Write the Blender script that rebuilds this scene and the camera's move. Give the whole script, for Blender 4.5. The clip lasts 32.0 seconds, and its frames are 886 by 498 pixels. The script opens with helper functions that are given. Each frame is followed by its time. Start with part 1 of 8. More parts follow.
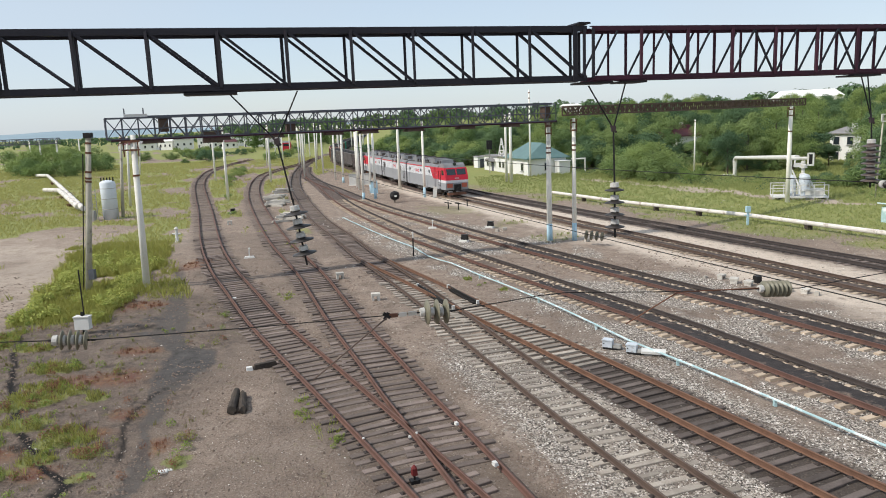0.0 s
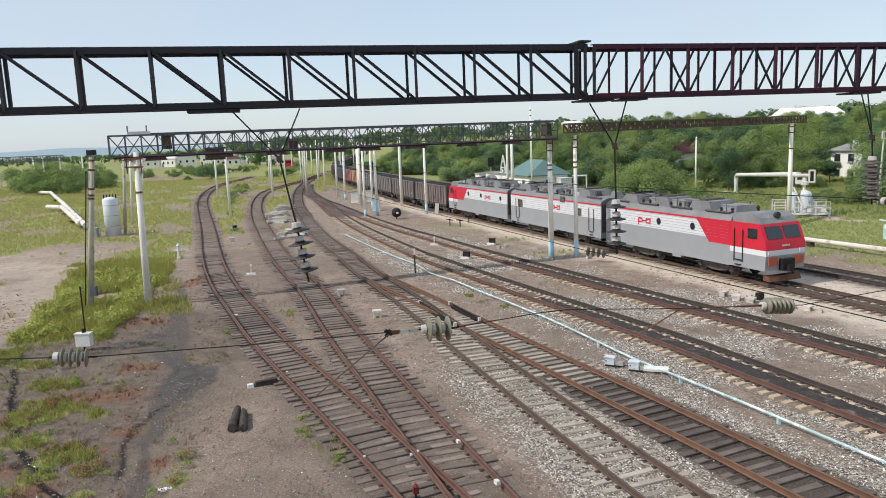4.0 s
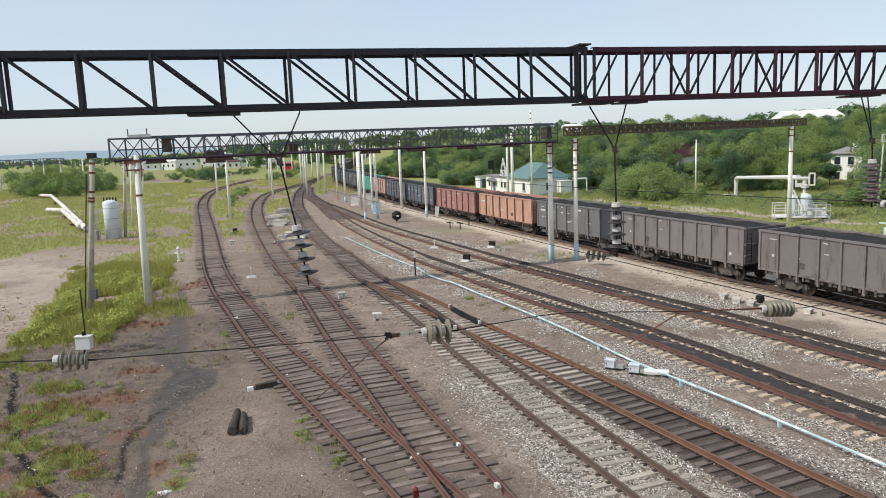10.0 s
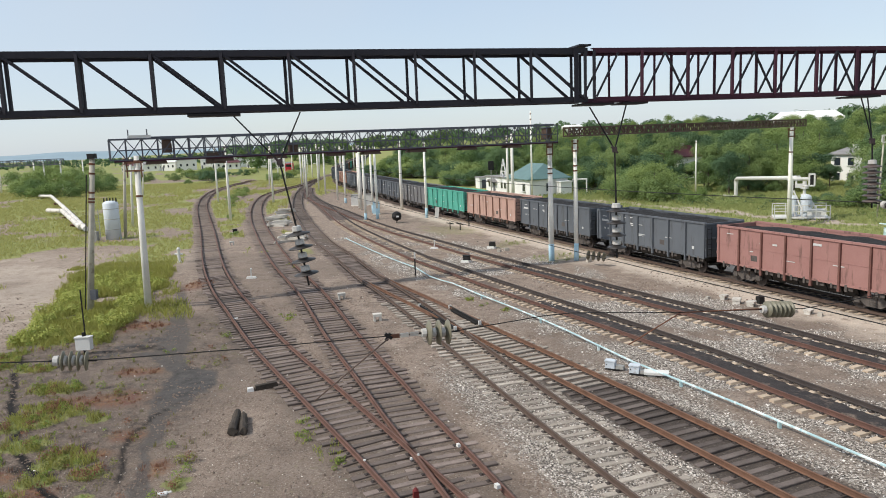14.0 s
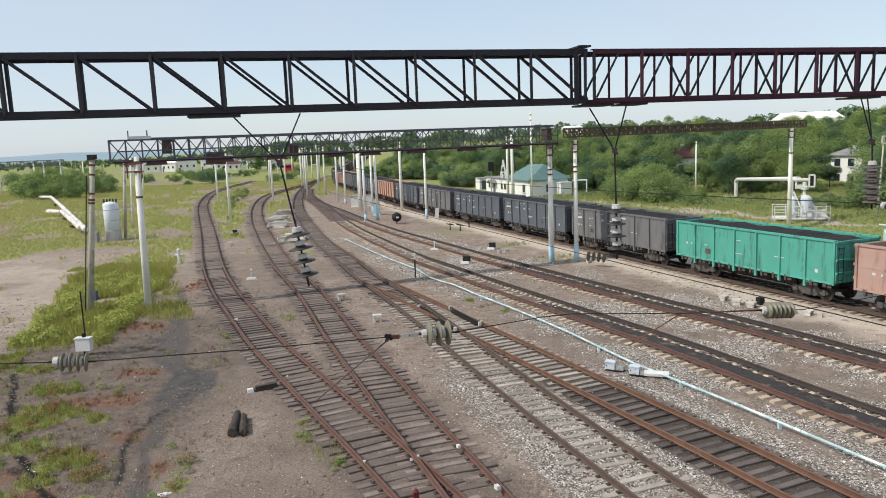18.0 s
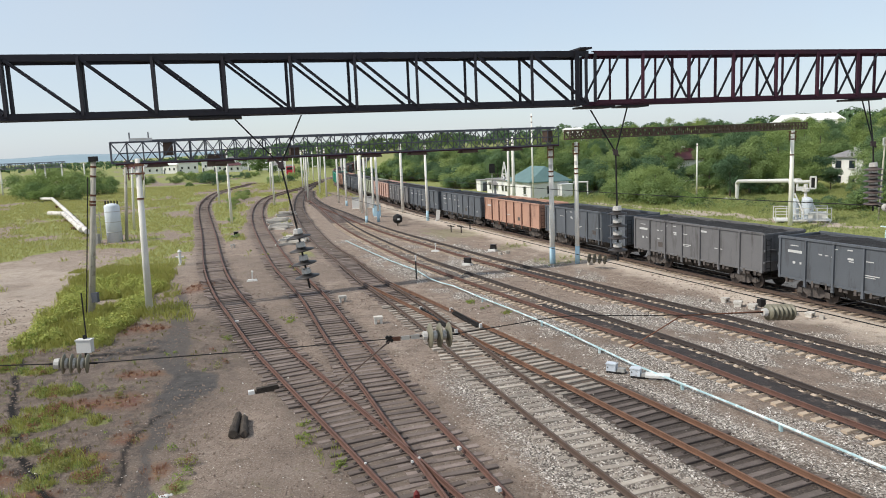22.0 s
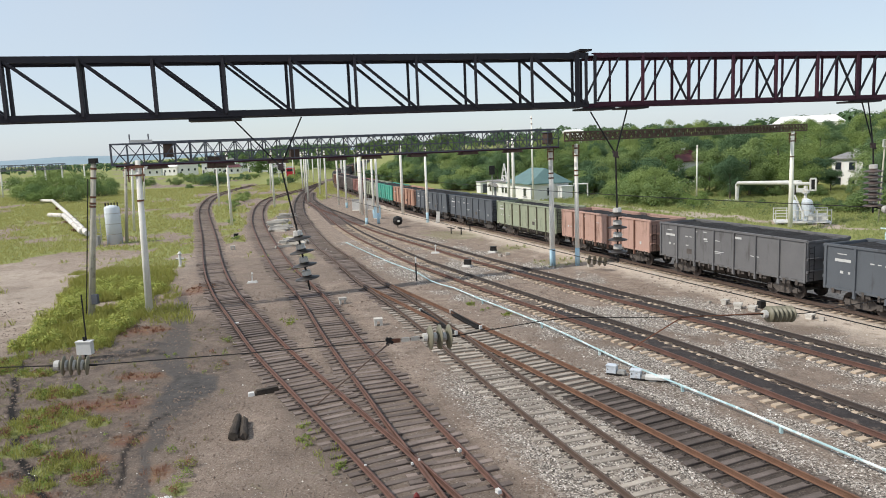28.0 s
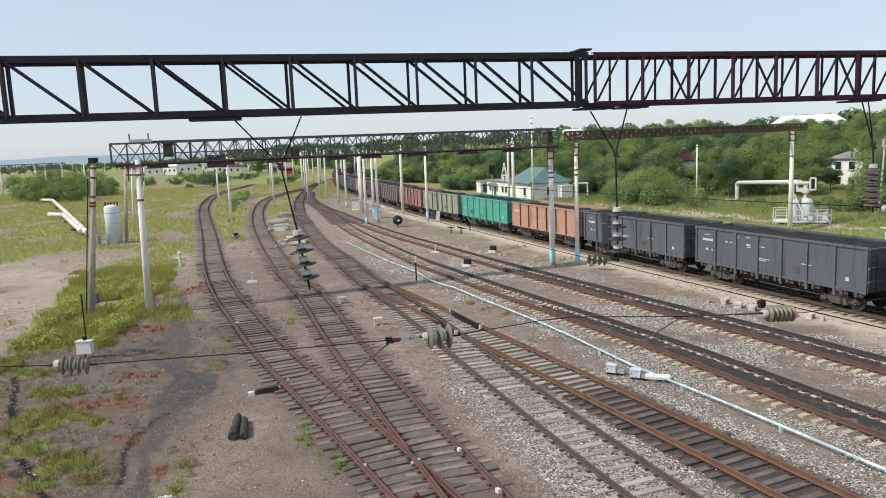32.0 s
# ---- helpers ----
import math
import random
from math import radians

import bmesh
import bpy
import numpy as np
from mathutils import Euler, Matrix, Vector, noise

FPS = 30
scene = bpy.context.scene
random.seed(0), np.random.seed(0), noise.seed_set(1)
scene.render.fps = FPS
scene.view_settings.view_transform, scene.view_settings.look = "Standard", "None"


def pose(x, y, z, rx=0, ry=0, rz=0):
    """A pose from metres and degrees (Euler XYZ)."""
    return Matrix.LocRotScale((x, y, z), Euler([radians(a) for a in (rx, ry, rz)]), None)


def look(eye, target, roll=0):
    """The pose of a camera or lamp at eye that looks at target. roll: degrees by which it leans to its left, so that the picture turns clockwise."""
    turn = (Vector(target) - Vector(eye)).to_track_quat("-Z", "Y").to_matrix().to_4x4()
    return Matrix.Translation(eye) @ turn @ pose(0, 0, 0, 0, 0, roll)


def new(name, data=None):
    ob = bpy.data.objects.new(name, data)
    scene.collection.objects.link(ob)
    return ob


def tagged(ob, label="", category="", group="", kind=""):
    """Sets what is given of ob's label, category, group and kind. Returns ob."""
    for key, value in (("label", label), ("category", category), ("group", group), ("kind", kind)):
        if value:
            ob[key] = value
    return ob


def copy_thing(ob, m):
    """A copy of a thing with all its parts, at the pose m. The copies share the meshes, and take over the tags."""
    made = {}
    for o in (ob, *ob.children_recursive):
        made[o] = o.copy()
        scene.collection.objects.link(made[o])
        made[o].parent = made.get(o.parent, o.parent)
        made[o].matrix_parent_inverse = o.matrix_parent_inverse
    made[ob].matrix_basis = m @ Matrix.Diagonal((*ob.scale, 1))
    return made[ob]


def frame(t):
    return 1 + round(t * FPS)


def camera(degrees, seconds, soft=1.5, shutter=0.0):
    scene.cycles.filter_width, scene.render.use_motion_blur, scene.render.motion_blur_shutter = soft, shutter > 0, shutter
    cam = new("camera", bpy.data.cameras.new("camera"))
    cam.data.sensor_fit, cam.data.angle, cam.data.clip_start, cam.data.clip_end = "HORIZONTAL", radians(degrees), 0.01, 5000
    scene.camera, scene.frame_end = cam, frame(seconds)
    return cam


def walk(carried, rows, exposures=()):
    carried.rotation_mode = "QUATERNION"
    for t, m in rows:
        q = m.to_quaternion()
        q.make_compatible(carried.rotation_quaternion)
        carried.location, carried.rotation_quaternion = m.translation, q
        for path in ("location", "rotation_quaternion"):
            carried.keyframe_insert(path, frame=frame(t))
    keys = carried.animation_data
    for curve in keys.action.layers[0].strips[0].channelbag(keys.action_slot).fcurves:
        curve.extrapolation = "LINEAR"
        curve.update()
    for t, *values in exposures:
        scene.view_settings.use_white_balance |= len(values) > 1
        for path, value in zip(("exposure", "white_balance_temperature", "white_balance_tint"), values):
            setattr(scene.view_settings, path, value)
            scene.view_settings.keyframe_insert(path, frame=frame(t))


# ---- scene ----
cam = camera(63.36, 32.0, soft=0.95)
EYE = Vector((0.0, 0.0, 9.375))


def aim(tilt, yaw):
    """Camera pose from its downward tilt and its turn to the left, in degrees; the camera leans a little."""
    a, b = radians(tilt), radians(yaw)
    way = Vector((-math.sin(b) * math.cos(a), math.cos(b) * math.cos(a), -math.sin(a)))
    return look(EYE, EYE + way, -2.34)


walk(cam, [(t, aim(a, b)) for t, a, b in (
    (0, 10.030, -0.083), (0.5, 9.504, -0.059), (1, 9.290, -0.053), (1.5, 9.095, -0.006), (2, 9.021, -0.006), (2.5, 9.014, -0.010), (3, 8.866, -0.006), (3.5, 8.736, 0.000), (5.5, 8.606, -0.003), (6, 8.531, 0.000), (6.5, 8.594, -0.010), (7, 8.523, -0.006), (7.5, 8.523, -0.003), (8, 8.591, 0.000), (8.5, 8.523, 0.000), (9, 8.523, 0.000), (9.5, 8.514, 0.000), (10, 8.454, 0.000), (10.5, 8.454, 0.000), (11, 8.454, 0.000), (11.5, 8.526, 0.000), (12, 8.440, 0.000), (12.5, 8.392, 0.000), (13, 8.386, 0.000), (13.5, 8.469, -0.012), (14, 8.398, 0.000), (14.5, 8.389, 0.000), (16.5, 8.238, 0.060), (17, 8.193, 0.069), (17.5, 8.317, 0.066), (18, 8.322, 0.000), (18.5, 8.514, 0.012), (19, 8.383, 0.000), (19.5, 8.386, 0.014), (20, 8.317, 0.063), (20.5, 8.326, 0.057), (21, 8.247, 0.069), (21.5, 8.317, 0.069), (22, 8.173, 0.069), (22.5, 8.179, 0.069), (23, 8.179, 0.069), (23.5, 8.247, 0.069), (24, 8.105, 0.069), (24.5, 8.109, 0.069), (25, 8.043, 0.066), (25.5, 8.247, 0.069), (27.5, 8.040, 0.066), (28, 8.031, 0.066), (28.5, 8.040, 0.069), (29, 8.037, 0.066), (29.5, 8.106, 0.066), (30, 7.963, 0.066), (30.5, 8.040, 0.066), (31, 8.106, 0.066), (31.5, 8.176, 0.066), (32, 8.075, 0.063))])

# ---- sky, sun ----
SUN_AZ, SUN_EL = radians(-109), radians(46)     # azimuth from +y, clockwise
world = bpy.data.worlds.new("sky")
scene.world = world
world.use_nodes = True
wn = world.node_tree
sky = wn.nodes.new("ShaderNodeTexSky")
sky.sky_type = "NISHITA"
sky.sun_disc = False
sky.sun_elevation, sky.sun_rotation = SUN_EL, SUN_AZ
sky.air_density, sky.dust_density, sky.ozone_density = 1.0, 0.8, 1.6
# a thin even veil of high cloud, a little thicker in places
coord, veil, amount = wn.nodes.new("ShaderNodeTexCoord"), wn.nodes.new("ShaderNodeTexNoise"), wn.nodes.new("ShaderNodeMapRange")
veil.inputs["Scale"].default_value, veil.inputs["Detail"].default_value = 2.2, 5.0
wn.links.new(coord.outputs["Generated"], veil.inputs["Vector"])
wn.links.new(veil.outputs[0], amount.inputs[0])
amount.inputs[1].default_value, amount.inputs[2].default_value, amount.inputs[3].default_value, amount.inputs[4].default_value = 0.35, 0.7, 0.6, 0.9
haze = wn.nodes.new("ShaderNodeMix")
haze.data_type = "RGBA"
haze.inputs[7].default_value = (3.46, 3.94, 4.5, 1)
wn.links.new(amount.outputs[0], haze.inputs[0])
wn.links.new(sky.outputs[0], haze.inputs[6])
wn.links.new(haze.outputs[2], wn.nodes["Background"].inputs[0])
wn.nodes["Background"].inputs[1].default_value = 0.15
sun_data = bpy.data.lights.new("sun", "SUN")
sun_data.energy, sun_data.angle, sun_data.color = 3.0, radians(1.0), (1.0, 0.945, 0.86)
sun = new("sun", sun_data)
sun_way = Vector((math.sin(SUN_AZ) * math.cos(SUN_EL), math.cos(SUN_AZ) * math.cos(SUN_EL), math.sin(SUN_EL)))
sun.matrix_world = look(sun_way * 100, (0, 0, 0))
scene.view_settings.exposure = 0.25

# ---- mesh tools ----


class Geo:
    """Collects vertices and faces of one mesh."""

    def __init__(self):
        self.v, self.f = [], []

    def add(self, verts, faces):
        n = len(self.v)
        self.v.extend([tuple(p) for p in verts])
        self.f.extend([tuple(n + i for i in f) for f in faces])
        return self

    def box(self, c, s, m=None, taper=1.0):
        """A box round c of size s; taper shrinks its top; m turns it about c."""
        pts = []
        for z in (-0.5, 0.5):
            k = taper if z > 0 else 1.0
            for x, y in ((-0.5, -0.5), (0.5, -0.5), (0.5, 0.5), (-0.5, 0.5)):
                q = Vector((x * s[0] * k, y * s[1] * k, z * s[2]))
                if m is not None:
                    q = m @ q
                pts.append((q[0] + c[0], q[1] + c[1], q[2] + c[2]))
        return self.add(pts, ((0, 3, 2, 1), (4, 5, 6, 7), (0, 1, 5, 4), (1, 2, 6, 5), (2, 3, 7, 6), (3, 0, 4, 7)))

    def tube(self, a, b, r0, r1=None, n=8, caps=True):
        a, b = Vector(a), Vector(b)
        r1 = r0 if r1 is None else r1
        w = (b - a).normalized()
        u = w.orthogonal().normalized()
        t = w.cross(u)
        pts = []
        for p, r in ((a, r0), (b, r1)):
            for i in range(n):
                q = 2 * math.pi * i / n
                pts.append(p + u * (r * math.cos(q)) + t * (r * math.sin(q)))
        faces = [(i, (i + 1) % n, n + (i + 1) % n, n + i) for i in range(n)]
        if caps:
            faces += [tuple(range(n - 1, -1, -1)), tuple(range(n, 2 * n))]
        return self.add(pts, faces)

    def bar(self, a, b, w, h=None, up=(0, 0, 1)):
        """A square-cut bar from a to b."""
        a, b = Vector(a), Vector(b)
        h = w if h is None else h
        d = (b - a).normalized()
        up = Vector(up)
        if abs(d.dot(up)) > 0.98:
            up = Vector((1, 0, 0)) if abs(d.x) < 0.9 else Vector((0, 1, 0))
        s = d.cross(up).normalized()
        t = s.cross(d)
        pts = []
        for p in (a, b):
            for i, j in ((-1, -1), (1, -1), (1, 1), (-1, 1)):
                pts.append(p + s * (i * w / 2) + t * (j * h / 2))
        return self.add(pts, ((0, 1, 2, 3), (7, 6, 5, 4), (0, 4, 5, 1), (1, 5, 6, 2), (2, 6, 7, 3), (3, 7, 4, 0)))

    def lathe(self, c, rings, n=14, m=None):
        """A turned body about z through c: rings of (radius, height)."""
        pts, faces = [], []
        for r, z in rings:
            for i in range(n):
                q = 2 * math.pi * i / n
                p = Vector((r * math.cos(q), r * math.sin(q), z))
                if m is not None:
                    p = m @ p
                pts.append((p[0] + c[0], p[1] + c[1], p[2] + c[2]))
        for k in range(len(rings) - 1):
            for i in range(n):
                j = (i + 1) % n
                faces.append((k * n + i, k * n + j, (k + 1) * n + j, (k + 1) * n + i))
        faces += [tuple(range(n - 1, -1, -1)), tuple(range((len(rings) - 1) * n, len(rings) * n))]
        return self.add(pts, faces)

    def prism(self, poly, y0, y1):
        """A solid from an outline in x, z drawn from y0 to y1."""
        n = len(poly)
        pts = [(x, y0, z) for x, z in poly] + [(x, y1, z) for x, z in poly]
        faces = [(i, (i + 1) % n, n + (i + 1) % n, n + i) for i in range(n)]
        faces += [tuple(range(n - 1, -1, -1)), tuple(range(n, 2 * n))]
        return self.add(pts, faces)

    def hose(self, path, r, n=6):
        """One unbroken round tube along a path."""
        path = [Vector(p) for p in path]
        rings = []
        for i, p in enumerate(path):
            a = (p - path[i - 1]).normalized() if i else (path[1] - p).normalized()
            b = (path[i + 1] - p).normalized() if i < len(path) - 1 else a
            w = (a + b).normalized()
            up = Vector((0, 0, 1)) if abs(w.z) < 0.8 else Vector((0.3, 1, 0)).normalized()
            u = w.cross(up).normalized()
            t = w.cross(u)
            k = r / max(0.5, a.dot(w))
            rings += [p + u * (k * math.cos(2 * math.pi * j / n)) + t * (k * math.sin(2 * math.pi * j / n)) for j in range(n)]
        faces = [(i * n + j, i * n + (j + 1) % n, (i + 1) * n + (j + 1) % n, (i + 1) * n + j) for i in range(len(path) - 1) for j in range(n)]
        faces += [tuple(range(n - 1, -1, -1)), tuple((len(path) - 1) * n + j for j in range(n))]
        return self.add(rings, faces)

    def sweep(self, path, outline, closed=True):
        """Draws an outline (across, up) along a path of Vectors, upright."""
        n = len(outline)
        for i, p in enumerate(path):
            d = (path[min(i + 1, len(path) - 1)] - path[max(i - 1, 0)])
            d.z = 0
            d.normalize()
            s = Vector((d.y, -d.x, 0))
            for a, b in outline:
                self.v.append((p.x + s.x * a, p.y + s.y * a, p.z + b))
        base = len(self.v) - n * len(path)
        for i in range(len(path) - 1):
            for j in range(n if closed else n - 1):
                k = (j + 1) % n
                self.f.append((base + i * n + j, base + i * n + k, base + (i + 1) * n + k, base + (i + 1) * n + j))
        if closed:
            self.f.append(tuple(base + j for j in range(n)))
            self.f.append(tuple(base + (len(path) - 1) * n + n - 1 - j for j in range(n)))
        return self

    def mesh(self, name, material, smooth=False):
        me = bpy.data.meshes.new(name)
        me.from_pydata(self.v, [], self.f)
        bm = bmesh.new()
        bm.from_mesh(me)
        bmesh.ops.recalc_face_normals(bm, faces=bm.faces)
        bm.to_mesh(me)
        bm.free()
        me.materials.append(material)
        if smooth:
            for poly in me.polygons:
                poly.use_smooth = True
        return me


def part(name, geo, material, parent=None, label="", smooth=False):
    """One mesh object from a Geo (or a ready mesh), under its thing."""
    data = geo.mesh(name, material, smooth) if isinstance(geo, Geo) else geo
    ob = new(name, data)
    if parent is not None:
        ob.parent = parent
    if label:
        ob["label"] = label
    return ob


def thing(name, label, category, m=None, group="", kind=""):
    ob = new(name)
    ob.empty_display_size = 0.2
    if m is not None:
        ob.matrix_world = m
    return tagged(ob, label, category, group, kind)


def spline(points, step=0.5):
    """A smooth path through plan points, evenly stepped."""
    p = np.array(points, float)
    p = np.vstack([2 * p[0] - p[1], p, 2 * p[-1] - p[-2]])
    out = []
    for i in range(1, len(p) - 2):
        a, b, c, d = p[i - 1], p[i], p[i + 1], p[i + 2]
        for u in np.linspace(0, 1, 24, endpoint=False):
            out.append(0.5 * (2 * b + (c - a) * u + (2 * a - 5 * b + 4 * c - d) * u * u + (3 * b - a - 3 * c + d) * u ** 3))
    out.append(p[-2])
    out = np.array(out)
    run = np.concatenate([[0], np.cumsum(np.hypot(*np.diff(out[:, :2], axis=0).T))])
    at = np.arange(0, run[-1], step)
    return np.stack([np.interp(at, run, out[:, k]) for k in range(out.shape[1])], 1)


# ---- materials ----


def mat(name, base, base2=None, rough=0.8, metal=0.0, scale=3.0, fine=40.0, bump=0.3, spread=0.5, dirt=None, dirt_at=0.55, piece=0.0, bump_d=0.01, spec=0.3, streak=None):
    """A worn surface: two colours mixed by coarse and fine grain, stains of dirt, fine relief, an own tone for each piece."""
    m = bpy.data.materials.new(name)
    m.use_nodes = True
    nt = m.node_tree
    N, L = nt.nodes, nt.links
    bs = N["Principled BSDF"]
    bs.inputs["Roughness"].default_value = rough
    bs.inputs["Metallic"].default_value = metal
    bs.inputs["Specular IOR Level"].default_value = spec
    tc = N.new("ShaderNodeTexCoord")
    info = N.new("ShaderNodeObjectInfo")
    shift = N.new("ShaderNodeVectorMath")
    shift.operation = "MULTIPLY_ADD"
    L.new(info.outputs["Random"], shift.inputs[0])
    shift.inputs[1].default_value = (37.0, 21.0, 13.0)
    L.new(tc.outputs["Object"], shift.inputs[2])
    n1, n2 = N.new("ShaderNodeTexNoise"), N.new("ShaderNodeTexNoise")
    for n, s, d in ((n1, scale, 5.0), (n2, fine, 3.0)):
        n.inputs["Scale"].default_value, n.inputs["Detail"].default_value, n.inputs["Roughness"].default_value = s, d, 0.62
        L.new(shift.outputs[0], n.inputs["Vector"])
    base2 = base2 or tuple(c * 0.6 for c in base)
    ramp = N.new("ShaderNodeMapRange")
    ramp.inputs[1].default_value, ramp.inputs[2].default_value = 0.5 - 0.5 * spread, 0.5 + 0.5 * spread
    add = N.new("ShaderNodeMath")
    add.operation = "MULTIPLY_ADD"
    L.new(n2.outputs[0], add.inputs[0])
    add.inputs[1].default_value = 0.5
    half = N.new("ShaderNodeMath")
    half.operation = "MULTIPLY_ADD"
    L.new(n1.outputs[0], half.inputs[0])
    half.inputs[1].default_value, half.inputs[2].default_value = 0.8, -0.15
    L.new(half.outputs[0], add.inputs[2])
    L.new(add.outputs[0], ramp.inputs[0])
    mix = N.new("ShaderNodeMix")
    mix.data_type = "RGBA"
    mix.inputs[6].default_value, mix.inputs[7].default_value = (*base2, 1), (*base, 1)
    L.new(ramp.outputs[0], mix.inputs[0])
    col = mix.outputs[2]
    if dirt:
        n3 = N.new("ShaderNodeTexNoise")
        n3.inputs["Scale"].default_value, n3.inputs["Detail"].default_value = scale * 0.6, 8.0
        n3.inputs["Roughness"].default_value = 0.7
        if streak:
            st = N.new("ShaderNodeVectorMath")
            st.operation = "MULTIPLY"
            st.inputs[1].default_value = streak
            L.new(shift.outputs[0], st.inputs[0])
            L.new(st.outputs[0], n3.inputs["Vector"])
        else:
            L.new(shift.outputs[0], n3.inputs["Vector"])
        r3 = N.new("ShaderNodeMapRange")
        r3.inputs[1].default_value, r3.inputs[2].default_value = dirt_at, dirt_at + 0.12
        L.new(n3.outputs[0], r3.inputs[0])
        mx = N.new("ShaderNodeMix")
        mx.data_type = "RGBA"
        mx.inputs[7].default_value = (*dirt, 1)
        L.new(r3.outputs[0], mx.inputs[0])
        L.new(col, mx.inputs[6])
        col = mx.outputs[2]
    if piece:
        pr = N.new("ShaderNodeMapRange")
        pr.inputs[3].default_value, pr.inputs[4].default_value = 1 - piece, 1 + piece
        L.new(info.outputs["Random"], pr.inputs[0])
        hs = N.new("ShaderNodeHueSaturation")
        L.new(pr.outputs[0], hs.inputs["Value"])
        L.new(col, hs.inputs["Color"])
        col = hs.outputs[0]
    L.new(col, bs.inputs["Base Color"])
    if bump:
        bp = N.new("ShaderNodeBump")
        bp.inputs["Strength"].default_value, bp.inputs["Distance"].default_value = bump, bump_d
        L.new(add.outputs[0], bp.inputs["Height"])
        L.new(bp.outputs[0], bs.inputs["Normal"])
    return m


M = {}
M["rail_rust"] = mat("rusty rail", (0.19, 0.10, 0.076), (0.10, 0.06, 0.05), 0.75, 0.2, 2, 60)
M["rail_worn"] = mat("worn rail", (0.16, 0.11, 0.085), (0.09, 0.065, 0.055), 0.6, 0.3, 2, 60)
M["rail_red"] = mat("red rusty rail", (0.235, 0.128, 0.082), (0.12, 0.068, 0.048), 0.75, 0.2, 2, 60)
M["tie_dark"] = mat("creosoted wood", (0.25, 0.198, 0.172), (0.115, 0.09, 0.078), 0.9, 0, 1.5, 18, 0.8, 0.6, dirt=(0.17, 0.14, 0.12), dirt_at=0.58, piece=0.35, bump_d=0.03)
M["tie_black"] = mat("oily sleeper wood", (0.17, 0.138, 0.122), (0.07, 0.055, 0.048), 0.9, 0, 1.5, 18, 0.8, 0.6, piece=0.3, bump_d=0.03)
M["tie_grey"] = mat("weathered wood", (0.44, 0.39, 0.33), (0.20, 0.165, 0.135), 0.9, 0, 1.5, 18, 0.8, 0.6, piece=0.3, bump_d=0.03)
M["tie_concrete"] = mat("sleeper concrete", (0.56, 0.45, 0.34), (0.38, 0.29, 0.21), 0.9, 0, 2, 30, 0.5, 0.7, dirt=(0.10, 0.075, 0.06), dirt_at=0.6, piece=0.15)
M["beam_pale"] = mat("pale weathered beam", (0.66, 0.62, 0.55), (0.40, 0.36, 0.31), 0.9, 0, 2, 20, 0.5, piece=0.25)
M["steel_dark"] = mat("painted truss steel", (0.03, 0.028, 0.036), (0.018, 0.017, 0.022), 0.55, 0.2, 1.5, 30, 0.3, dirt=(0.07, 0.03, 0.03), dirt_at=0.62)
M["steel_red"] = mat("rusted truss steel", (0.085, 0.024, 0.04), (0.03, 0.014, 0.026), 0.7, 0.15, 1.2, 30, 0.3)
M["steel_far"] = mat("old gantry steel", (0.15, 0.155, 0.178), (0.078, 0.08, 0.094), 0.7, 0.2, 0.8, 20, 0.3, dirt=(0.10, 0.06, 0.055), dirt_at=0.62)
M["steel_brown"] = mat("brown gantry steel", (0.14, 0.095, 0.07), (0.075, 0.05, 0.04), 0.75, 0.1, 0.8, 20, 0.3)
M["rust_dark"] = mat("dark rusted steel", (0.075, 0.055, 0.055), (0.035, 0.028, 0.03), 0.8, 0.1, 1.5, 20, 0.3)
M["concrete"] = mat("pole concrete", (0.88, 0.86, 0.79), (0.68, 0.645, 0.57), 0.9, 0, 0.8, 20, 0.4, piece=0.12)
M["pole_blue"] = mat("pale blue paint", (0.47, 0.66, 0.75), (0.36, 0.52, 0.60), 0.7, 0, 3, 30, 0.2)
M["white"] = mat("white paint", (0.76, 0.75, 0.72), (0.55, 0.53, 0.49), 0.6, 0, 2, 25, 0.2, 0.8, dirt=(0.36, 0.31, 0.26), dirt_at=0.60)
M["stand_white"] = mat("chalky worn whitewash", (0.66, 0.63, 0.57), (0.42, 0.38, 0.33), 0.9, 0, 4, 30, 0.5, 0.7, dirt=(0.22, 0.18, 0.15), dirt_at=0.55, piece=0.15)
M["lagging"] = mat("stained pipe lagging", (0.78, 0.75, 0.70), (0.55, 0.50, 0.45), 0.8, 0, 1.2, 20, 0.5, 0.7, dirt=(0.24, 0.15, 0.10), dirt_at=0.56)
M["pole_olive"] = mat("weathered olive concrete", (0.58, 0.54, 0.44), (0.34, 0.31, 0.25), 0.9, 0, 1.2, 25, 0.4, dirt=(0.13, 0.10, 0.08), dirt_at=0.58)
M["enamel"] = mat("bluish white enamel", (0.66, 0.71, 0.76), (0.46, 0.49, 0.52), 0.5, 0, 4, 40, 0.2, dirt=(0.22, 0.18, 0.15), dirt_at=0.56)
M["lamp_red"] = mat("dark red paint", (0.20, 0.025, 0.022), (0.10, 0.016, 0.016), 0.5, 0, 6, 50, 0.2)
M["black"] = mat("dark iron", (0.03, 0.028, 0.027), (0.015, 0.014, 0.014), 0.6, 0.3, 3, 40, 0.3)
M["rust"] = mat("rust", (0.22, 0.10, 0.06), (0.10, 0.05, 0.035), 0.85, 0.1, 3, 40, 0.4)
M["wood_dark"] = mat("old timber", (0.09, 0.07, 0.055), (0.03, 0.025, 0.02), 0.9, 0, 2, 20, 0.8)
M["teal"] = mat("teal pipe paint", (0.46, 0.63, 0.64), (0.32, 0.47, 0.48), 0.5, 0, 1.5, 30, 0.2, dirt=(0.78, 0.86, 0.85), dirt_at=0.50)
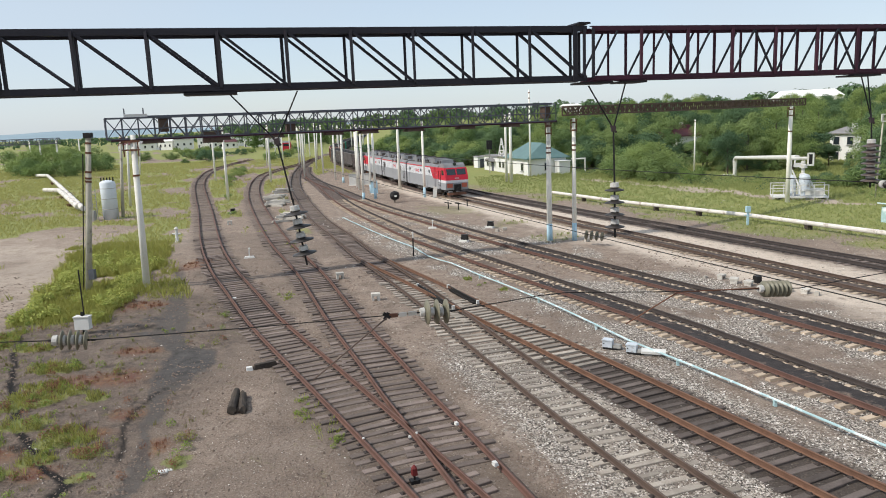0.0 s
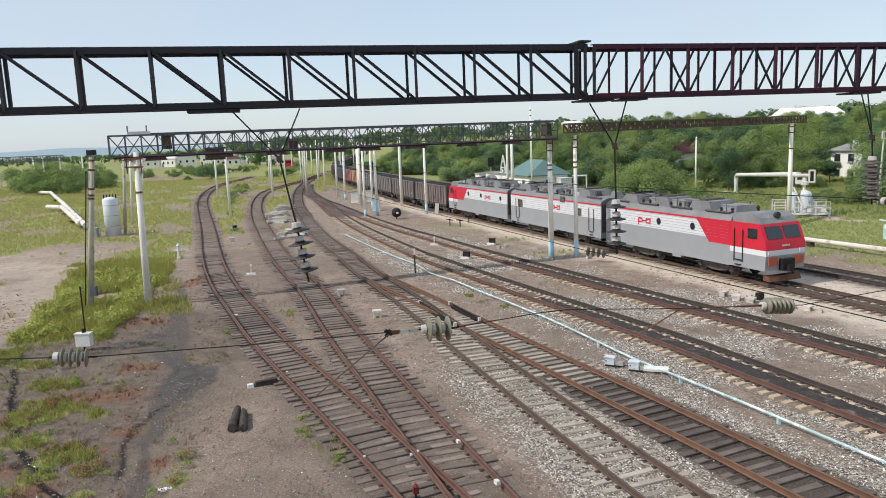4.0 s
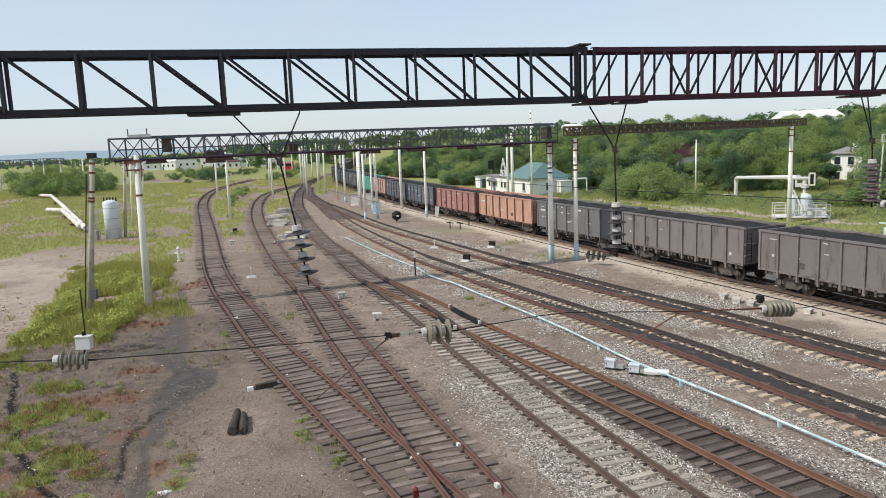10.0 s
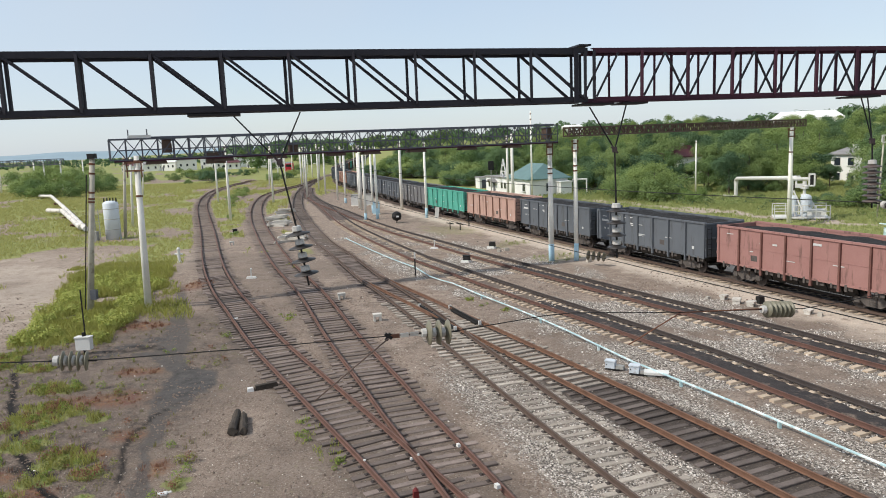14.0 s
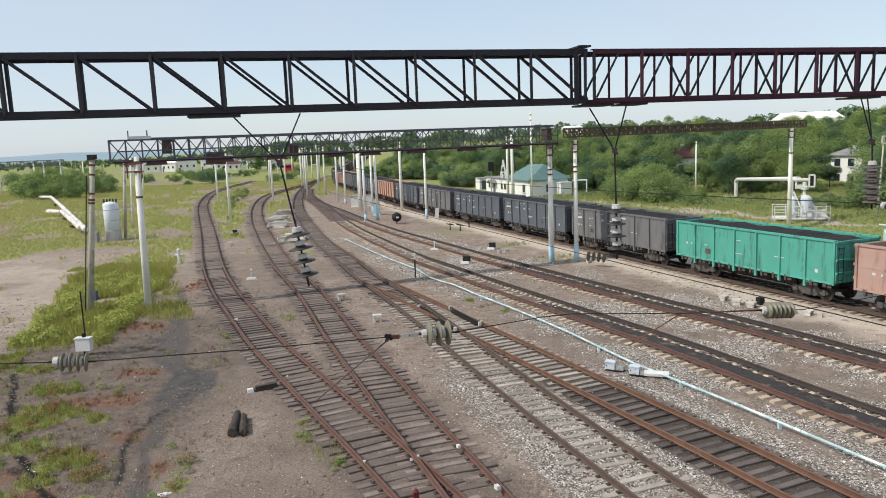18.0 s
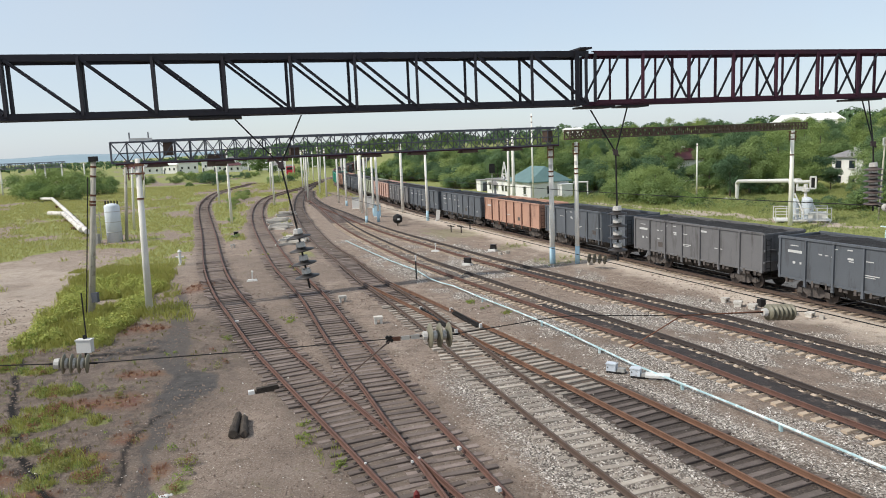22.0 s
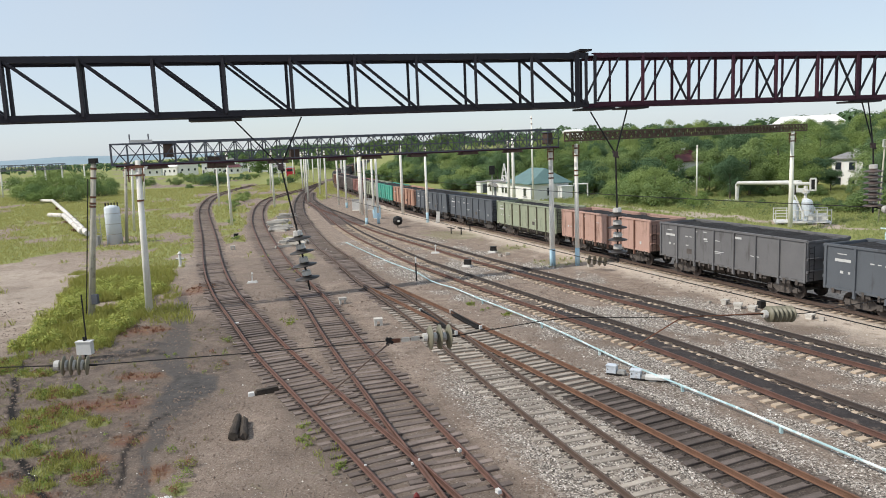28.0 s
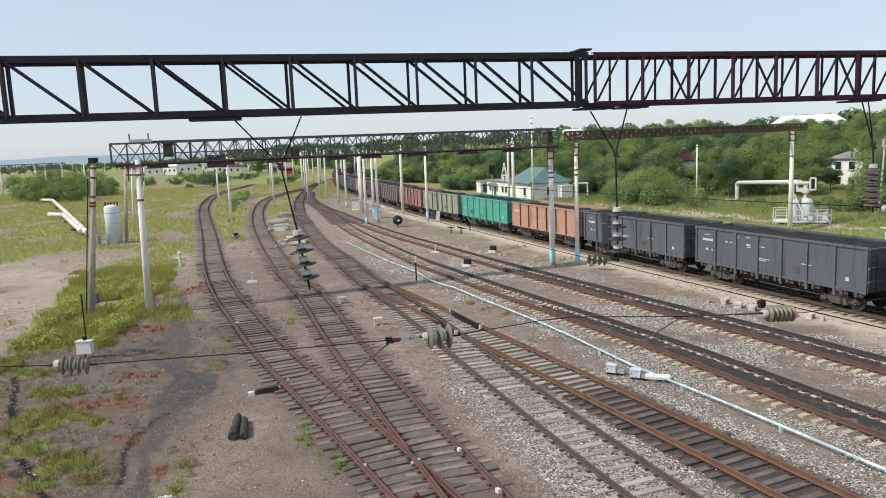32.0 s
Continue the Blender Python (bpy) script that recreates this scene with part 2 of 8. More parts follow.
M["coal"] = mat("coal", (0.028, 0.026, 0.026), (0.012, 0.011, 0.011), 0.9, 0, 2, 12, 1.0, bump_d=0.1)

# ---- plan of the tracks: centre lines at rail height ----
GROUND = -0.24
LINE = {
    "a": [(9.5, -4), (6.2, 3), (4.2, 8), (2.4, 12), (0.3, 16.3), (-1.9, 20.8), (-5.6, 28.1), (-8.9, 34.7), (-12.2, 42.1), (-15.6, 49.9), (-20.2, 62.1), (-28.6, 87.0), (-37.0, 111.3), (-44.2, 133), (-51.0, 157), (-56.3, 181), (-59.0, 205), (-60.5, 235)],
    "b": [(9.6, -4), (6.3, 3), (4.5, 8), (3.0, 11.8), (1.45, 16), (-0.2, 20.7), (-1.5, 24.3), (-2.6, 27.6), (-4.4, 32.8), (-5.9, 37.4), (-8.3, 45.1), (-10.3, 50.8), (-14.4, 62.3), (-20.8, 82.8), (-26.6, 102.9), (-31.9, 124.4), (-35.7, 143.6), (-37.2, 156), (-37.4, 172), (-36.9, 195), (-37.8, 225)],
    "c": [(13.2, -3), (7.8, 12), (6.3, 16), (4.89, 20), (3.56, 24), (2.3, 28), (0.77, 33), (-0.14, 36), (-1.42, 40), (-2.75, 44), (-4.15, 48), (-5.6, 52), (-8.85, 62.5), (-11.8, 71.5), (-15.3, 84), (-19.0, 98.5), (-23.4, 117), (-28.6, 144), (-32.6, 170), (-35.6, 198), (-37.6, 227), (-38.2, 257), (-38, 285)],
    "d": [(19.0, -3), (12.3, 11.5), (9.35, 18), (8.5, 20), (6.75, 24), (4.99, 28), (2.79, 33), (1.47, 36), (-0.29, 40), (-2.05, 44), (-3.85, 48), (-5.55, 52), (-8.85, 62.6), (-11.7, 71.2)],
    "f": [(23.5, -3), (17.2, 14), (13.1, 24.3), (10.15, 32.1), (6.1, 41), (3.2, 47.5), (0, 55), (-3.4, 63.4), (-11.5, 88), (-20.2, 122), (-27.0, 147.5), (-32.2, 176)],
    "g": [(29, -3), (20.9, 20.6), (17.0, 29.6), (15.0, 34.2), (11.5, 41.4), (7.6, 49.8), (3.2, 59.5), (-1.3, 70.1), (-5.1, 79), (-9.4, 90.5), (-15.5, 109), (-20.9, 125), (-27.2, 148.5)],
    "h": [(59.6, -64.3), (37.0, -2.9), (21.33, 39.7), (5.8, 81.9), (-3.6, 108.3), (-20.0, 166), (-29.3, 206.5), (-35, 260), (-40, 330), (-46, 450), (-44, 600), (-38, 750)],
    "i": [(46, -10), (33.5, 23), (26.4, 41.9), (23.7, 48.6), (19.6, 58.9), (16.7, 65.9), (12.9, 75.2), (6, 93), (0, 112), (-9, 142), (-16, 168)],
}
PATH = {k: spline(v, 0.25) for k, v in LINE.items()}


def lattice(x, y, scale, seed=0):
    """Smooth random field between 0 and 1."""
    x, y = np.asarray(x) / scale + seed * 17.3, np.asarray(y) / scale - seed * 9.1
    i, j = np.floor(x), np.floor(y)
    u, v = x - i, y - j
    u, v = u * u * (3 - 2 * u), v * v * (3 - 2 * v)

    def h(a, b):
        s = np.sin(a * 127.1 + b * 311.7 + seed * 74.7) * 43758.5453
        return s - np.floor(s)
    return (h(i, j) * (1 - u) + h(i + 1, j) * u) * (1 - v) + (h(i, j + 1) * (1 - u) + h(i + 1, j + 1) * u) * v


def rough_field(x, y, scale, seed=0):
    return 0.55 * lattice(x, y, scale, seed) + 0.3 * lattice(x, y, scale * 0.43, seed + 3) + 0.15 * lattice(x, y, scale * 0.19, seed + 5)


def step(a, b, x):
    t = np.clip((x - a) / (b - a), 0, 1)
    return t * t * (3 - 2 * t)


def to_track(x, y, keys):
    """Distance to the nearest of these tracks."""
    best = np.full(np.shape(x), 1e9)
    for k in keys:
        p = PATH[k][::4]
        order = np.argsort(p[:, 1])
        px, py = p[order, 0], p[order, 1]
        cx = np.interp(y, py, px)
        slope = np.interp(y, py, np.gradient(px, py))
        best = np.minimum(best, np.abs(x - cx) / np.sqrt(1 + slope ** 2) + np.where((y > py[-1]) | (y < py[0]), 30, 0))
    return best


def bank(x, y, key):
    """A low shoulder along the wooded side of a track, 0 to 1, and a shallow trough along its other side."""
    p = PATH[key][::4]
    order = np.argsort(p[:, 1])
    px, py = p[order, 0], p[order, 1]
    o = (x - np.interp(y, py, px)) / np.sqrt(1 + np.interp(y, py, np.gradient(px, py)) ** 2)
    return (step(0.84, 0.95, o) * step(2.3, 1.6, o) - 0.42 * step(-0.86, -0.95, o) * step(-1.7, -1.45, o)) * step(60, 45, y)


def beyond(x, y):
    """How far a place lies to the wooded side of the white pipe along the line."""
    return (x - 14.8) * 0.906 + (y - 92.0) * 0.423


def height(x, y):
    q = beyond(x, y)
    z = GROUND + 0.05 * (rough_field(x, y, 3.0, 2) - 0.5) * step(1.6, 2.6, to_track(x, y, "abcdfghi"))
    near_old = step(2.1, 1.2, to_track(x, y, "ab"))
    z = z + near_old * (-0.022 + 0.075 * (rough_field(x, y, 1.1, 24) - 0.5)) - (0.04 - 0.035 * step(31, 27, y) * step(1.6, 1.2, to_track(x, y, "c"))) * step(1.5, 1.2, to_track(x, y, "cd")) * (1 - near_old) + 0.085 * (rough_field(x, y, 0.9, 27) - 0.5) * step(1.7, 1.3, to_track(x, y, "c")) * step(31, 27, y) - 0.02 * step(1.5, 1.2, to_track(x, y, "fghi"))
    near_f, near_g = bank(x, y, "f"), bank(x, y, "g")
    side = np.where(np.abs(near_f) > np.abs(near_g), near_f, near_g)          # soil heaped over the far sleeper ends
    z = z + 0.105 * side
    z = z + 0.9 * step(3, 16, q) * step(0, 40, y) * 0.25 + 7.0 * step(45, 170, q) + 6.0 * step(170, 600, q)
    return z


def spots(x, y, rows, seed, soft=0.22):
    """Ragged patches (x, y, half widths), 0 to 1."""
    n = rough_field(x, y, 0.9, seed) - 0.5
    out = np.zeros(np.shape(x))
    for cx, cy, rx, ry in rows:
        out = np.maximum(out, step(1 + soft, 1 - soft, np.hypot((x - cx) / rx, (y - cy) / ry) + 1.5 * n))
    return out


WEED_AT = ((-15.3, 25.6, 1.3, 1.7), (-16.4, 29.2, 0.9, 0.9), (-12.3, 21.9, 1.0, 0.8), (-8.1, 19.9, 0.5, 0.5), (-12.5, 20.4, 0.8, 0.5), (-13.1, 25.5, 0.6, 0.6), (-19.2, 32.3, 1.2, 0.7), (-15.2, 21.4, 0.9, 0.8), (-20.8, 27.5, 1.5, 2.0), (-13.6, 19.4, 1.2, 0.7), (-11.2, 20.9, 0.6, 0.5), (-14.6, 23.2, 0.9, 0.7), (-17.6, 24.6, 1.4, 1.3), (-10.6, 19.2, 0.5, 0.4), (-21.5, 33.5, 1.0, 1.5))
RED_AT = ((-14.0, 27.4, 1.7, 0.9), (-11.2, 23.7, 0.6, 0.5), (-12.1, 22.3, 1.0, 0.4), (-14.4, 20.8, 1.0, 0.6), (-12.3, 19.6, 0.9, 0.5), (-9.1, 21.0, 0.5, 0.6), (-13.8, 31.2, 0.9, 0.5), (-18.2, 52.0, 0.8, 2.2), (-17.6, 39.8, 1.6, 1.1))


def weed_spots(x, y):
    return spots(x, y, WEED_AT, 41)


def tar(x, y):
    """Wet dark asphalt and mud in the hard standing beside the poles, and the crack along it."""
    n = rough_field(x, y, 1.3, 43) - 0.5
    lane = np.interp(y, [18, 19.2, 21.2, 22.2, 23.2, 24.2, 25.3, 27, 29, 30.8, 32, 33.6, 36.5, 40, 45.5, 52], [-9.0, -9.0, -9.5, -9.9, -10.1, -10.2, -10.7, -10.85, -10.9, -11.4, -12.6, -13.4, -14.2, -15.2, -17.0, -19.5])
    wide = np.interp(y, [18, 19.2, 21.2, 22.2, 23.2, 24.2, 25.3, 27, 29, 30.8, 32, 33.6, 36.5, 40, 45.5, 52], [0.3, 0.33, 0.25, 0.1, 0.32, 0.3, 0.42, 0.8, 1.1, 1.0, 0.55, 0.8, 0.8, 0.5, 0.4, 0.3])
    out = step(1.18, 0.86, np.abs(x - lane + 0.7 * n) / wide) * step(54, 48, y) * (0.72 + 0.28 * step(26, 28, y) * step(34, 30, y))
    out = np.maximum(out, 0.9 * spots(x, y, ((-16.2, 35.6, 0.9, 0.5), (-14.9, 36.6, 1.1, 0.6), (-16.6, 34.2, 0.5, 0.5), (-14.9, 34.0, 0.9, 0.4)), 44))
    crack = np.interp(y, [18.7, 20.6, 22.7, 25.4, 28.6, 33.7, 36.9, 40], [-10.9, -12.7, -14.3, -16.1, -18.1, -20.6, -22.7, -25])
    gap = np.interp(y, [18, 22, 26, 29, 33, 40], [0.2, 0.19, 0.2, 0.15, 0.09, 0.06])
    line = step(1.3, 0.7, np.abs(x - crack + 0.5 * (lattice(x, y, 1.2, 9) - 0.5)) / gap) * step(41, 38, y)
    fine = step(0.16, 0.05, np.abs(x - np.interp(y, [20, 22, 23.5, 25.5, 27], [-9.9, -10.6, -11.0, -11.0, -10.4]) + 0.3 * n)) * step(27, 26, y) * step(19.5, 20.5, y)
    mud = spots(x, y, ((-16.3, 34.7, 0.8, 0.22), (-15.3, 35.4, 0.9, 0.2), (-17.5, 33.9, 0.7, 0.2), (-14.6, 34.9, 0.5, 0.16), (-18.2, 32.6, 0.9, 0.2), (-17.2, 31.6, 0.8, 0.15), (-12.4, 23.0, 0.25, 0.3), (-16.9, 27.2, 0.6, 0.3), (-13.4, 21.4, 0.5, 0.3), (-18.8, 27.0, 0.4, 0.6)), 47)
    return np.clip(out, 0, 1), np.clip(np.maximum.reduce([line, 0.9 * fine, 0.75 * mud]), 0, 1)


def covers(x, y):
    """What covers the ground: grass, pale gravel, coal dust and other dark track ground, each 0 to 1."""
    d_old, d_main = to_track(x, y, "ab"), to_track(x, y, "fghi")
    n1, n2, n3 = rough_field(x, y, 9.0, 1), rough_field(x, y, 2.2, 4), rough_field(x, y, 22.0, 6)
    p = PATH["a"][::4]
    left = np.interp(y, p[:, 1], p[:, 0]) - x                     # metres left of the outermost track
    field = step(3.5, 7.5, left + 5 * (n1 - 0.5)) * step(50, 62, y + 8 * (n1 - 0.5)) * (0.2 + 0.9 * step(0.40, 0.52, n3 * 0.45 + n1 * 0.35 + n2 * 0.2))
    wobble = 3 * (n1 - 0.5) + 2 * (n2 - 0.5)
    lush = step(0.28, 0.40, n2) * step(-1.2, 1.0, x - np.interp(y, [35, 47, 60], [-22, -25.6, -31]) + wobble) * step(1.0, -0.8, x - np.interp(y, [35.5, 50, 60, 75], [-17.2, -20.4, -22.8, -27]) + wobble) * step(34.5, 38, y + 3 * (n2 - 0.5))
    dry = 0.42 * step(0.40, 0.5, n2) * step(-21, -19, x) * step(2.2, 3.4, left) * step(38, 44, y + 4 * (n1 - 0.5))
    yard = step(-22, -26, x) * step(20, 30, y) * step(0.42, 0.54, n1 * 0.6 + n2 * 0.4)
    weeds = 0.58 * weed_spots(x, y)
    q = beyond(x, y)
    right = (step(-3.0, 1.0, q + 3 * (n2 - 0.5)) * 0.45 + 0.55 * step(-7.5, -4.5, q + 5 * (n1 - 0.5) + 3 * (n2 - 0.5))) * (0.72 + 0.28 * step(0.34, 0.48, n1)) * (1 - 0.6 * step(1.9, 0.6, np.abs(q - 13.5 - 5 * (rough_field(x, y, 3.0, 14) - 0.5))) * step(18, 24, x) * step(46, 40, x))
    between = step(55, 75, y) * step(0.44, 0.56, n1) * step(1.7, 2.6, d_old) * step(2.0, 4.0, np.abs(left)) * step(8, -2, x + 0.35 * y - 12)
    pg, ph = PATH["g"][::4], PATH["h"][::4]
    inner = np.minimum(x - np.interp(y, pg[:, 1], pg[:, 0]), np.interp(y, ph[:, 1], ph[:, 0]) - x)
    moss = 0.40 * step(2.0, 3.4, inner) * step(48, 58, y) * step(100, 80, y) * step(0.40, 0.54, n1 * 0.5 + n2 * 0.5)
    far = step(210, 330, y) * (0.12 + 0.5 * step(0.38, 0.55, n3 * 0.5 + n1 * 0.5))
    far = far * (1 - 0.85 * step(-0.30, -0.19, x / np.maximum(y, 1)) * step(-0.07, -0.10, x / np.maximum(y, 1)) * step(700, 500, y))
    between = between * (1 - 0.7 * step(105, 130, y) * step(-0.27, -0.22, x / np.maximum(y, 1)))
    road = np.abs((x + 26) * 0.861 + (y - 46) * 0.509 + 3.5 * (n1 - 0.5) + 4.0 * (n2 - 0.5))
    bare = step(4.0, 2.0, road) * step(43, 46, y) * step(92, 80, y) * step(-24.5, -26, x)
    field, yard, lush = field * (1 - bare), yard * (1 - bare), lush * (1 - bare * step(-27.5, -29.5, x))
    grass = np.clip(np.maximum.reduce([field, lush, dry * (1 - bare), moss, yard, weeds, right, between * 0.8, far]), 0, 1)
    grass = grass * step(1.3, 2.0, to_track(x, y, "abcdfghi"))
    d_c = to_track(x, y, "cd")
    gravel = step(1.0, 1.7, to_track(x, y, "d")) * step(3.0, 1.8, d_c) * step(32, 27, y) * (0.7 + 0.3 * step(0.36, 0.5, n2))
    mid = step(4.6, 2.6, to_track(x, y, "fg")) * step(0.45, 0.55, n1 * 0.45 + n2 * 0.55) * step(90, 60, y)
    gravel = np.maximum(gravel, mid * 0.9)
    d_h = to_track(x, y, "h")
    gravel = gravel * step(2.6, 4.2, d_h)
    coal = np.maximum(step(1.2, 0.6, to_track(x, y, "fg")) * 0.5, step(1.45, 1.1, to_track(x, y, "hi")) * 0.7)
    coal = np.maximum(coal, step(1.5, 0.6, d_c) * step(46, 58, y) * 0.6)
    # the same dark tone, weaker, along the old sidings and between their sleepers
    coal = np.maximum(coal, step(1.8, 1.1, d_old + 0.7 * (n2 - 0.5)) * 0.34)
    coal = np.maximum(coal, step(1.7, 1.2, to_track(x, y, "d")) * step(29, 27, y) * 0.8)
    soil = np.clip(step(0.50, 0.64, n1) * 0.4 + step(-7, -11, x + 4 * (n1 - 0.5)) * step(46, 38, y) * step(-24.5, -21.5, x) * (0.6 + 0.5 * n2), 0, 1)
    return grass, np.clip(gravel, 0, 1), np.clip(coal, 0, 1), soil


def sand(x, y):
    """Pale beige fines along the main track."""
    d = to_track(x, y, "h")
    n = rough_field(x, y, 3.0, 14)
    yard = 0.42 * step(-20.5, -24.0, x + 4 * (n - 0.5)) * step(33, 38, y) * step(80, 62, y) * (0.45 + 0.55 * step(0.4, 0.55, n))
    q = beyond(x, y)
    path = 0.5 * step(1.7, 0.6, np.abs(q - 13.5 - 5 * (n - 0.5))) * step(18, 24, x) * step(46, 40, x)
    return np.clip(np.maximum(yard, path) + step(4.4, 2.6, d + 2.4 * (n - 0.5)) * step(1.25, 1.5, d) * step(150, 110, y) + 0.5 * step(0.5, 0.62, n) * step(6.5, 4.0, d) * step(1.4, 1.7, d), 0, 1)


def ground_material():
    m = bpy.data.materials.new("yard ground")
    m.use_nodes = True
    N, L = m.node_tree.nodes, m.node_tree.links
    bs = N["Principled BSDF"]
    bs.inputs["Roughness"].default_value, bs.inputs["Specular IOR Level"].default_value = 0.95, 0.15
    tc = N.new("ShaderNodeTexCoord")
    at = N.new("ShaderNodeAttribute")
    at.attribute_name = "cover"
    sep = N.new("ShaderNodeSeparateColor")
    L.new(at.outputs["Color"], sep.inputs[0])

    def noise_of(scale, detail=6.0, rough=0.65):
        n = N.new("ShaderNodeTexNoise")
        n.inputs["Scale"].default_value, n.inputs["Detail"].default_value, n.inputs["Roughness"].default_value = scale, detail, rough
        L.new(tc.outputs["Object"], n.inputs["Vector"])
        return n.outputs[0]

    def blend(f, a, b):
        x = N.new("ShaderNodeMix")
        x.data_type = "RGBA"
        L.new(f, x.inputs[0])
        for s, v in ((6, a), (7, b)):
            if isinstance(v, tuple):
                x.inputs[s].default_value = (*v, 1)
            else:
                L.new(v, x.inputs[s])
        return x.outputs[2]

    def ranged(v, a, b):
        r = N.new("ShaderNodeMapRange")
        r.inputs[1].default_value, r.inputs[2].default_value = a, b
        L.new(v, r.inputs[0])
        return r.outputs[0]

    def times(a, b):
        x = N.new("ShaderNodeMath")
        x.operation = "MULTIPLY"
        L.new(a, x.inputs[0])
        L.new(b, x.inputs[1])
        return x.outputs[0]
    big, mid, small = noise_of(0.35), noise_of(2.2), noise_of(14.0, 8.0, 0.75)
    dirt = blend(ranged(mid, 0.35, 0.68), (0.170, 0.125, 0.097), (0.302, 0.232, 0.183))
    dirt = blend(ranged(small, 0.40, 0.72), dirt, (0.37, 0.29, 0.23))
    dirt = blend(times(ranged(noise_of(0.8, 9.0, 0.7), 0.52, 0.68), ranged(noise_of(6.0, 6.0, 0.7), 0.3, 0.6)), dirt, (0.118, 0.088, 0.07))
    dirt = blend(times(ranged(noise_of(0.55, 9.0, 0.72), 0.54, 0.70), ranged(small, 0.3, 0.55)), dirt, (0.40, 0.325, 0.265))
    peb = N.new("ShaderNodeTexVoronoi")
    peb.inputs["Scale"].default_value = 19.0
    L.new(tc.outputs["Object"], peb.inputs["Vector"])
    ps = N.new("ShaderNodeSeparateColor")
    L.new(peb.outputs["Color"], ps.inputs[0])
    pebble = blend(ps.outputs[1], (0.06, 0.045, 0.036), (0.52, 0.445, 0.37))
    dirt = blend(times(ranged(ps.outputs[0], 0.45, 0.9), ranged(peb.outputs["Distance"], 0.62, 0.3)), dirt, pebble)
    dirt = blend(times(at.outputs["Alpha"], ranged(mid, 0.25, 0.6)), dirt, blend(ranged(small, 0.35, 0.65), (0.078, 0.062, 0.052), (0.172, 0.136, 0.112)))
    low = noise_of(1.3, 8.0, 0.72)
    dirt = blend(times(at.outputs["Alpha"], ranged(low, 0.60, 0.68)), dirt, blend(ranged(small, 0.4, 0.6), (0.10, 0.105, 0.04), (0.22, 0.205, 0.085)))

    def layer_of(name):
        a = N.new("ShaderNodeAttribute")
        a.attribute_name = name
        return a.outputs["Fac"]
    dirt = blend(times(layer_of("redden"), ranged(small, 0.36, 0.56)), dirt, blend(ranged(mid, 0.4, 0.6), (0.15, 0.06, 0.045), (0.27, 0.155, 0.085)))
    dirt = blend(times(layer_of("tar"), ranged(small, 0.22, 0.42)), dirt, blend(ranged(mid, 0.35, 0.65), (0.062, 0.058, 0.056), (0.118, 0.108, 0.10)))
    dirt = blend(layer_of("crack"), dirt, (0.022, 0.02, 0.019))
    sa = N.new("ShaderNodeAttribute")
    sa.attribute_name = "sand"
    dirt = blend(times(sa.outputs["Fac"], ranged(mid, 0.22, 0.48)), dirt, blend(ranged(small, 0.35, 0.65), (0.47, 0.385, 0.305), (0.72, 0.62, 0.52)))
    vor = N.new("ShaderNodeTexVoronoi")
    vor.inputs["Scale"].default_value = 14.0
    L.new(tc.outputs["Object"], vor.inputs["Vector"])
    vs = N.new("ShaderNodeSeparateColor")
    L.new(vor.outputs["Color"], vs.inputs[0])
    stone = blend(ranged(vs.outputs[0], 0.0, 1.0), (0.105, 0.086, 0.072), (0.72, 0.645, 0.56))
    stone = blend(ranged(vor.outputs["Distance"], 0.45, 0.75), stone, (0.06, 0.052, 0.046))
    col = blend(times(sep.outputs[1], ranged(mid, 0.25, 0.5)), dirt, stone)
    col = blend(times(sep.outputs[2], ranged(small, 0.2, 0.5)), col, (0.035, 0.032, 0.032))
    grass = blend(ranged(mid, 0.3, 0.7), (0.18, 0.215, 0.065), (0.31, 0.315, 0.125))
    grass = blend(ranged(big, 0.42, 0.62), grass, (0.35, 0.305, 0.135))
    grass = blend(ranged(noise_of(0.035), 0.40, 0.62), grass, blend(ranged(mid, 0.3, 0.7), (0.26, 0.235, 0.095), (0.31, 0.325, 0.11)))
    grass = blend(ranged(small, 0.35, 0.75), grass, (0.19, 0.235, 0.075))
    edge = N.new("ShaderNodeMath")
    edge.operation = "ADD"
    L.new(sep.outputs[0], edge.inputs[0])
    L.new(small, edge.inputs[1])
    col = blend(ranged(edge.outputs[0], 0.82, 1.12), col, grass)
    L.new(col, bs.inputs["Base Color"])
    bp = N.new("ShaderNodeBump")
    bp.inputs["Strength"].default_value, bp.inputs["Distance"].default_value = 0.9, 0.07
    L.new(small, bp.inputs["Height"])
    L.new(bp.outputs[0], bs.inputs["Normal"])
    return m


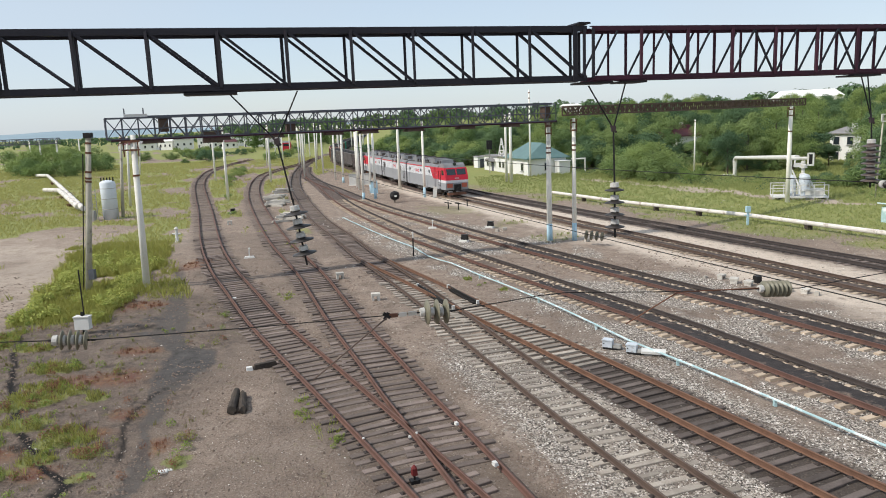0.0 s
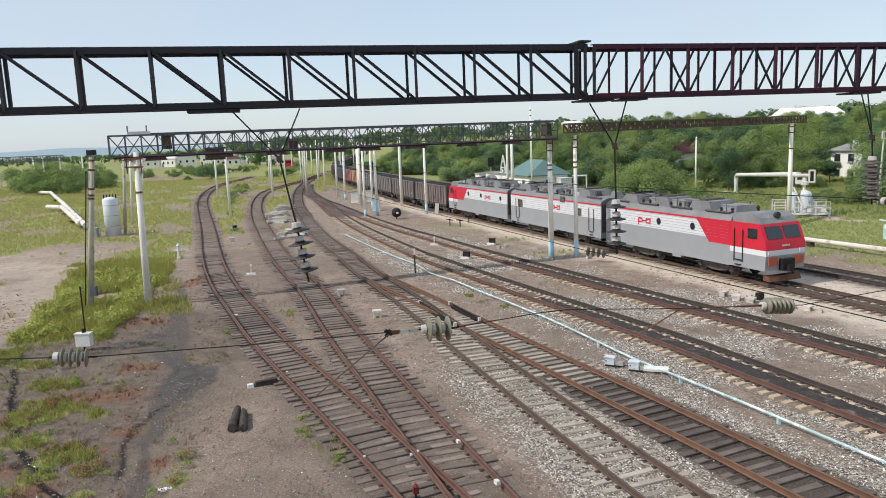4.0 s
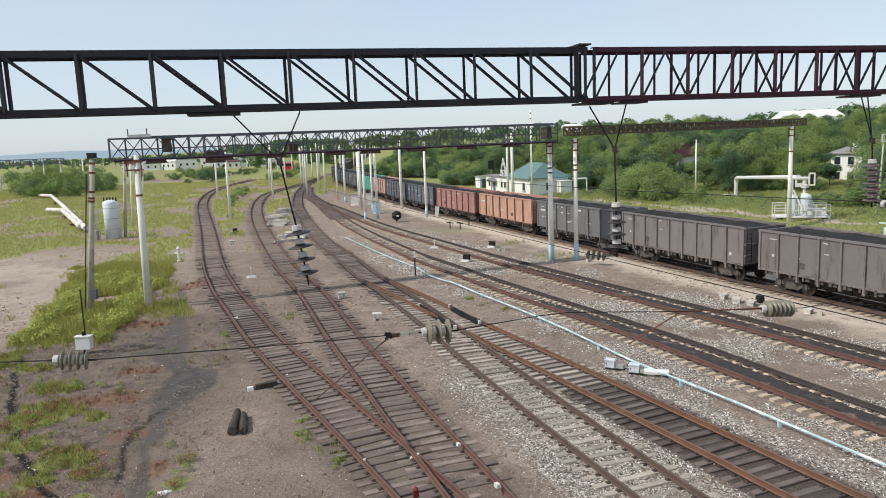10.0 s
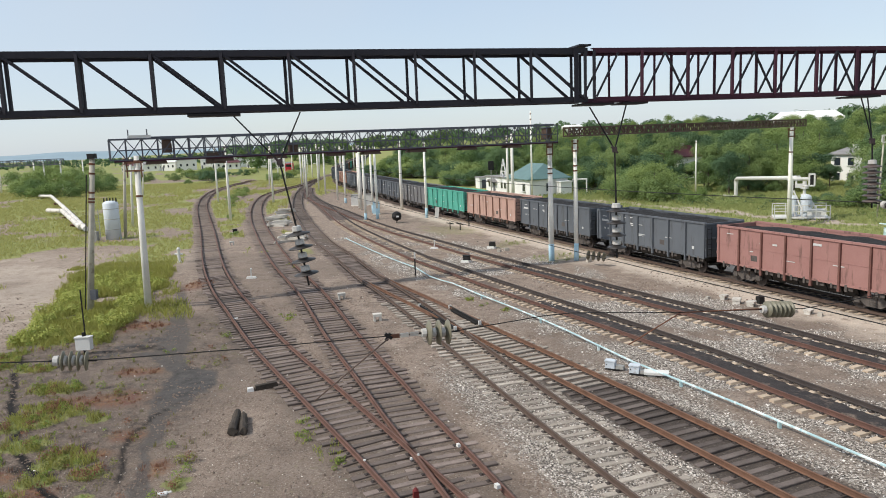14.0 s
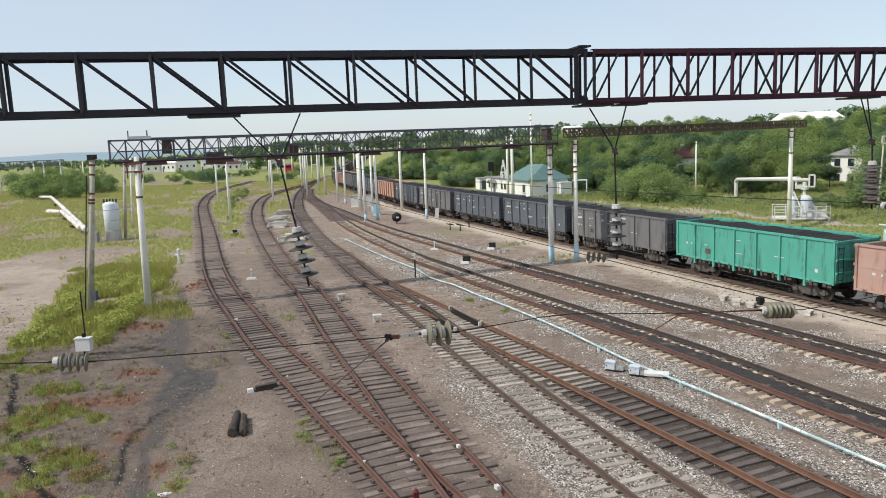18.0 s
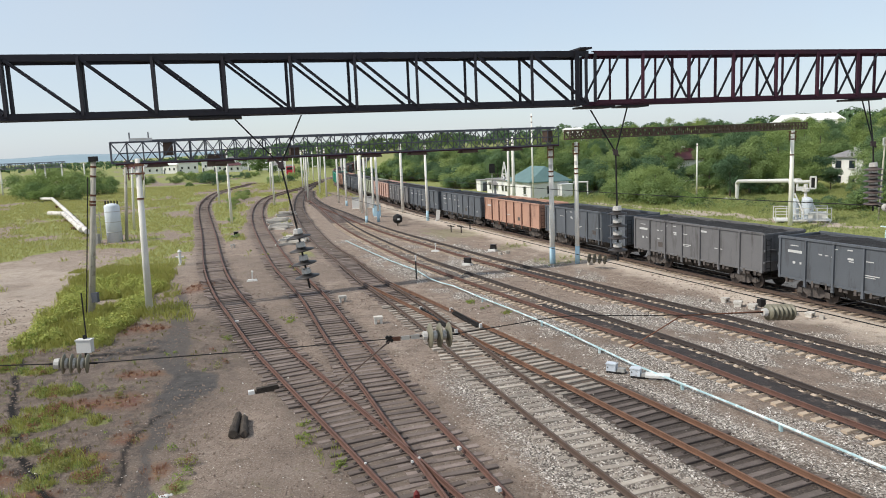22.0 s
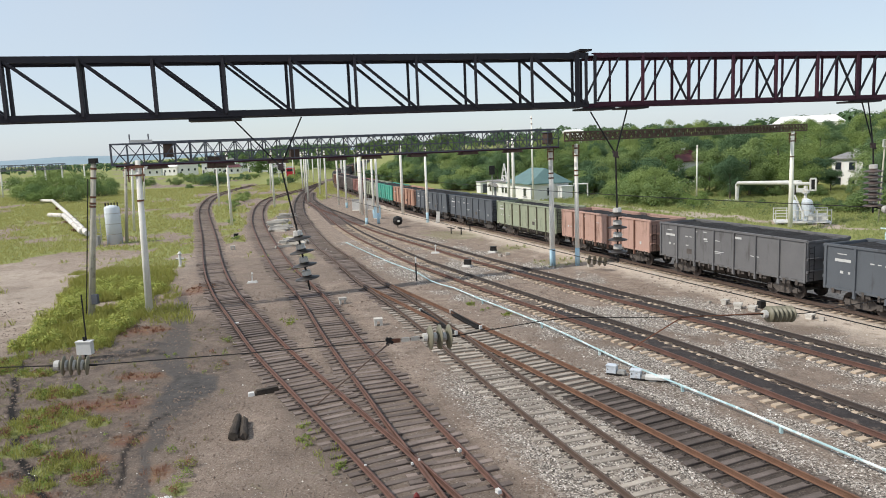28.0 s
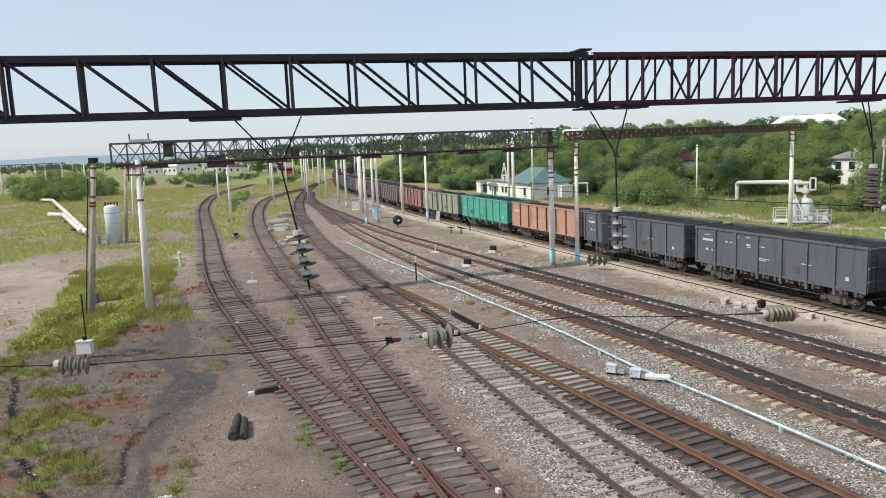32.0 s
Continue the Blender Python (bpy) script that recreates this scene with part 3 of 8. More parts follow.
def build_ground():
    """One sheet out to the horizon, finer in the yard."""
    ang = np.radians(np.concatenate([np.arange(-44, 44, 0.22), np.arange(44, 316, 4.0)]))
    rad = [2.0]
    while rad[-1] < 4200:
        r = rad[-1]
        rad.append(r * (1.10 if r < 13 else 1.011 if r < 110 else 1.06))
    rad = np.array(rad)
    R, A = np.meshgrid(rad, ang, indexing="ij")
    x, y = (R * np.sin(A)).ravel(), (R * np.cos(A)).ravel()
    z = height(x, y)
    nr, na = R.shape
    i = np.arange(nr - 1)[:, None] * na
    j = np.arange(na)[None, :]
    k = (j + 1) % na
    faces = np.stack([i + j, i + na + j, i + na + k, i + k], -1).reshape(-1, 4)
    me = bpy.data.meshes.new("ground")
    verts = np.stack([x, y, z], 1)
    hub = len(verts)
    verts = np.vstack([verts, [[0, 0, GROUND]]])
    fan = [(int((q + 1) % na), hub, int(q)) for q in range(na)]
    me.from_pydata(verts.tolist(), [], faces[:, ::-1].tolist() + fan)
    g, s, c, soil = covers(verts[:, 0], verts[:, 1])
    layer = me.color_attributes.new("cover", "FLOAT_COLOR", "POINT")
    layer.data.foreach_set("color", np.stack([g, s, c, soil], 1).astype(np.float32).ravel())
    wet, crack = tar(verts[:, 0], verts[:, 1])
    for name, values in (("tar", wet), ("crack", crack), ("redden", spots(verts[:, 0], verts[:, 1], RED_AT, 46, 0.5))):
        me.attributes.new(name, "FLOAT", "POINT").data.foreach_set("value", values.astype(np.float32))
    fine = me.attributes.new("sand", "FLOAT", "POINT")
    fine.data.foreach_set("value", sand(verts[:, 0], verts[:, 1]).astype(np.float32))
    me.materials.append(ground_material())
    me.validate()
    return tagged(new("ground", me), "bare grey-brown yard soil with gravel, coal dust and grass", "ground", kind="structure")


build_ground()

M["dust"] = mat("coal dust", (0.06, 0.05, 0.047), (0.026, 0.023, 0.023), 0.95, 0, 2.2, 16, 1.0, dirt=(0.17, 0.13, 0.105), dirt_at=0.55, bump_d=0.06)
M["track_dirt"] = mat("oily track dirt", (0.12, 0.092, 0.078), (0.06, 0.047, 0.041), 0.95, 0, 1.6, 16, 0.8, dirt=(0.05, 0.042, 0.04), dirt_at=0.55, bump_d=0.05)
M["rail_dark"] = mat("dusty dark rail", (0.09, 0.072, 0.064), (0.05, 0.042, 0.04), 0.7, 0.2, 2, 60)
# ---- tracks ----
RAIL = [(-0.058, -0.18), (0.058, -0.18), (0.058, -0.168), (0.012, -0.148), (0.012, -0.045), (0.033, -0.035), (0.036, -0.008), (0.028, 0.0), (-0.028, 0.0), (-0.036, -0.008), (-0.033, -0.035), (-0.012, -0.045), (-0.012, -0.148), (-0.058, -0.168)]


def sleeper_mesh(name, material, length, width, seed):
    """A sleeper with chamfered, slightly uneven edges; lies along x, its top at z = 0."""
    rnd = random.Random(seed)
    g = Geo()
    a, b, h = length / 2, width / 2, 0.16
    c = 0.018
    pts = []
    for x in (-a, -a * 0.4, a * 0.35, a):
        w = b * rnd.uniform(0.9, 1.06)
        dz = rnd.uniform(-0.008, 0.004)
        off = rnd.uniform(-0.012, 0.012)
        pts += [(x, off - w, -h), (x, off - w, dz - c), (x, off - w + c, dz), (x, off + w - c, dz), (x, off + w, dz - c), (x, off + w, -h)]
    faces = []
    for i in range(3):
        for j in range(5):
            faces.append((i * 6 + j, (i + 1) * 6 + j, (i + 1) * 6 + j + 1, i * 6 + j + 1))
    faces += [tuple(range(6)), tuple(range(23, 17, -1))]
    return g.add(pts, faces).mesh(name, material)


def concrete_mesh(name, material):
    """A concrete sleeper: thick rail seats, a thinner waist."""
    g = Geo()
    pts = []
    for x, z, w in ((-1.35, -0.015, 0.13), (-0.55, 0.0, 0.13), (-0.35, -0.06, 0.11), (0.35, -0.06, 0.11), (0.55, 0.0, 0.13), (1.35, -0.015, 0.13)):
        pts += [(x, -w - 0.02, -0.2), (x, -w + 0.02, z), (x, w - 0.02, z), (x, w + 0.02, -0.2)]
    faces = []
    for i in range(5):
        for j in range(3):
            faces.append((i * 4 + j, (i + 1) * 4 + j, (i + 1) * 4 + j + 1, i * 4 + j + 1))
    faces += [(0, 1, 2, 3), (23, 22, 21, 20)]
    return g.add(pts, faces).mesh(name, material)


TIES = {
    "dark": [sleeper_mesh("sleeper", M["tie_dark"], 2.75, 0.24, s) for s in range(4)],
    "black": [sleeper_mesh("sleeper", M["tie_black"], 2.75, 0.24, s + 4) for s in range(4)],
    "grey": [sleeper_mesh("sleeper", M["tie_grey"], 2.75, 0.23, s + 9) for s in range(4)],
    "concrete": [concrete_mesh("sleeper", M["tie_concrete"])],
}


def track(key, label, ties, rail_mat, spacing=0.55, near=(12, 95), lift=0.0, skip=None, split=None, fill=None, dust=None):
    """A railway track: two rails, chairs, and sleepers; those along the near stretch are pieces of their own."""
    path = PATH[key]
    t = thing("railway_track", label, "railway track", group="tracks of the yard")
    pts = [Vector((x, y, lift)) for x, y in path[::3]]
    for off in (-0.795, 0.795):
        g = Geo()
        g.sweep(pts, [(a + off, b) for a, b in RAIL])
        part("rail", g, M["rail_dark"] if key in "fg" and off > 0 else M["rail_rust"] if key in "fg" else rail_mat, t)
    rnd = random.Random(key)
    run = np.arange(len(path)) * 0.25
    s, rest, chairs = 0.0, Geo(), Geo()
    while s < run[-1]:
        x, y = np.interp(s, run, path[:, 0]), np.interp(s, run, path[:, 1])
        x2, y2 = np.interp(s + 0.2, run, path[:, 0]), np.interp(s + 0.2, run, path[:, 1])
        ang = math.atan2(y2 - y, x2 - x) - math.pi / 2
        s += spacing * rnd.uniform(0.92, 1.08)
        if skip and skip(x, y):
            continue
        kind = ties if split is None else split(x, y, ties)
        z = lift - (0.205 if kind in ("dark", "black") else 0.185) + rnd.choice((0.0, 0.0, -0.02)) + rnd.uniform(-0.045, 0.008) + (0.012 if key in "bd" else 0.016 if key == "a" else 0)
        if key in "abc":
            z -= 0.045 * min(1.0, max(0.0, (y - 46) / 30))
        turn = ang + radians(rnd.gauss(0, 1.5 if kind != "concrete" else 0.7))
        shift = rnd.gauss(0, 0.075 if kind != "concrete" else 0.03)
        m = Matrix.Translation((x + math.cos(ang) * shift, y + math.sin(ang) * shift, z)) @ Matrix.Rotation(turn, 4, "Z")
        me = rnd.choice(TIES[kind])
        if near[0] < y < near[1]:
            ob = new("sleeper", me)
            ob.parent = t
            ob.matrix_local = m
            if y < 60:
                for off in (-0.795, 0.795):
                    q = m @ Vector((off - shift, 0, 0.008))
                    chairs.box(q, (0.34, 0.15, 0.022), Matrix.Rotation(ang, 3, "Z"))
                    for e in (-0.1, 0.1):
                        q = m @ Vector((off - shift + e, 0.03 if e > 0 else -0.03, 0.03))
                        chairs.box(q, (0.05, 0.05, 0.05), Matrix.Rotation(ang, 3, "Z"), 0.7)
        elif y < 230:
            rest.box(m @ Vector((0, 0, -0.07)), (2.7, 0.24, 0.14), Matrix.Rotation(turn, 3, "Z"))
    if rest.v:
        tagged(part("sleepers_far", rest, M["tie_dark"], t), kind="stuff")
    if fill:
        g = Geo()
        a, b, z0, stop = fill
        m = 11
        fine = path[(path[:, 1] < stop) & (path[:, 1] > 8)]
        thin = step(stop, stop * 0.8, fine[:, 1])
        rag = [0.34 * (rough_field(np.arange(len(fine)), 0 * fine[:, 0], 5.0, 21 + e) - 0.5) for e in (0, 7)]
        nx = lattice(np.arange(len(fine) * (m + 1)), np.zeros(len(fine) * (m + 1)), 1.7, 3)
        for i in range(len(fine)):
            d = Vector(fine[min(i + 1, len(fine) - 1)] - fine[max(i - 1, 0)]).normalized()
            for j in range(m + 1):
                o = a + rag[0][i] + (b - a + rag[1][i] - rag[0][i]) * j / m
                drop = (0.1 if j in (0, m) else 0.0) + 0.1 * (1 - thin[i]) + 0.075 * max(0.0, abs(o) - 0.33) / 0.35
                g.v.append((fine[i][0] + d.y * o, fine[i][1] - d.x * o, z0 - drop - 0.05 * nx[i * (m + 1) + j]))
        for i in range(len(fine) - 1):
            for j in range(m):
                k = i * (m + 1) + j
                g.f.append((k, k + 1, k + m + 2, k + m + 1))
        part("coal_dust", g, dust or M["dust"], t, "dark dust between the rails")
    if chairs.v:
        tagged(part("rail_fastenings", chairs, M["rail_dark"], t), kind="stuff")
    return t


def near_c(x, y):
    return to_track(np.array([x]), np.array([y]), "c")[0] < 1.25


def near_a(x, y):
    return to_track(np.array([x]), np.array([y]), "a")[0] < 1.25


def near_f(x, y):
    return to_track(np.array([x]), np.array([y]), "f")[0] < 1.25


track("a", "rusty curved siding track on dark wooden sleepers", "dark", M["rail_rust"], 0.56)
track("b", "rusty siding track with a turnout on dark wooden sleepers", "dark", M["rail_rust"], 0.56, skip=near_a)
track("c", "brown track on pale weathered sleepers in grey gravel", "grey", M["rail_worn"], 0.55,
      split=lambda x, y, k: "grey" if y < 44 else "dark")
track("d", "orange-rusted track on dark wooden sleepers", "dark", M["rail_red"], 0.52, skip=near_c,
      split=lambda x, y, k: "black" if y < 27.0 else "grey")
track("f", "worn track on concrete sleepers filled with coal dust", "concrete", M["rail_worn"], 0.55, fill=(-0.4, 0.72, -0.174, 46))
track("g", "dusty track on concrete sleepers", "concrete", M["rail_worn"], 0.55, skip=near_f, fill=(-0.68, 0.78, -0.168, 60))
track("h", "busy main track on concrete sleepers under the train", "concrete", M["rail_worn"], 0.55, near=(20, 95), fill=(-0.73, 0.9, -0.168, 150), dust=M["track_dirt"])
track("i", "dark outer track on wooden sleepers beside the grass", "dark", M["rail_dark"], 0.56, near=(25, 85), fill=(-1.1, 1.1, -0.19, 110), dust=M["track_dirt"])

# ---- gantries ----
T_AT, T_ANG = Vector((-5.53, 9.38, 9.96)), 0.2583
T_DIR = Vector((math.cos(T_ANG), math.sin(T_ANG), 0))
T_SIDE = Vector((-math.sin(T_ANG), math.cos(T_ANG), 0))


def front_gantry():
    """The near beam: a dark four-chord truss, joined to a rusted one with other lacing."""
    h, depth = 0.74, 0.42
    up = Vector((0, 0, 1))
    t = thing("gantry_beam", "dark painted steel lattice gantry beam across the tracks", "gantry", group="gantry beams")
    a0, a1 = -4.6, 8.17
    for near in (0, 1):
        for top in (0, 1):
            o = T_AT + T_SIDE * (depth * near) + up * (h * top)
            g = Geo()
            g.bar(o + T_DIR * a0, o + T_DIR * a1, 0.012, 0.085)
            g.bar(o + T_DIR * a0 + T_SIDE * (0.05 if not near else -0.05) + up * (0.04 if top else -0.04), o + T_DIR * a1 + T_SIDE * (0.05 if not near else -0.05) + up * (0.04 if top else -0.04), 0.10, 0.012)
            part("chord", g, M["steel_dark"], t)
    for near in (0, 1):
        o = T_AT + T_SIDE * (depth * near)
        shift = 0.0 if not near else -0.04
        for k in range(-5, 10):
            u = k * 0.903 + shift
            if a0 <= u <= a1 + 0.05:
                part("post", Geo().bar(o + T_DIR * u, o + T_DIR * u + up * h, 0.055 if not near else 0.04, 0.04), M["steel_dark"], t)
            v = u + 0.86
            if a0 <= u and v <= a1 + 0.1:
                part("diagonal", Geo().bar(o + T_DIR * (u + 0.04) + up * (h - 0.03), o + T_DIR * v + up * 0.03, 0.05, 0.035), M["steel_dark"], t)
    for k in range(-5, 9):
        u = k * 0.903
        for z in (0.0, h):
            if u >= a0 and u + 0.9 <= a1 + 0.1:
                part("cross_brace", Geo().bar(T_AT + T_DIR * u + up * z, T_AT + T_DIR * (u + 0.9) + T_SIDE * depth + up * z, 0.045, 0.03), M["steel_dark"], t)
    part("joint_plate", Geo().bar(T_AT + T_DIR * 7.93 - T_SIDE * 0.02 + up * 0.37, T_AT + T_DIR * 8.0 - T_SIDE * 0.02 + up * 0.37, 0.02, h + 0.1), M["steel_dark"], t)
    part("cap_plate", Geo().box(T_AT + T_DIR * 8.12 + T_SIDE * 0.2 + up * (h + 0.085), (0.2, 0.46, 0.025), Matrix.Rotation(T_ANG, 3, "Z")), M["steel_dark"], t)

    r = thing("gantry_beam", "rusted red-brown steel lattice gantry beam with close lacing", "gantry", group="gantry beams")
    b0, b1, p = 8.26, 25.0, 0.835
    for near in (0, 1):
        for top in (0, 1):
            o = T_AT + T_SIDE * (depth * near) + up * (h * top)
            g = Geo()
            g.bar(o + T_DIR * b0, o + T_DIR * b1, 0.012, 0.062)
            g.bar(o + T_DIR * b0 + T_SIDE * (0.045 if not near else -0.045) + up * (0.038 if top else -0.038), o + T_DIR * b1 + T_SIDE * (0.045 if not near else -0.045) + up * (0.038 if top else -0.038), 0.09, 0.012)
            part("chord", g, M["steel_red"], r)
    k = 0
    while b0 + k * p < b1:
        for near in (0, 1):
            o = T_AT + T_SIDE * (depth * near)
            u = b0 + k * p + (0.02 if not near else -0.02)
            part("post", Geo().bar(o + T_DIR * u, o + T_DIR * u + up * h, 0.062 if not near else 0.035, 0.04), M["steel_red"] if k else M["steel_dark"], r)
            part("diagonal", Geo().bar(o + T_DIR * (u + 0.04) + up * 0.04, o + T_DIR * (u + p * 0.5) + up * (h - 0.03), 0.03, 0.025), M["steel_dark"], r)
            if near:
                part("middle_post", Geo().bar(o + T_DIR * (u + p * 0.62), o + T_DIR * (u + p * 0.62) + up * h, 0.035, 0.03), M["steel_red"], r)
            elif k % 2:
                part("diagonal", Geo().bar(o + T_DIR * (u + p * 0.5) + up * (h - 0.03), o + T_DIR * (u + p - 0.04) + up * 0.04, 0.03, 0.025), M["steel_dark"], r)
        k += 1
    # rubbing plates under the beam, which carry the hangers
    for u, w in ((2.55, 0.7), (8.35, 0.55), (9.0, 0.45), (13.55, 0.6)):
        part("hanger_plate", Geo().bar(T_AT + T_DIR * (u - w / 2) + T_SIDE * 0.2 - up * 0.075, T_AT + T_DIR * (u + w / 2) + T_SIDE * 0.2 - up * 0.075, 0.4, 0.03), M["black"], r if u > 8 else t)


front_gantry()


def lattice_beam(label, a, b, h, depth, panels, material, thick, cross=True):
    """A lattice gantry beam from a to b (bottom chord ends)."""
    a, b = Vector(a), Vector(b)
    d = b - a
    side = Vector((-d.y, d.x, 0)).normalized() * depth
    up = Vector((0, 0, h))
    t = thing("gantry_beam", label, "gantry", group="gantry beams")
    for o in (Vector(), side, up, up + side):
        part("chord", Geo().bar(a + o, b + o, thick * 1.3), material, t)
    for k in range(panels + 1):
        p = a + d * (k / panels)
        q = a + d * (min(k + 1, panels) / panels)
        for o in (Vector(), side):
            part("post", Geo().bar(p + o, p + o + up, thick), material, t)
            if k < panels:
                if (k + (0 if cross else k)) % 2:
                    part("diagonal", Geo().bar(p + o, q + o + up, thick * 0.8), material, t)
                else:
                    part("diagonal", Geo().bar(p + o + up, q + o, thick * 0.8), material, t)
        g = Geo()
        for o in (Vector(), up):
            g.bar(p + o, p + o + side, thick * 0.8)
            if k < panels:
                g.bar(p + o, q + o + side, thick * 0.6)
        part("cross_brace", g, material, t)
    return t


far_gantry = lattice_beam("long grey steel lattice gantry beam on concrete poles", (-19.8, 43.65, 9.12), (9.1, 55.6, 9.12), 1.25, 1.15, 34, M["steel_far"], 0.062)
part("walkway", Geo().sweep([Vector((-19.75, 44.1, 9.08)), Vector((9.0, 56.0, 9.08))], [(-0.42, -0.09), (0.42, -0.09), (0.42, 0.09), (-0.42, 0.09)]), M["steel_red"], far_gantry, "dark rusty walkway plates")
for k in range(34):
    q, e = (Vector((-19.8, 43.65, 9.12)).lerp(Vector((9.1, 55.6, 9.12)), f / 34) for f in (k, k + 1))
    part("brace", Geo().bar(q + Vector((-0.4, 1.0, 1.25 * (k % 2))), e + Vector((-0.4, 1.0, 1.25 * (1 - k % 2))), 0.05), M["steel_far"], far_gantry)
for side in (0.0, 1.15):
    o = Vector((-0.383, 0.924, 0)) * side
    part("middle_chord", Geo().bar(Vector((-19.4, 43.8, 9.7)) + o, Vector((9.1, 55.6, 9.7)) + o, 0.07), M["steel_far"], far_gantry)
for k in (0.07, 0.20, 0.31, 0.44, 0.52, 0.63, 0.76, 0.88):
    q = Vector((-19.4, 43.8, 8.95)).lerp(Vector((9.1, 55.6, 8.95)), k)
    part("insulator_bracket", Geo().box(q + Vector((-0.2, 0.5, 0)), (1.3, 1.0, 0.3), Matrix.Rotation(0.39, 3, "Z"), 0.8), M["steel_brown"], far_gantry, "rusty insulator bracket")
# Three switch boxes; the last box stands in for the beam's riveted end plate.
for f, size, dz in ((0.104, (0.6, 0.7, 0.8), 0.75), (0.195, (1.2, 0.9, 0.7), -0.1), (0.355, (0.6, 0.7, 0.6), 0.3), (0.98, (0.5, 0.8, 0.85), 0.62)):
    q = Vector((-19.8, 43.65, 9.12)).lerp(Vector((9.1, 55.6, 9.12)), f) + Vector((-0.2, 0.55, dz))
    b = part("switch_box", Geo().box(q, size, Matrix.Rotation(0.39, 3, "Z"), 0.9), M["steel_brown"], far_gantry, "dark rusty box on the gantry beam")
    part("lid", Geo().box(q + Vector((0, 0, size[2] / 2 + 0.05)), (size[0] + 0.15, size[1] + 0.1, 0.08), Matrix.Rotation(0.39, 3, "Z")), M["steel_far"], b)
part("cable_tray", Geo().box((-18.3, 44.6, 10.5), (1.3, 0.6, 0.18), Matrix.Rotation(0.39, 3, "Z")), M["white"], far_gantry, "white cable tray")
for x, y, h in ((-18.9, 44.4, 10.95), (-17.9, 44.8, 10.95)):
    part("rail_post", Geo().bar((x, y, 10.4), (x, y, h), 0.06), M["steel_far"], far_gantry)
part("handrail", Geo().sweep([Vector((-19.0, 44.9, 10.46)), Vector((9.0, 56.7, 10.46))], [(-0.04, -0.04), (0.04, -0.04), (0.04, 0.04), (-0.04, 0.04)]), M["steel_far"], far_gantry)
lattice_beam("brown riveted steel gantry beam with close lacing", (9.9, 55.0, 9.5), (37.5, 74.05, 9.62), 0.62, 0.6, 60, M["steel_brown"], 0.09)


def pole(x, y, h, r=0.19, lean=(0, 0), blue=0.0, bands=3, label="", base=GROUND, material=None):
    """A tapered spun-concrete pole with steel bands, some with a painted foot."""
    t = thing("catenary_pole", label or "grey tapered concrete catenary pole", "pole", pose(x, y, base), group="catenary poles")
    top = Vector((lean[0], lean[1], h))
    r1 = r * 0.72
    part("shaft", Geo().tube((0, 0, -0.4), top, r, r1, 12), material or M["concrete"], t, smooth=True)
    if blue:
        part("painted_foot", Geo().tube((0, 0, -0.2), top * (blue / h), r + 0.006, r + 0.004 - (r - r1) * blue / h, 12), M["pole_blue"], t, "pale blue painted foot", smooth=True)
    for k in range(bands):
        f = 1 - 0.035 - 0.06 * k - (0.1 if k == 2 else 0)
        rr = r + (r1 - r) * f
        part("band", Geo().tube(top * (f - 0.006), top * (f + 0.006), rr + 0.03, rr + 0.03, 10), M["rust"], t, "rusty steel band")
    return t


def bracket(t, h, size=0.5):
    part("bracket", Geo().bar((-size, 0, h), (size, 0, h), 0.12).bar((-size, 0, h - 0.5), (size, 0, h - 0.5), 0.09).bar((-size * 0.8, 0, h), (-size * 0.8, 0, h - 0.9), 0.06).bar((size * 0.8, 0, h), (size * 0.8, 0, h - 0.9), 0.06), M["rust"], t, "rusted steel bracket")


p = pole(-22.15, 43.8, 9.55, 0.21, (1.15, 0.1), bands=5, material=M["pole_olive"], label="tall weathered concrete pole with a dark cap in weeds")
part("cap", Geo().box((1.15, 0.1, 9.68), (0.42, 0.42, 0.3)), M["black"], p, "dark steel cap")
part("conduit", Geo().bar((-0.2, -0.12, 0.2), (0.8, -0.1, 8.6), 0.05), M["black"], p)
part("junction_box", Geo().box((0.45, -0.1, 1.2), (0.35, 0.3, 0.6)), M["steel_far"], p)
p = pole(-18.56, 44.0, 9.6, 0.23, (0.1, 0.2), bands=3, label="leaning concrete pole under the gantry end")
bracket(p, 9.2, 0.55)
for k, (x, y, h, blue) in enumerate(((8.6, 56.3, 9.3, 1.35), (10.5, 55.9, 9.5, 1.4))):
    p = pole(x, y, h, 0.23 if not k else 0.185, (0, 0), blue, 4, "concrete gantry pole with a pale blue painted foot")
    part("sign_plate", Geo().box((-0.05, -0.21, h - 1.6), (0.22, 0.03, 0.32)), M["white"], p, "small white plate")
    bracket(p, h - 0.15, 0.28)
p = pole(35.4, 72.7, 9.8, 0.24, (0, 0), 0, 3, "concrete gantry pole beside the white pump rig", GROUND)
bracket(p, 9.6, 0.4)
pole(-37.75, 85.0, 9.6, 0.2, (0.85, 0), 0, 2, "distant weathered olive concrete pole beside the tank", material=M["pole_olive"])
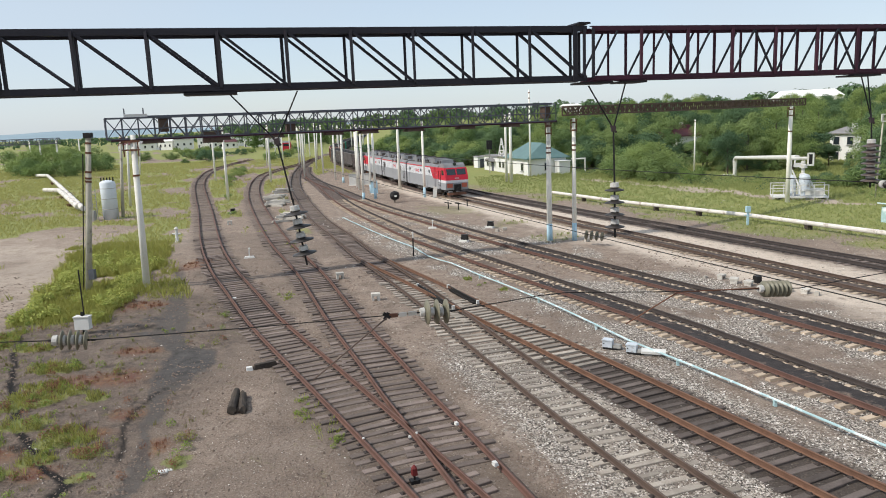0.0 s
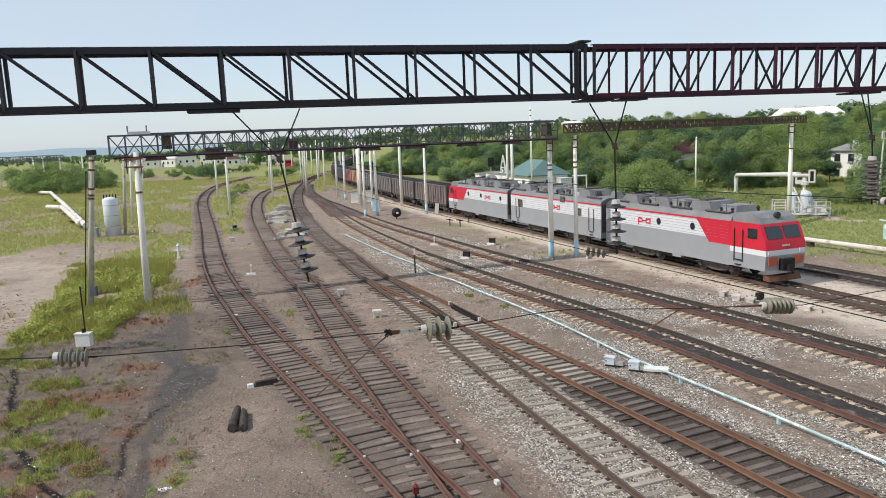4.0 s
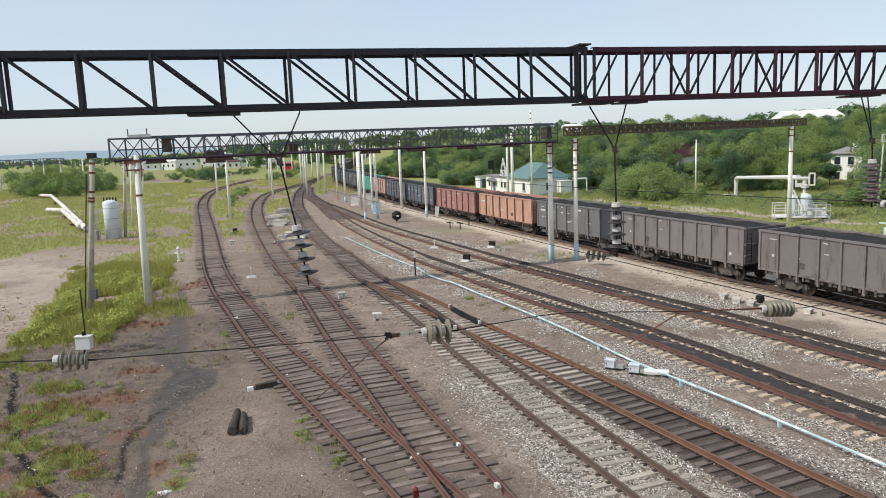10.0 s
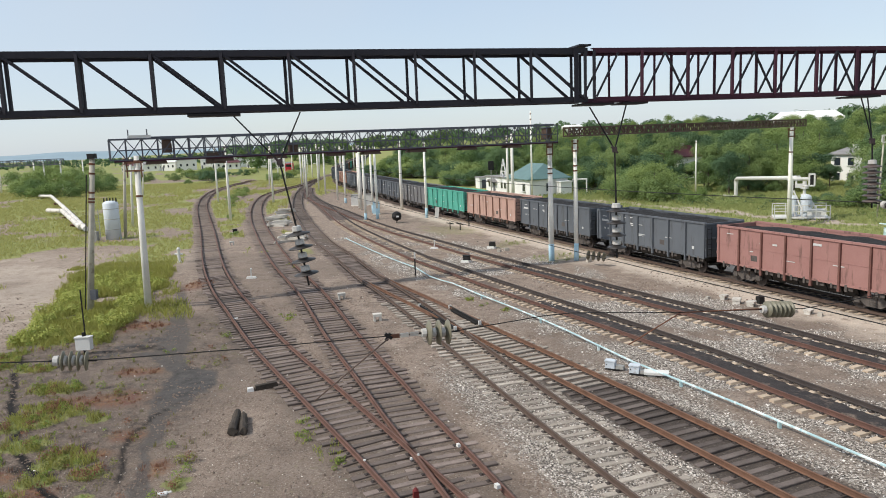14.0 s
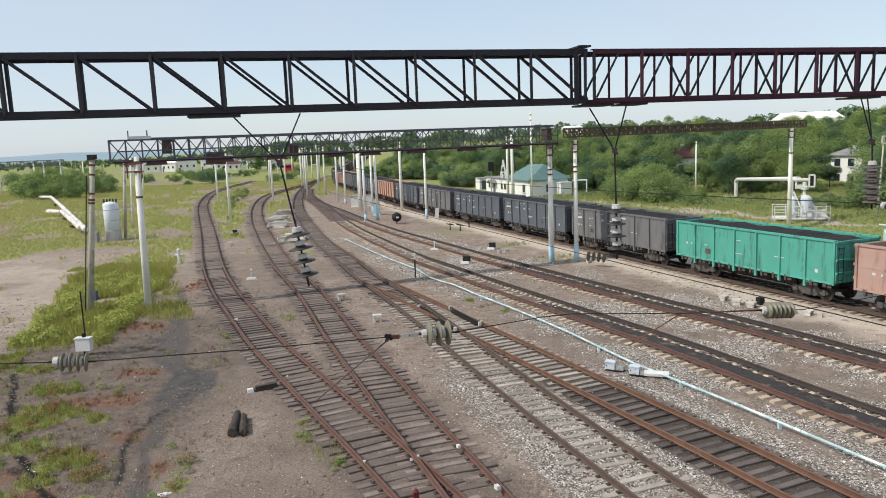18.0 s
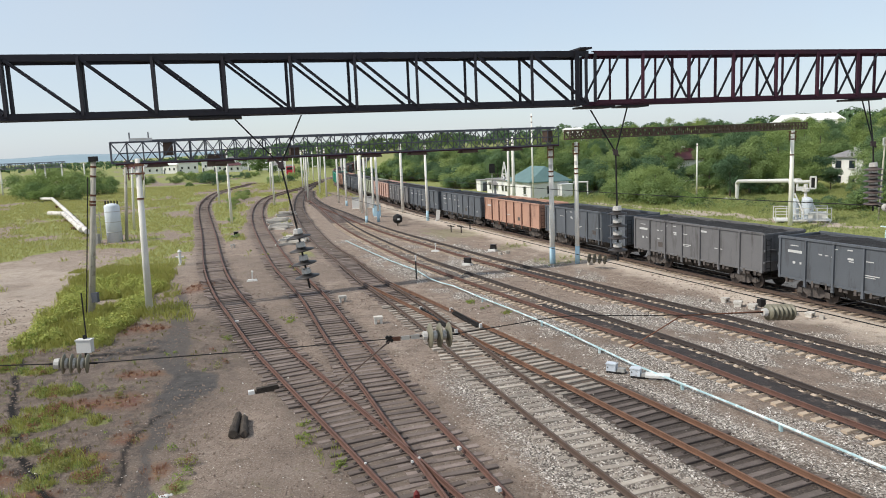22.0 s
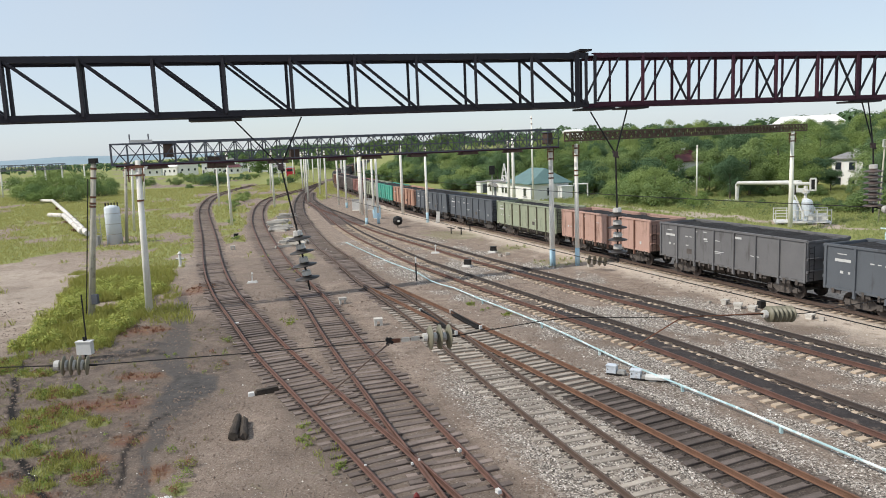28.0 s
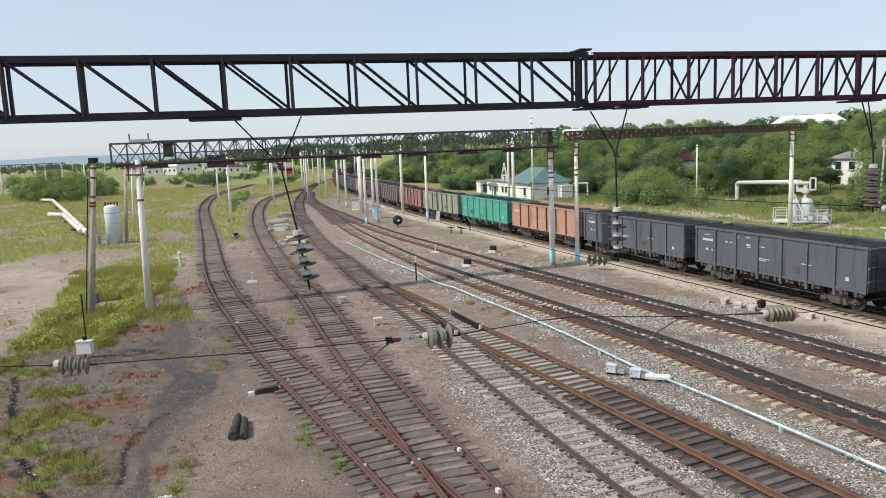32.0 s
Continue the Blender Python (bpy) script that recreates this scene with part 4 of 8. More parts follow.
FAR_POLES = ((-29.5, 100.1, 10.6, 0.2, 0, 0.0), (-43.4, 140.1, 10.5, 0.2, 0, 0), (-1.95, 93.7, 9.8, 0.19, 1.3, 0), (-8.5, 94.9, 9.5, 0.19, 1.4, 0), (-10.0, 94.2, 9.6, 0.18, 0.9, 0),
             (-5.85, 106.8, 10.2, 0.24, 0, 0), (-12.9, 113.7, 9.6, 0.22, 0, 0), (-9.85, 103.2, 9.4, 0.18, 1.2, 0), (-12.2, 109.5, 9.8, 0.22, 0, 0), (-18.9, 131.7, 9.8, 0.2, 0, 0), (-16.5, 124.2, 9.4, 0.19, 0.9, 0),
             (-27.7, 164.0, 10.5, 0.2, 0, 0), (-30.6, 131.2, 10.5, 0.2, 0, 0), (-42.2, 97.7, 9.4, 0.18, 0, 0.6), (-70.4, 170.3, 9.8, 0.2, 0, 0.8), (-26.0, 140.0, 10.0, 0.2, 0, 0), (-33.0, 175.0, 10, 0.2, 0, 0), (-36.5, 190.0, 10, 0.2, 0, 0),
             (-28.0, 205.0, 10, 0.2, 0, 0), (-45.0, 210.0, 10, 0.2, 0, 0), (-24.0, 150.0, 10, 0.2, 0, 0), (-20.0, 175.0, 10, 0.2, 0, 0), (11.05, 110.0, 10.6, 0.27, 0, 0), (10.55, 112.4, 10.4, 0.22, 0, 0), (15.1, 118.6, 14.2, 0.16, 0, 0))
MORE_POLES = ((-41, 232), (-53, 236), (-33.5, 243), (-49, 268), (-39, 292), (-58, 300), (-31, 262), (-46.5, 196), (-50, 215), (-25, 190), (-23, 222), (-52, 255), (-61, 262), (-36, 215))
FAR_POLES += tuple((x, y, 9.6 + 0.1 * (k % 5), 0.19, 0, 0.5 * (k % 3 == 1)) for k, (x, y) in enumerate(MORE_POLES))
for x, y, h, r, blue, lean in FAR_POLES:
    pole(x, y, h, r, (lean, 0), blue, 2, "distant grey concrete catenary pole" if not blue else "distant concrete pole with a pale blue foot")

# ---- the train ----
M["wheel"] = mat("wheel steel", (0.10, 0.08, 0.07), (0.045, 0.038, 0.035), 0.7, 0.4, 4, 40)
M["bogie"] = mat("dusty bogie iron", (0.15, 0.13, 0.118), (0.05, 0.044, 0.04), 0.85, 0.1, 3, 30, 0.4)
M["loco_grey"] = mat("loco grey paint", (0.33, 0.34, 0.355), (0.265, 0.27, 0.285), 0.45, 0, 0.6, 20, 0.1, 0.9)
M["loco_white"] = mat("loco pale paint", (0.72, 0.725, 0.74), (0.60, 0.605, 0.625), 0.45, 0, 0.6, 20, 0.1, 0.9)
M["loco_red"] = mat("loco red paint", (0.60, 0.024, 0.05), (0.50, 0.022, 0.042), 0.4, 0, 0.8, 20, 0.1, 0.9)
M["loco_roof"] = mat("loco roof paint", (0.27, 0.275, 0.285), (0.15, 0.15, 0.155), 0.7, 0, 0.8, 12, 0.3)
M["loco_orange"] = mat("faded orange paint", (0.50, 0.13, 0.08), (0.36, 0.09, 0.06), 0.5, 0, 1, 20, 0.1)
M["glass"] = mat("cab glass", (0.02, 0.03, 0.035), (0.015, 0.02, 0.025), 0.06, 0, 1, 5, 0.0, spec=0.8)
M["mark"] = mat("white stencil", (0.62, 0.62, 0.60), (0.45, 0.45, 0.44), 0.7, 0, 4, 30, 0.1)


def wheel_mesh():
    g = Geo()
    turn = Matrix.Rotation(math.pi / 2, 3, "X")
    g.lathe((0, 0, 0), [(0.10, 0.09), (0.14, 0.05), (0.36, 0.035), (0.42, 0.065), (0.475, 0.065), (0.48, -0.045), (0.50, -0.05), (0.50, -0.07), (0.40, -0.07), (0.12, -0.05)], 16, turn)
    return g.mesh("wheel", M["wheel"])


def bogie_mesh(base):
    """A cast side-frame bogie with springs and axle boxes, for one wheelbase."""
    g = Geo()
    for y in (-1.0, 1.0):
        h = base / 2
        g.prism([(-h - 0.3, 0.42), (-h - 0.22, 0.62), (-h + 0.25, 0.66), (-0.45, 0.86), (0.45, 0.86), (h - 0.25, 0.66), (h + 0.22, 0.62), (h + 0.3, 0.42), (h - 0.2, 0.42), (0.42, 0.22), (-0.42, 0.22), (-h + 0.2, 0.42)], y - 0.07, y + 0.07)
        for x in (-h, h):
            g.box((x, y, 0.5), (0.34, 0.26, 0.32), None, 0.85)
        for x in (-0.2, 0, 0.2):
            g.lathe((x, y, 0.3), [(0.09, 0), (0.1, 0.08), (0.085, 0.12), (0.1, 0.2), (0.085, 0.24), (0.09, 0.3)], 8)
    g.box((0, 0, 0.72), (0.42, 2.2, 0.24))
    for x in (-base / 2, base / 2):
        g.tube((x, -0.8, 0.48), (x, 0.8, 0.48), 0.08)
    return g.mesh("bogie", M["bogie"])


WHEEL, BOGIE, BOGIE_LONG = wheel_mesh(), bogie_mesh(1.85), bogie_mesh(2.9)


def add_bogie(parent, x, base, mesh):
    b = part("bogie", mesh, None, parent)
    b.location = (x, 0, 0)
    for dx in (-base / 2, base / 2):
        for y in (-0.79, 0.79):
            w = part("wheel", WHEEL, None, b)
            w.location = (dx, y, 0.48)
            if y < 0:
                w.rotation_euler = (0, 0, math.pi)


def coupler(parent, x, s):
    g = Geo()
    g.box((x - s * 0.3, 0, 1.02), (0.6, 0.22, 0.26)).box((x, 0.02, 1.04), (0.34, 0.42, 0.36), None, 0.8)
    g.tube((x - s * 0.4, 0.35, 0.95), (x + s * 0.05, 0.3, 0.62), 0.03)
    part("coupler", g, M["black"], parent)


def noise_mound(length, width, z0, rise, seed):
    """Coal heaped in a wagon."""
    g = Geo()
    nx, ny = 30, 8
    rnd = random.Random(seed)
    for i in range(nx + 1):
        for j in range(ny + 1):
            u, v = i / nx * 2 - 1, j / ny * 2 - 1
            edge = (1 - abs(u) ** 6) * (1 - abs(v) ** 4)
            g.v.append((u * length / 2, v * width / 2, z0 + rise * edge * (0.7 + 0.3 * math.sin(i * 0.9 + seed)) + rnd.uniform(-0.04, 0.04)))
    for i in range(nx):
        for j in range(ny):
            a = i * (ny + 1) + j
            g.f.append((a, a + 1, a + ny + 2, a + ny + 1))
    return g.mesh("coal_load", M["coal"])


LOAD = [noise_mound(12.6, 2.96, 3.43, 0.22, s) for s in (1, 5, 9)]


def gondola(label, paint, marks, seed, ribs=6, m=None, seam=True, post=None):
    """A four-axle open goods wagon: walls with posts, rim, hatches, load, frame, bogies. x is forward."""
    rnd = random.Random(seed)
    t = thing("gondola_wagon", label, "railway wagon", m, group="wagons of the goods train")
    half, w, z0, z1 = 6.36, 1.52, 1.22, 3.45
    for y in (-1, 1):
        g = Geo().box((0, y * w, (z0 + z1) / 2), (2 * half, 0.05, z1 - z0))
        if seam:
            g.box((0, y * (w + 0.03), 2.35), (2 * half, 0.025, 0.04))
        part("side_wall", g, paint, t)
        g = Geo().box((0, y * (w + 0.02), z1 + 0.02), (2 * half + 0.1, 0.14, 0.12))
        part("top_rim", g, paint, t)
        g = Geo().box((0, y * (w + 0.035), z0 - 0.02), (2 * half, 0.09, 0.12))
        part("side_sill", g, paint, t)
        for k in range(ribs + 2):
            x = -half + 0.09 + (2 * half - 0.18) * k / (ribs + 1) if 0 < k < ribs + 1 else (half - 0.07) * (-1 if k == 0 else 1)
            g = Geo()
            if 0 < k < ribs + 1:
                g.prism([(x - 0.055, z0 - 0.06), (x - 0.085, z0 - 0.40), (x + 0.085, z0 - 0.40), (x + 0.055, z0 - 0.06), (x + 0.055, z1 - 0.05), (x - 0.055, z1 - 0.05)], y * (w + 0.025), y * (w + 0.14))
            else:
                g.prism([(x - 0.07, z0 - 0.10), (x + 0.07, z0 - 0.10), (x + 0.07, z1 - 0.05), (x - 0.07, z1 - 0.05)], y * (w + 0.025), y * (w + 0.1))
            part("wall_post", g, (post or paint) if 0 < k < ribs + 1 else paint, t)
        g = Geo()
        for k in range(14):
            x = -half + 0.6 + (2 * half - 1.2) * k / 13
            if abs(abs(x) - 4.32) < 1.2 and k % 2:
                continue
            g.box((x, y * (w + 0.05), z0 - 0.16), (0.12 + 0.08 * rnd.random(), 0.07, 0.22 + 0.16 * rnd.random()))
            g.box((x + 0.1, y * (w - 0.05), z0 - 0.2), (0.5, 0.04, 0.2))
        tagged(part("hatch_latches", g, M["bogie"], t), kind="stuff")
    for x in (-1, 1):
        g = Geo().box((x * half, 0, (z0 + z1) / 2), (0.05, 2 * w, z1 - z0))
        part("end_wall", g, paint, t)
        for z in (1.75, 2.45, 3.42):
            part("end_rib", Geo().box((x * (half + 0.07), 0, z), (0.09, 2 * w + 0.1, 0.12)), paint, t)
        g = Geo()
        for z in (1.4, 1.75, 2.1, 2.45, 2.8, 3.1):
            g.bar((x * (half + 0.13), -w + 0.05, z), (x * (half + 0.13), -w + 0.4, z), 0.025)
        for y in (-w + 0.05, -w + 0.4):
            g.bar((x * (half + 0.13), y, 1.2), (x * (half + 0.13), y, 3.2), 0.025)
        part("ladder", g, M["black"], t)
        coupler(t, x * 6.86, x)
        add_bogie(t, x * 4.32, 1.85, BOGIE)
    load = part("coal_load", LOAD[seed % 3], None, t, "black coal load")
    load.location.z -= 0.2 if post else 0.1                      # the rusty wagons are filled less
    g = Geo().box((0, 0, 1.06), (13.0, 0.5, 0.34)).box((0, 0, 1.18), (12.6, 2.9, 0.08))
    for x in (-2.6, -1.3, 0, 1.3, 2.6):
        g.box((x, 0, 1.05), (0.12, 2.8, 0.2))
    g.tube((-1.6, 0.5, 0.85), (-0.6, 0.5, 0.85), 0.2).tube((0.3, -0.4, 0.9), (1.2, -0.4, 0.9), 0.16)
    part("underframe", g, M["black"], t)
    # floor hatches, black and hung extra low to build the shade under the wagon
    for y in (-1, 1):
        g = Geo()
        for k in range(7):
            x = -2.94 + 0.98 * k
            g.box((x, y * 1.02, 0.86), (0.9, 0.08, 0.8), Matrix.Rotation(-y * 0.5, 3, "X"))
        tagged(part("floor_hatches", g, M["black"], t, "black floor hatches hung low as shade under the wagon"), kind="stuff")
    if marks:
        for y in (-1, 1):
            g = Geo()
            f = y * (w + 0.045)
            for x, z, a, b in ((5.3, 3.05, 0.55, 0.05), (5.25, 2.72, 0.95, 0.15), (5.3, 2.1, 0.18, 0.14), (4.85, 2.1, 0.12, 0.12), (3.55, 2.75, 0.22, 0.07), (3.15, 2.75, 0.2, 0.05), (2.75, 2.72, 0.22, 0.05), (3.5, 2.15, 0.25, 0.06), (2.6, 3.15, 0.22, 0.05),
                               (1.75, 3.2, 0.3, 0.06), (1.7, 2.75, 0.34, 0.1), (1.65, 2.62, 0.3, 0.05), (0.6, 2.75, 0.42, 0.05), (0.45, 2.05, 0.85, 0.05), (0.55, 1.95, 0.6, 0.04), (-1.15, 3.12, 0.7, 0.13), (-2.6, 2.15, 0.7, 0.05), (-5.2, 1.75, 0.2, 0.2)):
                if rnd.random() < marks:
                    g.box((x * y, f, z), (a, 0.008, b))
            if g.v:
                tagged(part("stencil_marks", g, M["mark"], t, "white stencilled bars"), kind="stuff")
    g = Geo().box((1.9 if seed % 2 else -3.3, -w - 0.03, 1.75), (0.5, 0.012, 0.34))
    part("plate", g, M["bogie"], t)
    return t


def paint(name, base, base2, dirt):
    return mat(name, base, base2, 0.75, 0, 0.9, 14, 0.3, 0.7, dirt=dirt, dirt_at=0.53, bump_d=0.01, piece=0.06, streak=(3.2, 1.0, 0.55))


PAINTS = {
    "brown": ("dark brown open goods wagon with coal", paint("dark brown wagon paint", (0.215, 0.178, 0.168), (0.155, 0.123, 0.117), (0.08, 0.065, 0.062)), 0.15, 12, False, None),
    "greybrown": ("grey-brown open goods wagon with coal", paint("grey brown wagon paint", (0.205, 0.182, 0.174), (0.155, 0.136, 0.13), (0.10, 0.088, 0.083)), 0.3, 8, False, None),
    "grey": ("dark grey open goods wagon with white marks", paint("dark grey wagon paint", (0.17, 0.167, 0.17), (0.132, 0.13, 0.132), (0.09, 0.085, 0.084)), 0.9, 6, False, None),
    "slate": ("blue-grey open goods wagon with white marks", paint("slate wagon paint", (0.122, 0.133, 0.148), (0.097, 0.107, 0.12), (0.075, 0.077, 0.082)), 0.9, 6, False, None),
    "orange": ("faded orange-brown open goods wagon with coal", paint("faded orange wagon paint", (0.50, 0.305, 0.225), (0.405, 0.23, 0.165), (0.24, 0.14, 0.108)), 0.35, 6, True, (0.20, 0.11, 0.085)),
    "red": ("red-brown open goods wagon with rusty streaks", paint("red brown wagon paint", (0.365, 0.198, 0.175), (0.28, 0.14, 0.122), (0.14, 0.08, 0.068)), 0.3, 6, True, (0.20, 0.095, 0.078)),
    "pink": ("chalky pink-brown open goods wagon with coal", paint("chalky pink wagon paint", (0.475, 0.312, 0.258), (0.395, 0.248, 0.20), (0.235, 0.15, 0.12)), 0.25, 6, True, (0.24, 0.14, 0.105)),
    "green": ("bright green open goods wagon with coal", paint("green wagon paint", (0.10, 0.40, 0.31), (0.08, 0.33, 0.25), (0.06, 0.16, 0.125)), 0.5, 6, False, None),
    "olive": ("pale olive open goods wagon with coal", paint("olive wagon paint", (0.32, 0.35, 0.255), (0.26, 0.285, 0.205), (0.13, 0.13, 0.10)), 0.4, 6, True, (0.15, 0.14, 0.10)),
}
ORDER = ("brown greybrown greybrown grey orange red slate slate pink green grey slate slate grey slate orange slate slate grey pink olive slate slate orange green "
         "olive red greybrown brown pink slate grey red slate brown grey slate orange grey slate red greybrown slate grey slate brown slate grey pink slate").split()
WAGONS = []
first = {}
for k, colour in enumerate(ORDER):
    if colour not in first:
        label, m, marks, ribs, seam, tone = PAINTS[colour]
        rusty = tone and mat("rusty wagon post", tone, tuple(0.6 * c for c in tone), 0.85, 0, 2, 20, 0.3)
        first[colour] = gondola(label, m, marks, k + 3, ribs, None, seam, rusty)
        WAGONS.append(first[colour])
    else:
        WAGONS.append(copy_thing(first[colour], pose(0, 0, 0)))


def loco_section(kind, m=None):
    """One section of the electric locomotive: x forward; kind is front, middle or rear (its cab looks back)."""
    s = {"front": 1, "middle": 0, "rear": -1}[kind]
    t = thing("locomotive_section", "red, white and grey electric locomotive %s" % ("section with a cab" if s else "middle section"), "locomotive", m, group="sections of the locomotive")
    h, w = 8.35, 1.52
    x0, x1 = (-h, h) if not s else ((-h, h - 2.9) if s > 0 else (-h + 2.9, h))
    part("lower_body", Geo().box(((x0 + x1) / 2, 0, 1.61), (x1 - x0, 2 * w, 1.58)), M["loco_grey"], t)
    part("upper_body", Geo().box(((x0 + x1) / 2, 0, 3.0), (x1 - x0, 2 * w - 0.01, 1.2)), M["loco_white"], t)
    g = Geo()
    for z in np.arange(2.5, 3.45, 0.19):
        for y in (-1, 1):
            g.box(((x0 + x1) / 2, y * (w + 0.002), z), (x1 - x0 - 0.3, 0.02, 0.018))
    part("side_seams", g, M["loco_grey"], t)
    for y in (-1, 1):
        part("stripe", Geo().box(((x0 + x1) / 2, y * (w + 0.004), 3.56), (x1 - x0, 0.02, 0.12)), M["loco_red"], t, "red stripe")
    roof = Geo()
    for xa, xb in ((x0, x1),):
        n = len(roof.v)
        for x in (xa, xb):
            for y, z in ((-w, 3.6), (-w + 0.15, 3.85), (-0.8, 4.08), (0.8, 4.08), (w - 0.15, 3.85), (w, 3.6)):
                roof.v.append((x, y, z))
        roof.f += [tuple(n + i for i in (j, j + 1, j + 7, j + 6)) for j in range(5)] + [(n, n + 5, n + 11, n + 6), tuple(n + i for i in range(6)), tuple(n + i for i in range(11, 5, -1))]
    part("roof", roof, M["loco_roof"], t)
    rnd = random.Random(kind)
    for x in (-5.6, -3.0, -0.6, 1.9, 4.4):
        if x0 + 0.8 < x < x1 - 0.5:
            part("roof_box", Geo().box((x, 0, 4.28), (rnd.uniform(1.2, 1.9), 1.7, 0.42), None, 0.85), M["loco_roof"], t, "grey roof hatch")
            g = Geo()
            for y in (-0.9, 0.9):
                for dx in (-0.5, 0.5):
                    g.lathe((x + dx, y, 4.05), [(0.07, 0), (0.1, 0.1), (0.06, 0.14), (0.1, 0.24), (0.05, 0.32)], 8)
            tagged(part("roof_insulators", g, M["rust_dark"], t, "dark roof insulators"), kind="stuff")
    for k in range(9):
        x = x0 + 0.9 + (x1 - x0 - 1.6) * k / 8
        a = rnd.uniform(0.4, 1.0)
        part("roof_gear", Geo().box((x, rnd.uniform(-0.9, 0.9), 4.12 + a * 0.2), (a, rnd.uniform(0.3, 0.8), a * 0.5), Matrix.Rotation(rnd.uniform(-0.1, 0.1), 3, "Z"), 0.8), M["bogie"] if k % 2 else M["loco_roof"], t, "dark roof gear")
        part("roof_bushing", Geo().lathe((x + 0.3, rnd.choice((-1.05, 1.05)), 4.0), [(0.09, 0), (0.13, 0.1), (0.07, 0.15), (0.12, 0.26), (0.05, 0.4)], 8), M["mark"] if k % 3 == 0 else M["rust_dark"], t, "roof bushing")
    for x in (() if s else (0.0, 2.2)):
        for y in (-1, 1):
            part("louvre", Geo().box((x, y * (w + 0.02), 3.66), (0.75, 0.06, 0.5)), M["bogie"], t, "dark roof-edge louvre")
    for x, size in ((x0 + 2.6, 2.2), (x0 + 6.4, 1.9), (x1 - 3.4, 2.4)):
        part("roof_fairing", Geo().prism([(x - size / 2, 3.9), (x + size / 2, 3.9), (x + size / 2 - 0.3, 4.62), (x - size / 2 + 0.55, 4.62)], -1.05, 1.05), M["loco_roof"], t, "grey sloped roof fairing")
        part("resistor", Geo().prism([(x - 0.3, 4.62), (x + 0.3, 4.62), (x + 0.25, 4.75), (x - 0.25, 4.75)], -0.8, 0.8), M["bogie"], t)
    for k in range(4):
        x = x0 + 1.5 + (x1 - x0 - 3.0) * k / 3
        part("cable_duct", Geo().tube((x - 1.2, -1.12, 4.06), (x + 1.0, -1.12, 4.06), 0.07), M["bogie"], t)
    g = Geo()
    for y in (-0.95, 0.95):
        g.bar((x0 + 0.5, y, 4.62), (x1 - 0.4, y, 4.62), 0.03)
        for x in np.arange(x0 + 0.8, x1, 2.4):
            g.bar((x, y, 4.05), (x, y, 4.62), 0.04)
    part("roof_busbar", g, M["steel_far"], t, "dark roof busbar")
    px = -4.6 * (s or 1)
    g = Geo()
    for y in (-0.55, 0.55):
        g.bar((px - 0.9, y, 4.35), (px + 0.9, y * 0.9, 4.55), 0.05).bar((px + 0.9, y * 0.9, 4.55), (px - 0.8, y * 0.8, 4.75), 0.04)
    for x in (px - 0.9, px - 0.6):
        g.bar((x, -0.85, 4.78), (x, 0.85, 4.78), 0.05)
    part("pantograph", g, M["black"], t, "folded dark pantograph")
    for x, z, a, b in (() if s else ((-6.2, 2.75, 1.0, 0.75), (5.0, 2.75, 0.7, 0.65))):
        for y in (-1, 1):
            g = Geo().box((x, y * (w + 0.012), z), (a, 0.03, b))
            for q in range(4):
                g.box((x, y * (w + 0.03), z - 0.2 + q * 0.13), (a - 0.06, 0.02, 0.03))
            part("side_vent", g, M["bogie"], t, "square grilled vent")
    # logo as plain red bars
    lx = -3.4 * s if s else 0.9
    for y in (-1, 1):
        g = Geo()
        for dx, dz, a, b in ((-0.62, -0.06, 0.11, 0.5), (-0.42, 0.14, 0.36, 0.1), (-0.42, -0.1, 0.36, 0.1), (-0.2, 0.02, 0.1, 0.3), (0.05, 0.0, 0.36, 0.12), (0.3, 0.0, 0.1, 0.38), (0.52, 0.14, 0.4, 0.1), (0.52, -0.14, 0.4, 0.1), (0.76, 0.02, 0.1, 0.46)):
            g.box((lx + dx, y * (w + 0.014), 2.85 + dz), (a, 0.012, b))
        part("emblem", g, M["loco_red"], t, "red emblem bars")
    for x in ((x0 + 1.6, x1 - 1.4) if not s else ()):
        for y in (-1, 1):
            g = Geo().bar((x - 0.36, y * (w + 0.05), 1.3), (x - 0.36, y * (w + 0.05), 3.2), 0.04).bar((x + 0.36, y * (w + 0.05), 1.3), (x + 0.36, y * (w + 0.05), 3.2), 0.04)
            for z in (0.75, 1.0, 1.25):
                g.box((x, y * (w + 0.02), z), (0.45, 0.14, 0.05))
            part("door_handrail", g, M["black"], t, "dark handrails and steps")
    for x in (-3.7, 3.7):
        add_bogie(t, x, 2.9, BOGIE_LONG)
    g = Geo().box((0, 0, 0.8), (3.6, 2.5, 0.5)).box((0, 0, 1.0), (2 * h - 0.4, 1.2, 0.3))
    part("underframe", g, M["black"], t)
    part("battery_box", Geo().box((0.3, -1.36, 0.85), (0.9, 0.24, 0.4)), M["loco_grey"], t, "grey battery box")
    for e in (-1, 1):
        coupler(t, e * (h + 0.36), e)
        if e != s:
            part("gangway", Geo().box((e * (h + 0.1), 0, 2.5), (0.22, 1.5, 2.5)).box((e * (h + 0.02), 0, 2.45), (0.1, 2.9, 2.3)), M["bogie"], t, "grey gangway bellows")
    if s:
        # the cab: raked windscreen above a bluff nose
        c = h - 2.9
        def cab(outline, a, b, name, m2, label=""):
            g = Geo().prism([(s * x, z) for x, z in outline], -a, b)
            return part(name, g, m2, t, label)
        cab([(c, 0.86), (h - 0.04, 0.86), (h + 0.02, 1.75), (c, 1.75)], w, w, "cab_skirt", M["loco_grey"])
        cab([(c, 1.75), (h + 0.02, 1.75), (h + 0.04, 2.08), (c, 2.08)], w + 0.004, w + 0.004, "cab_band", M["loco_white"])
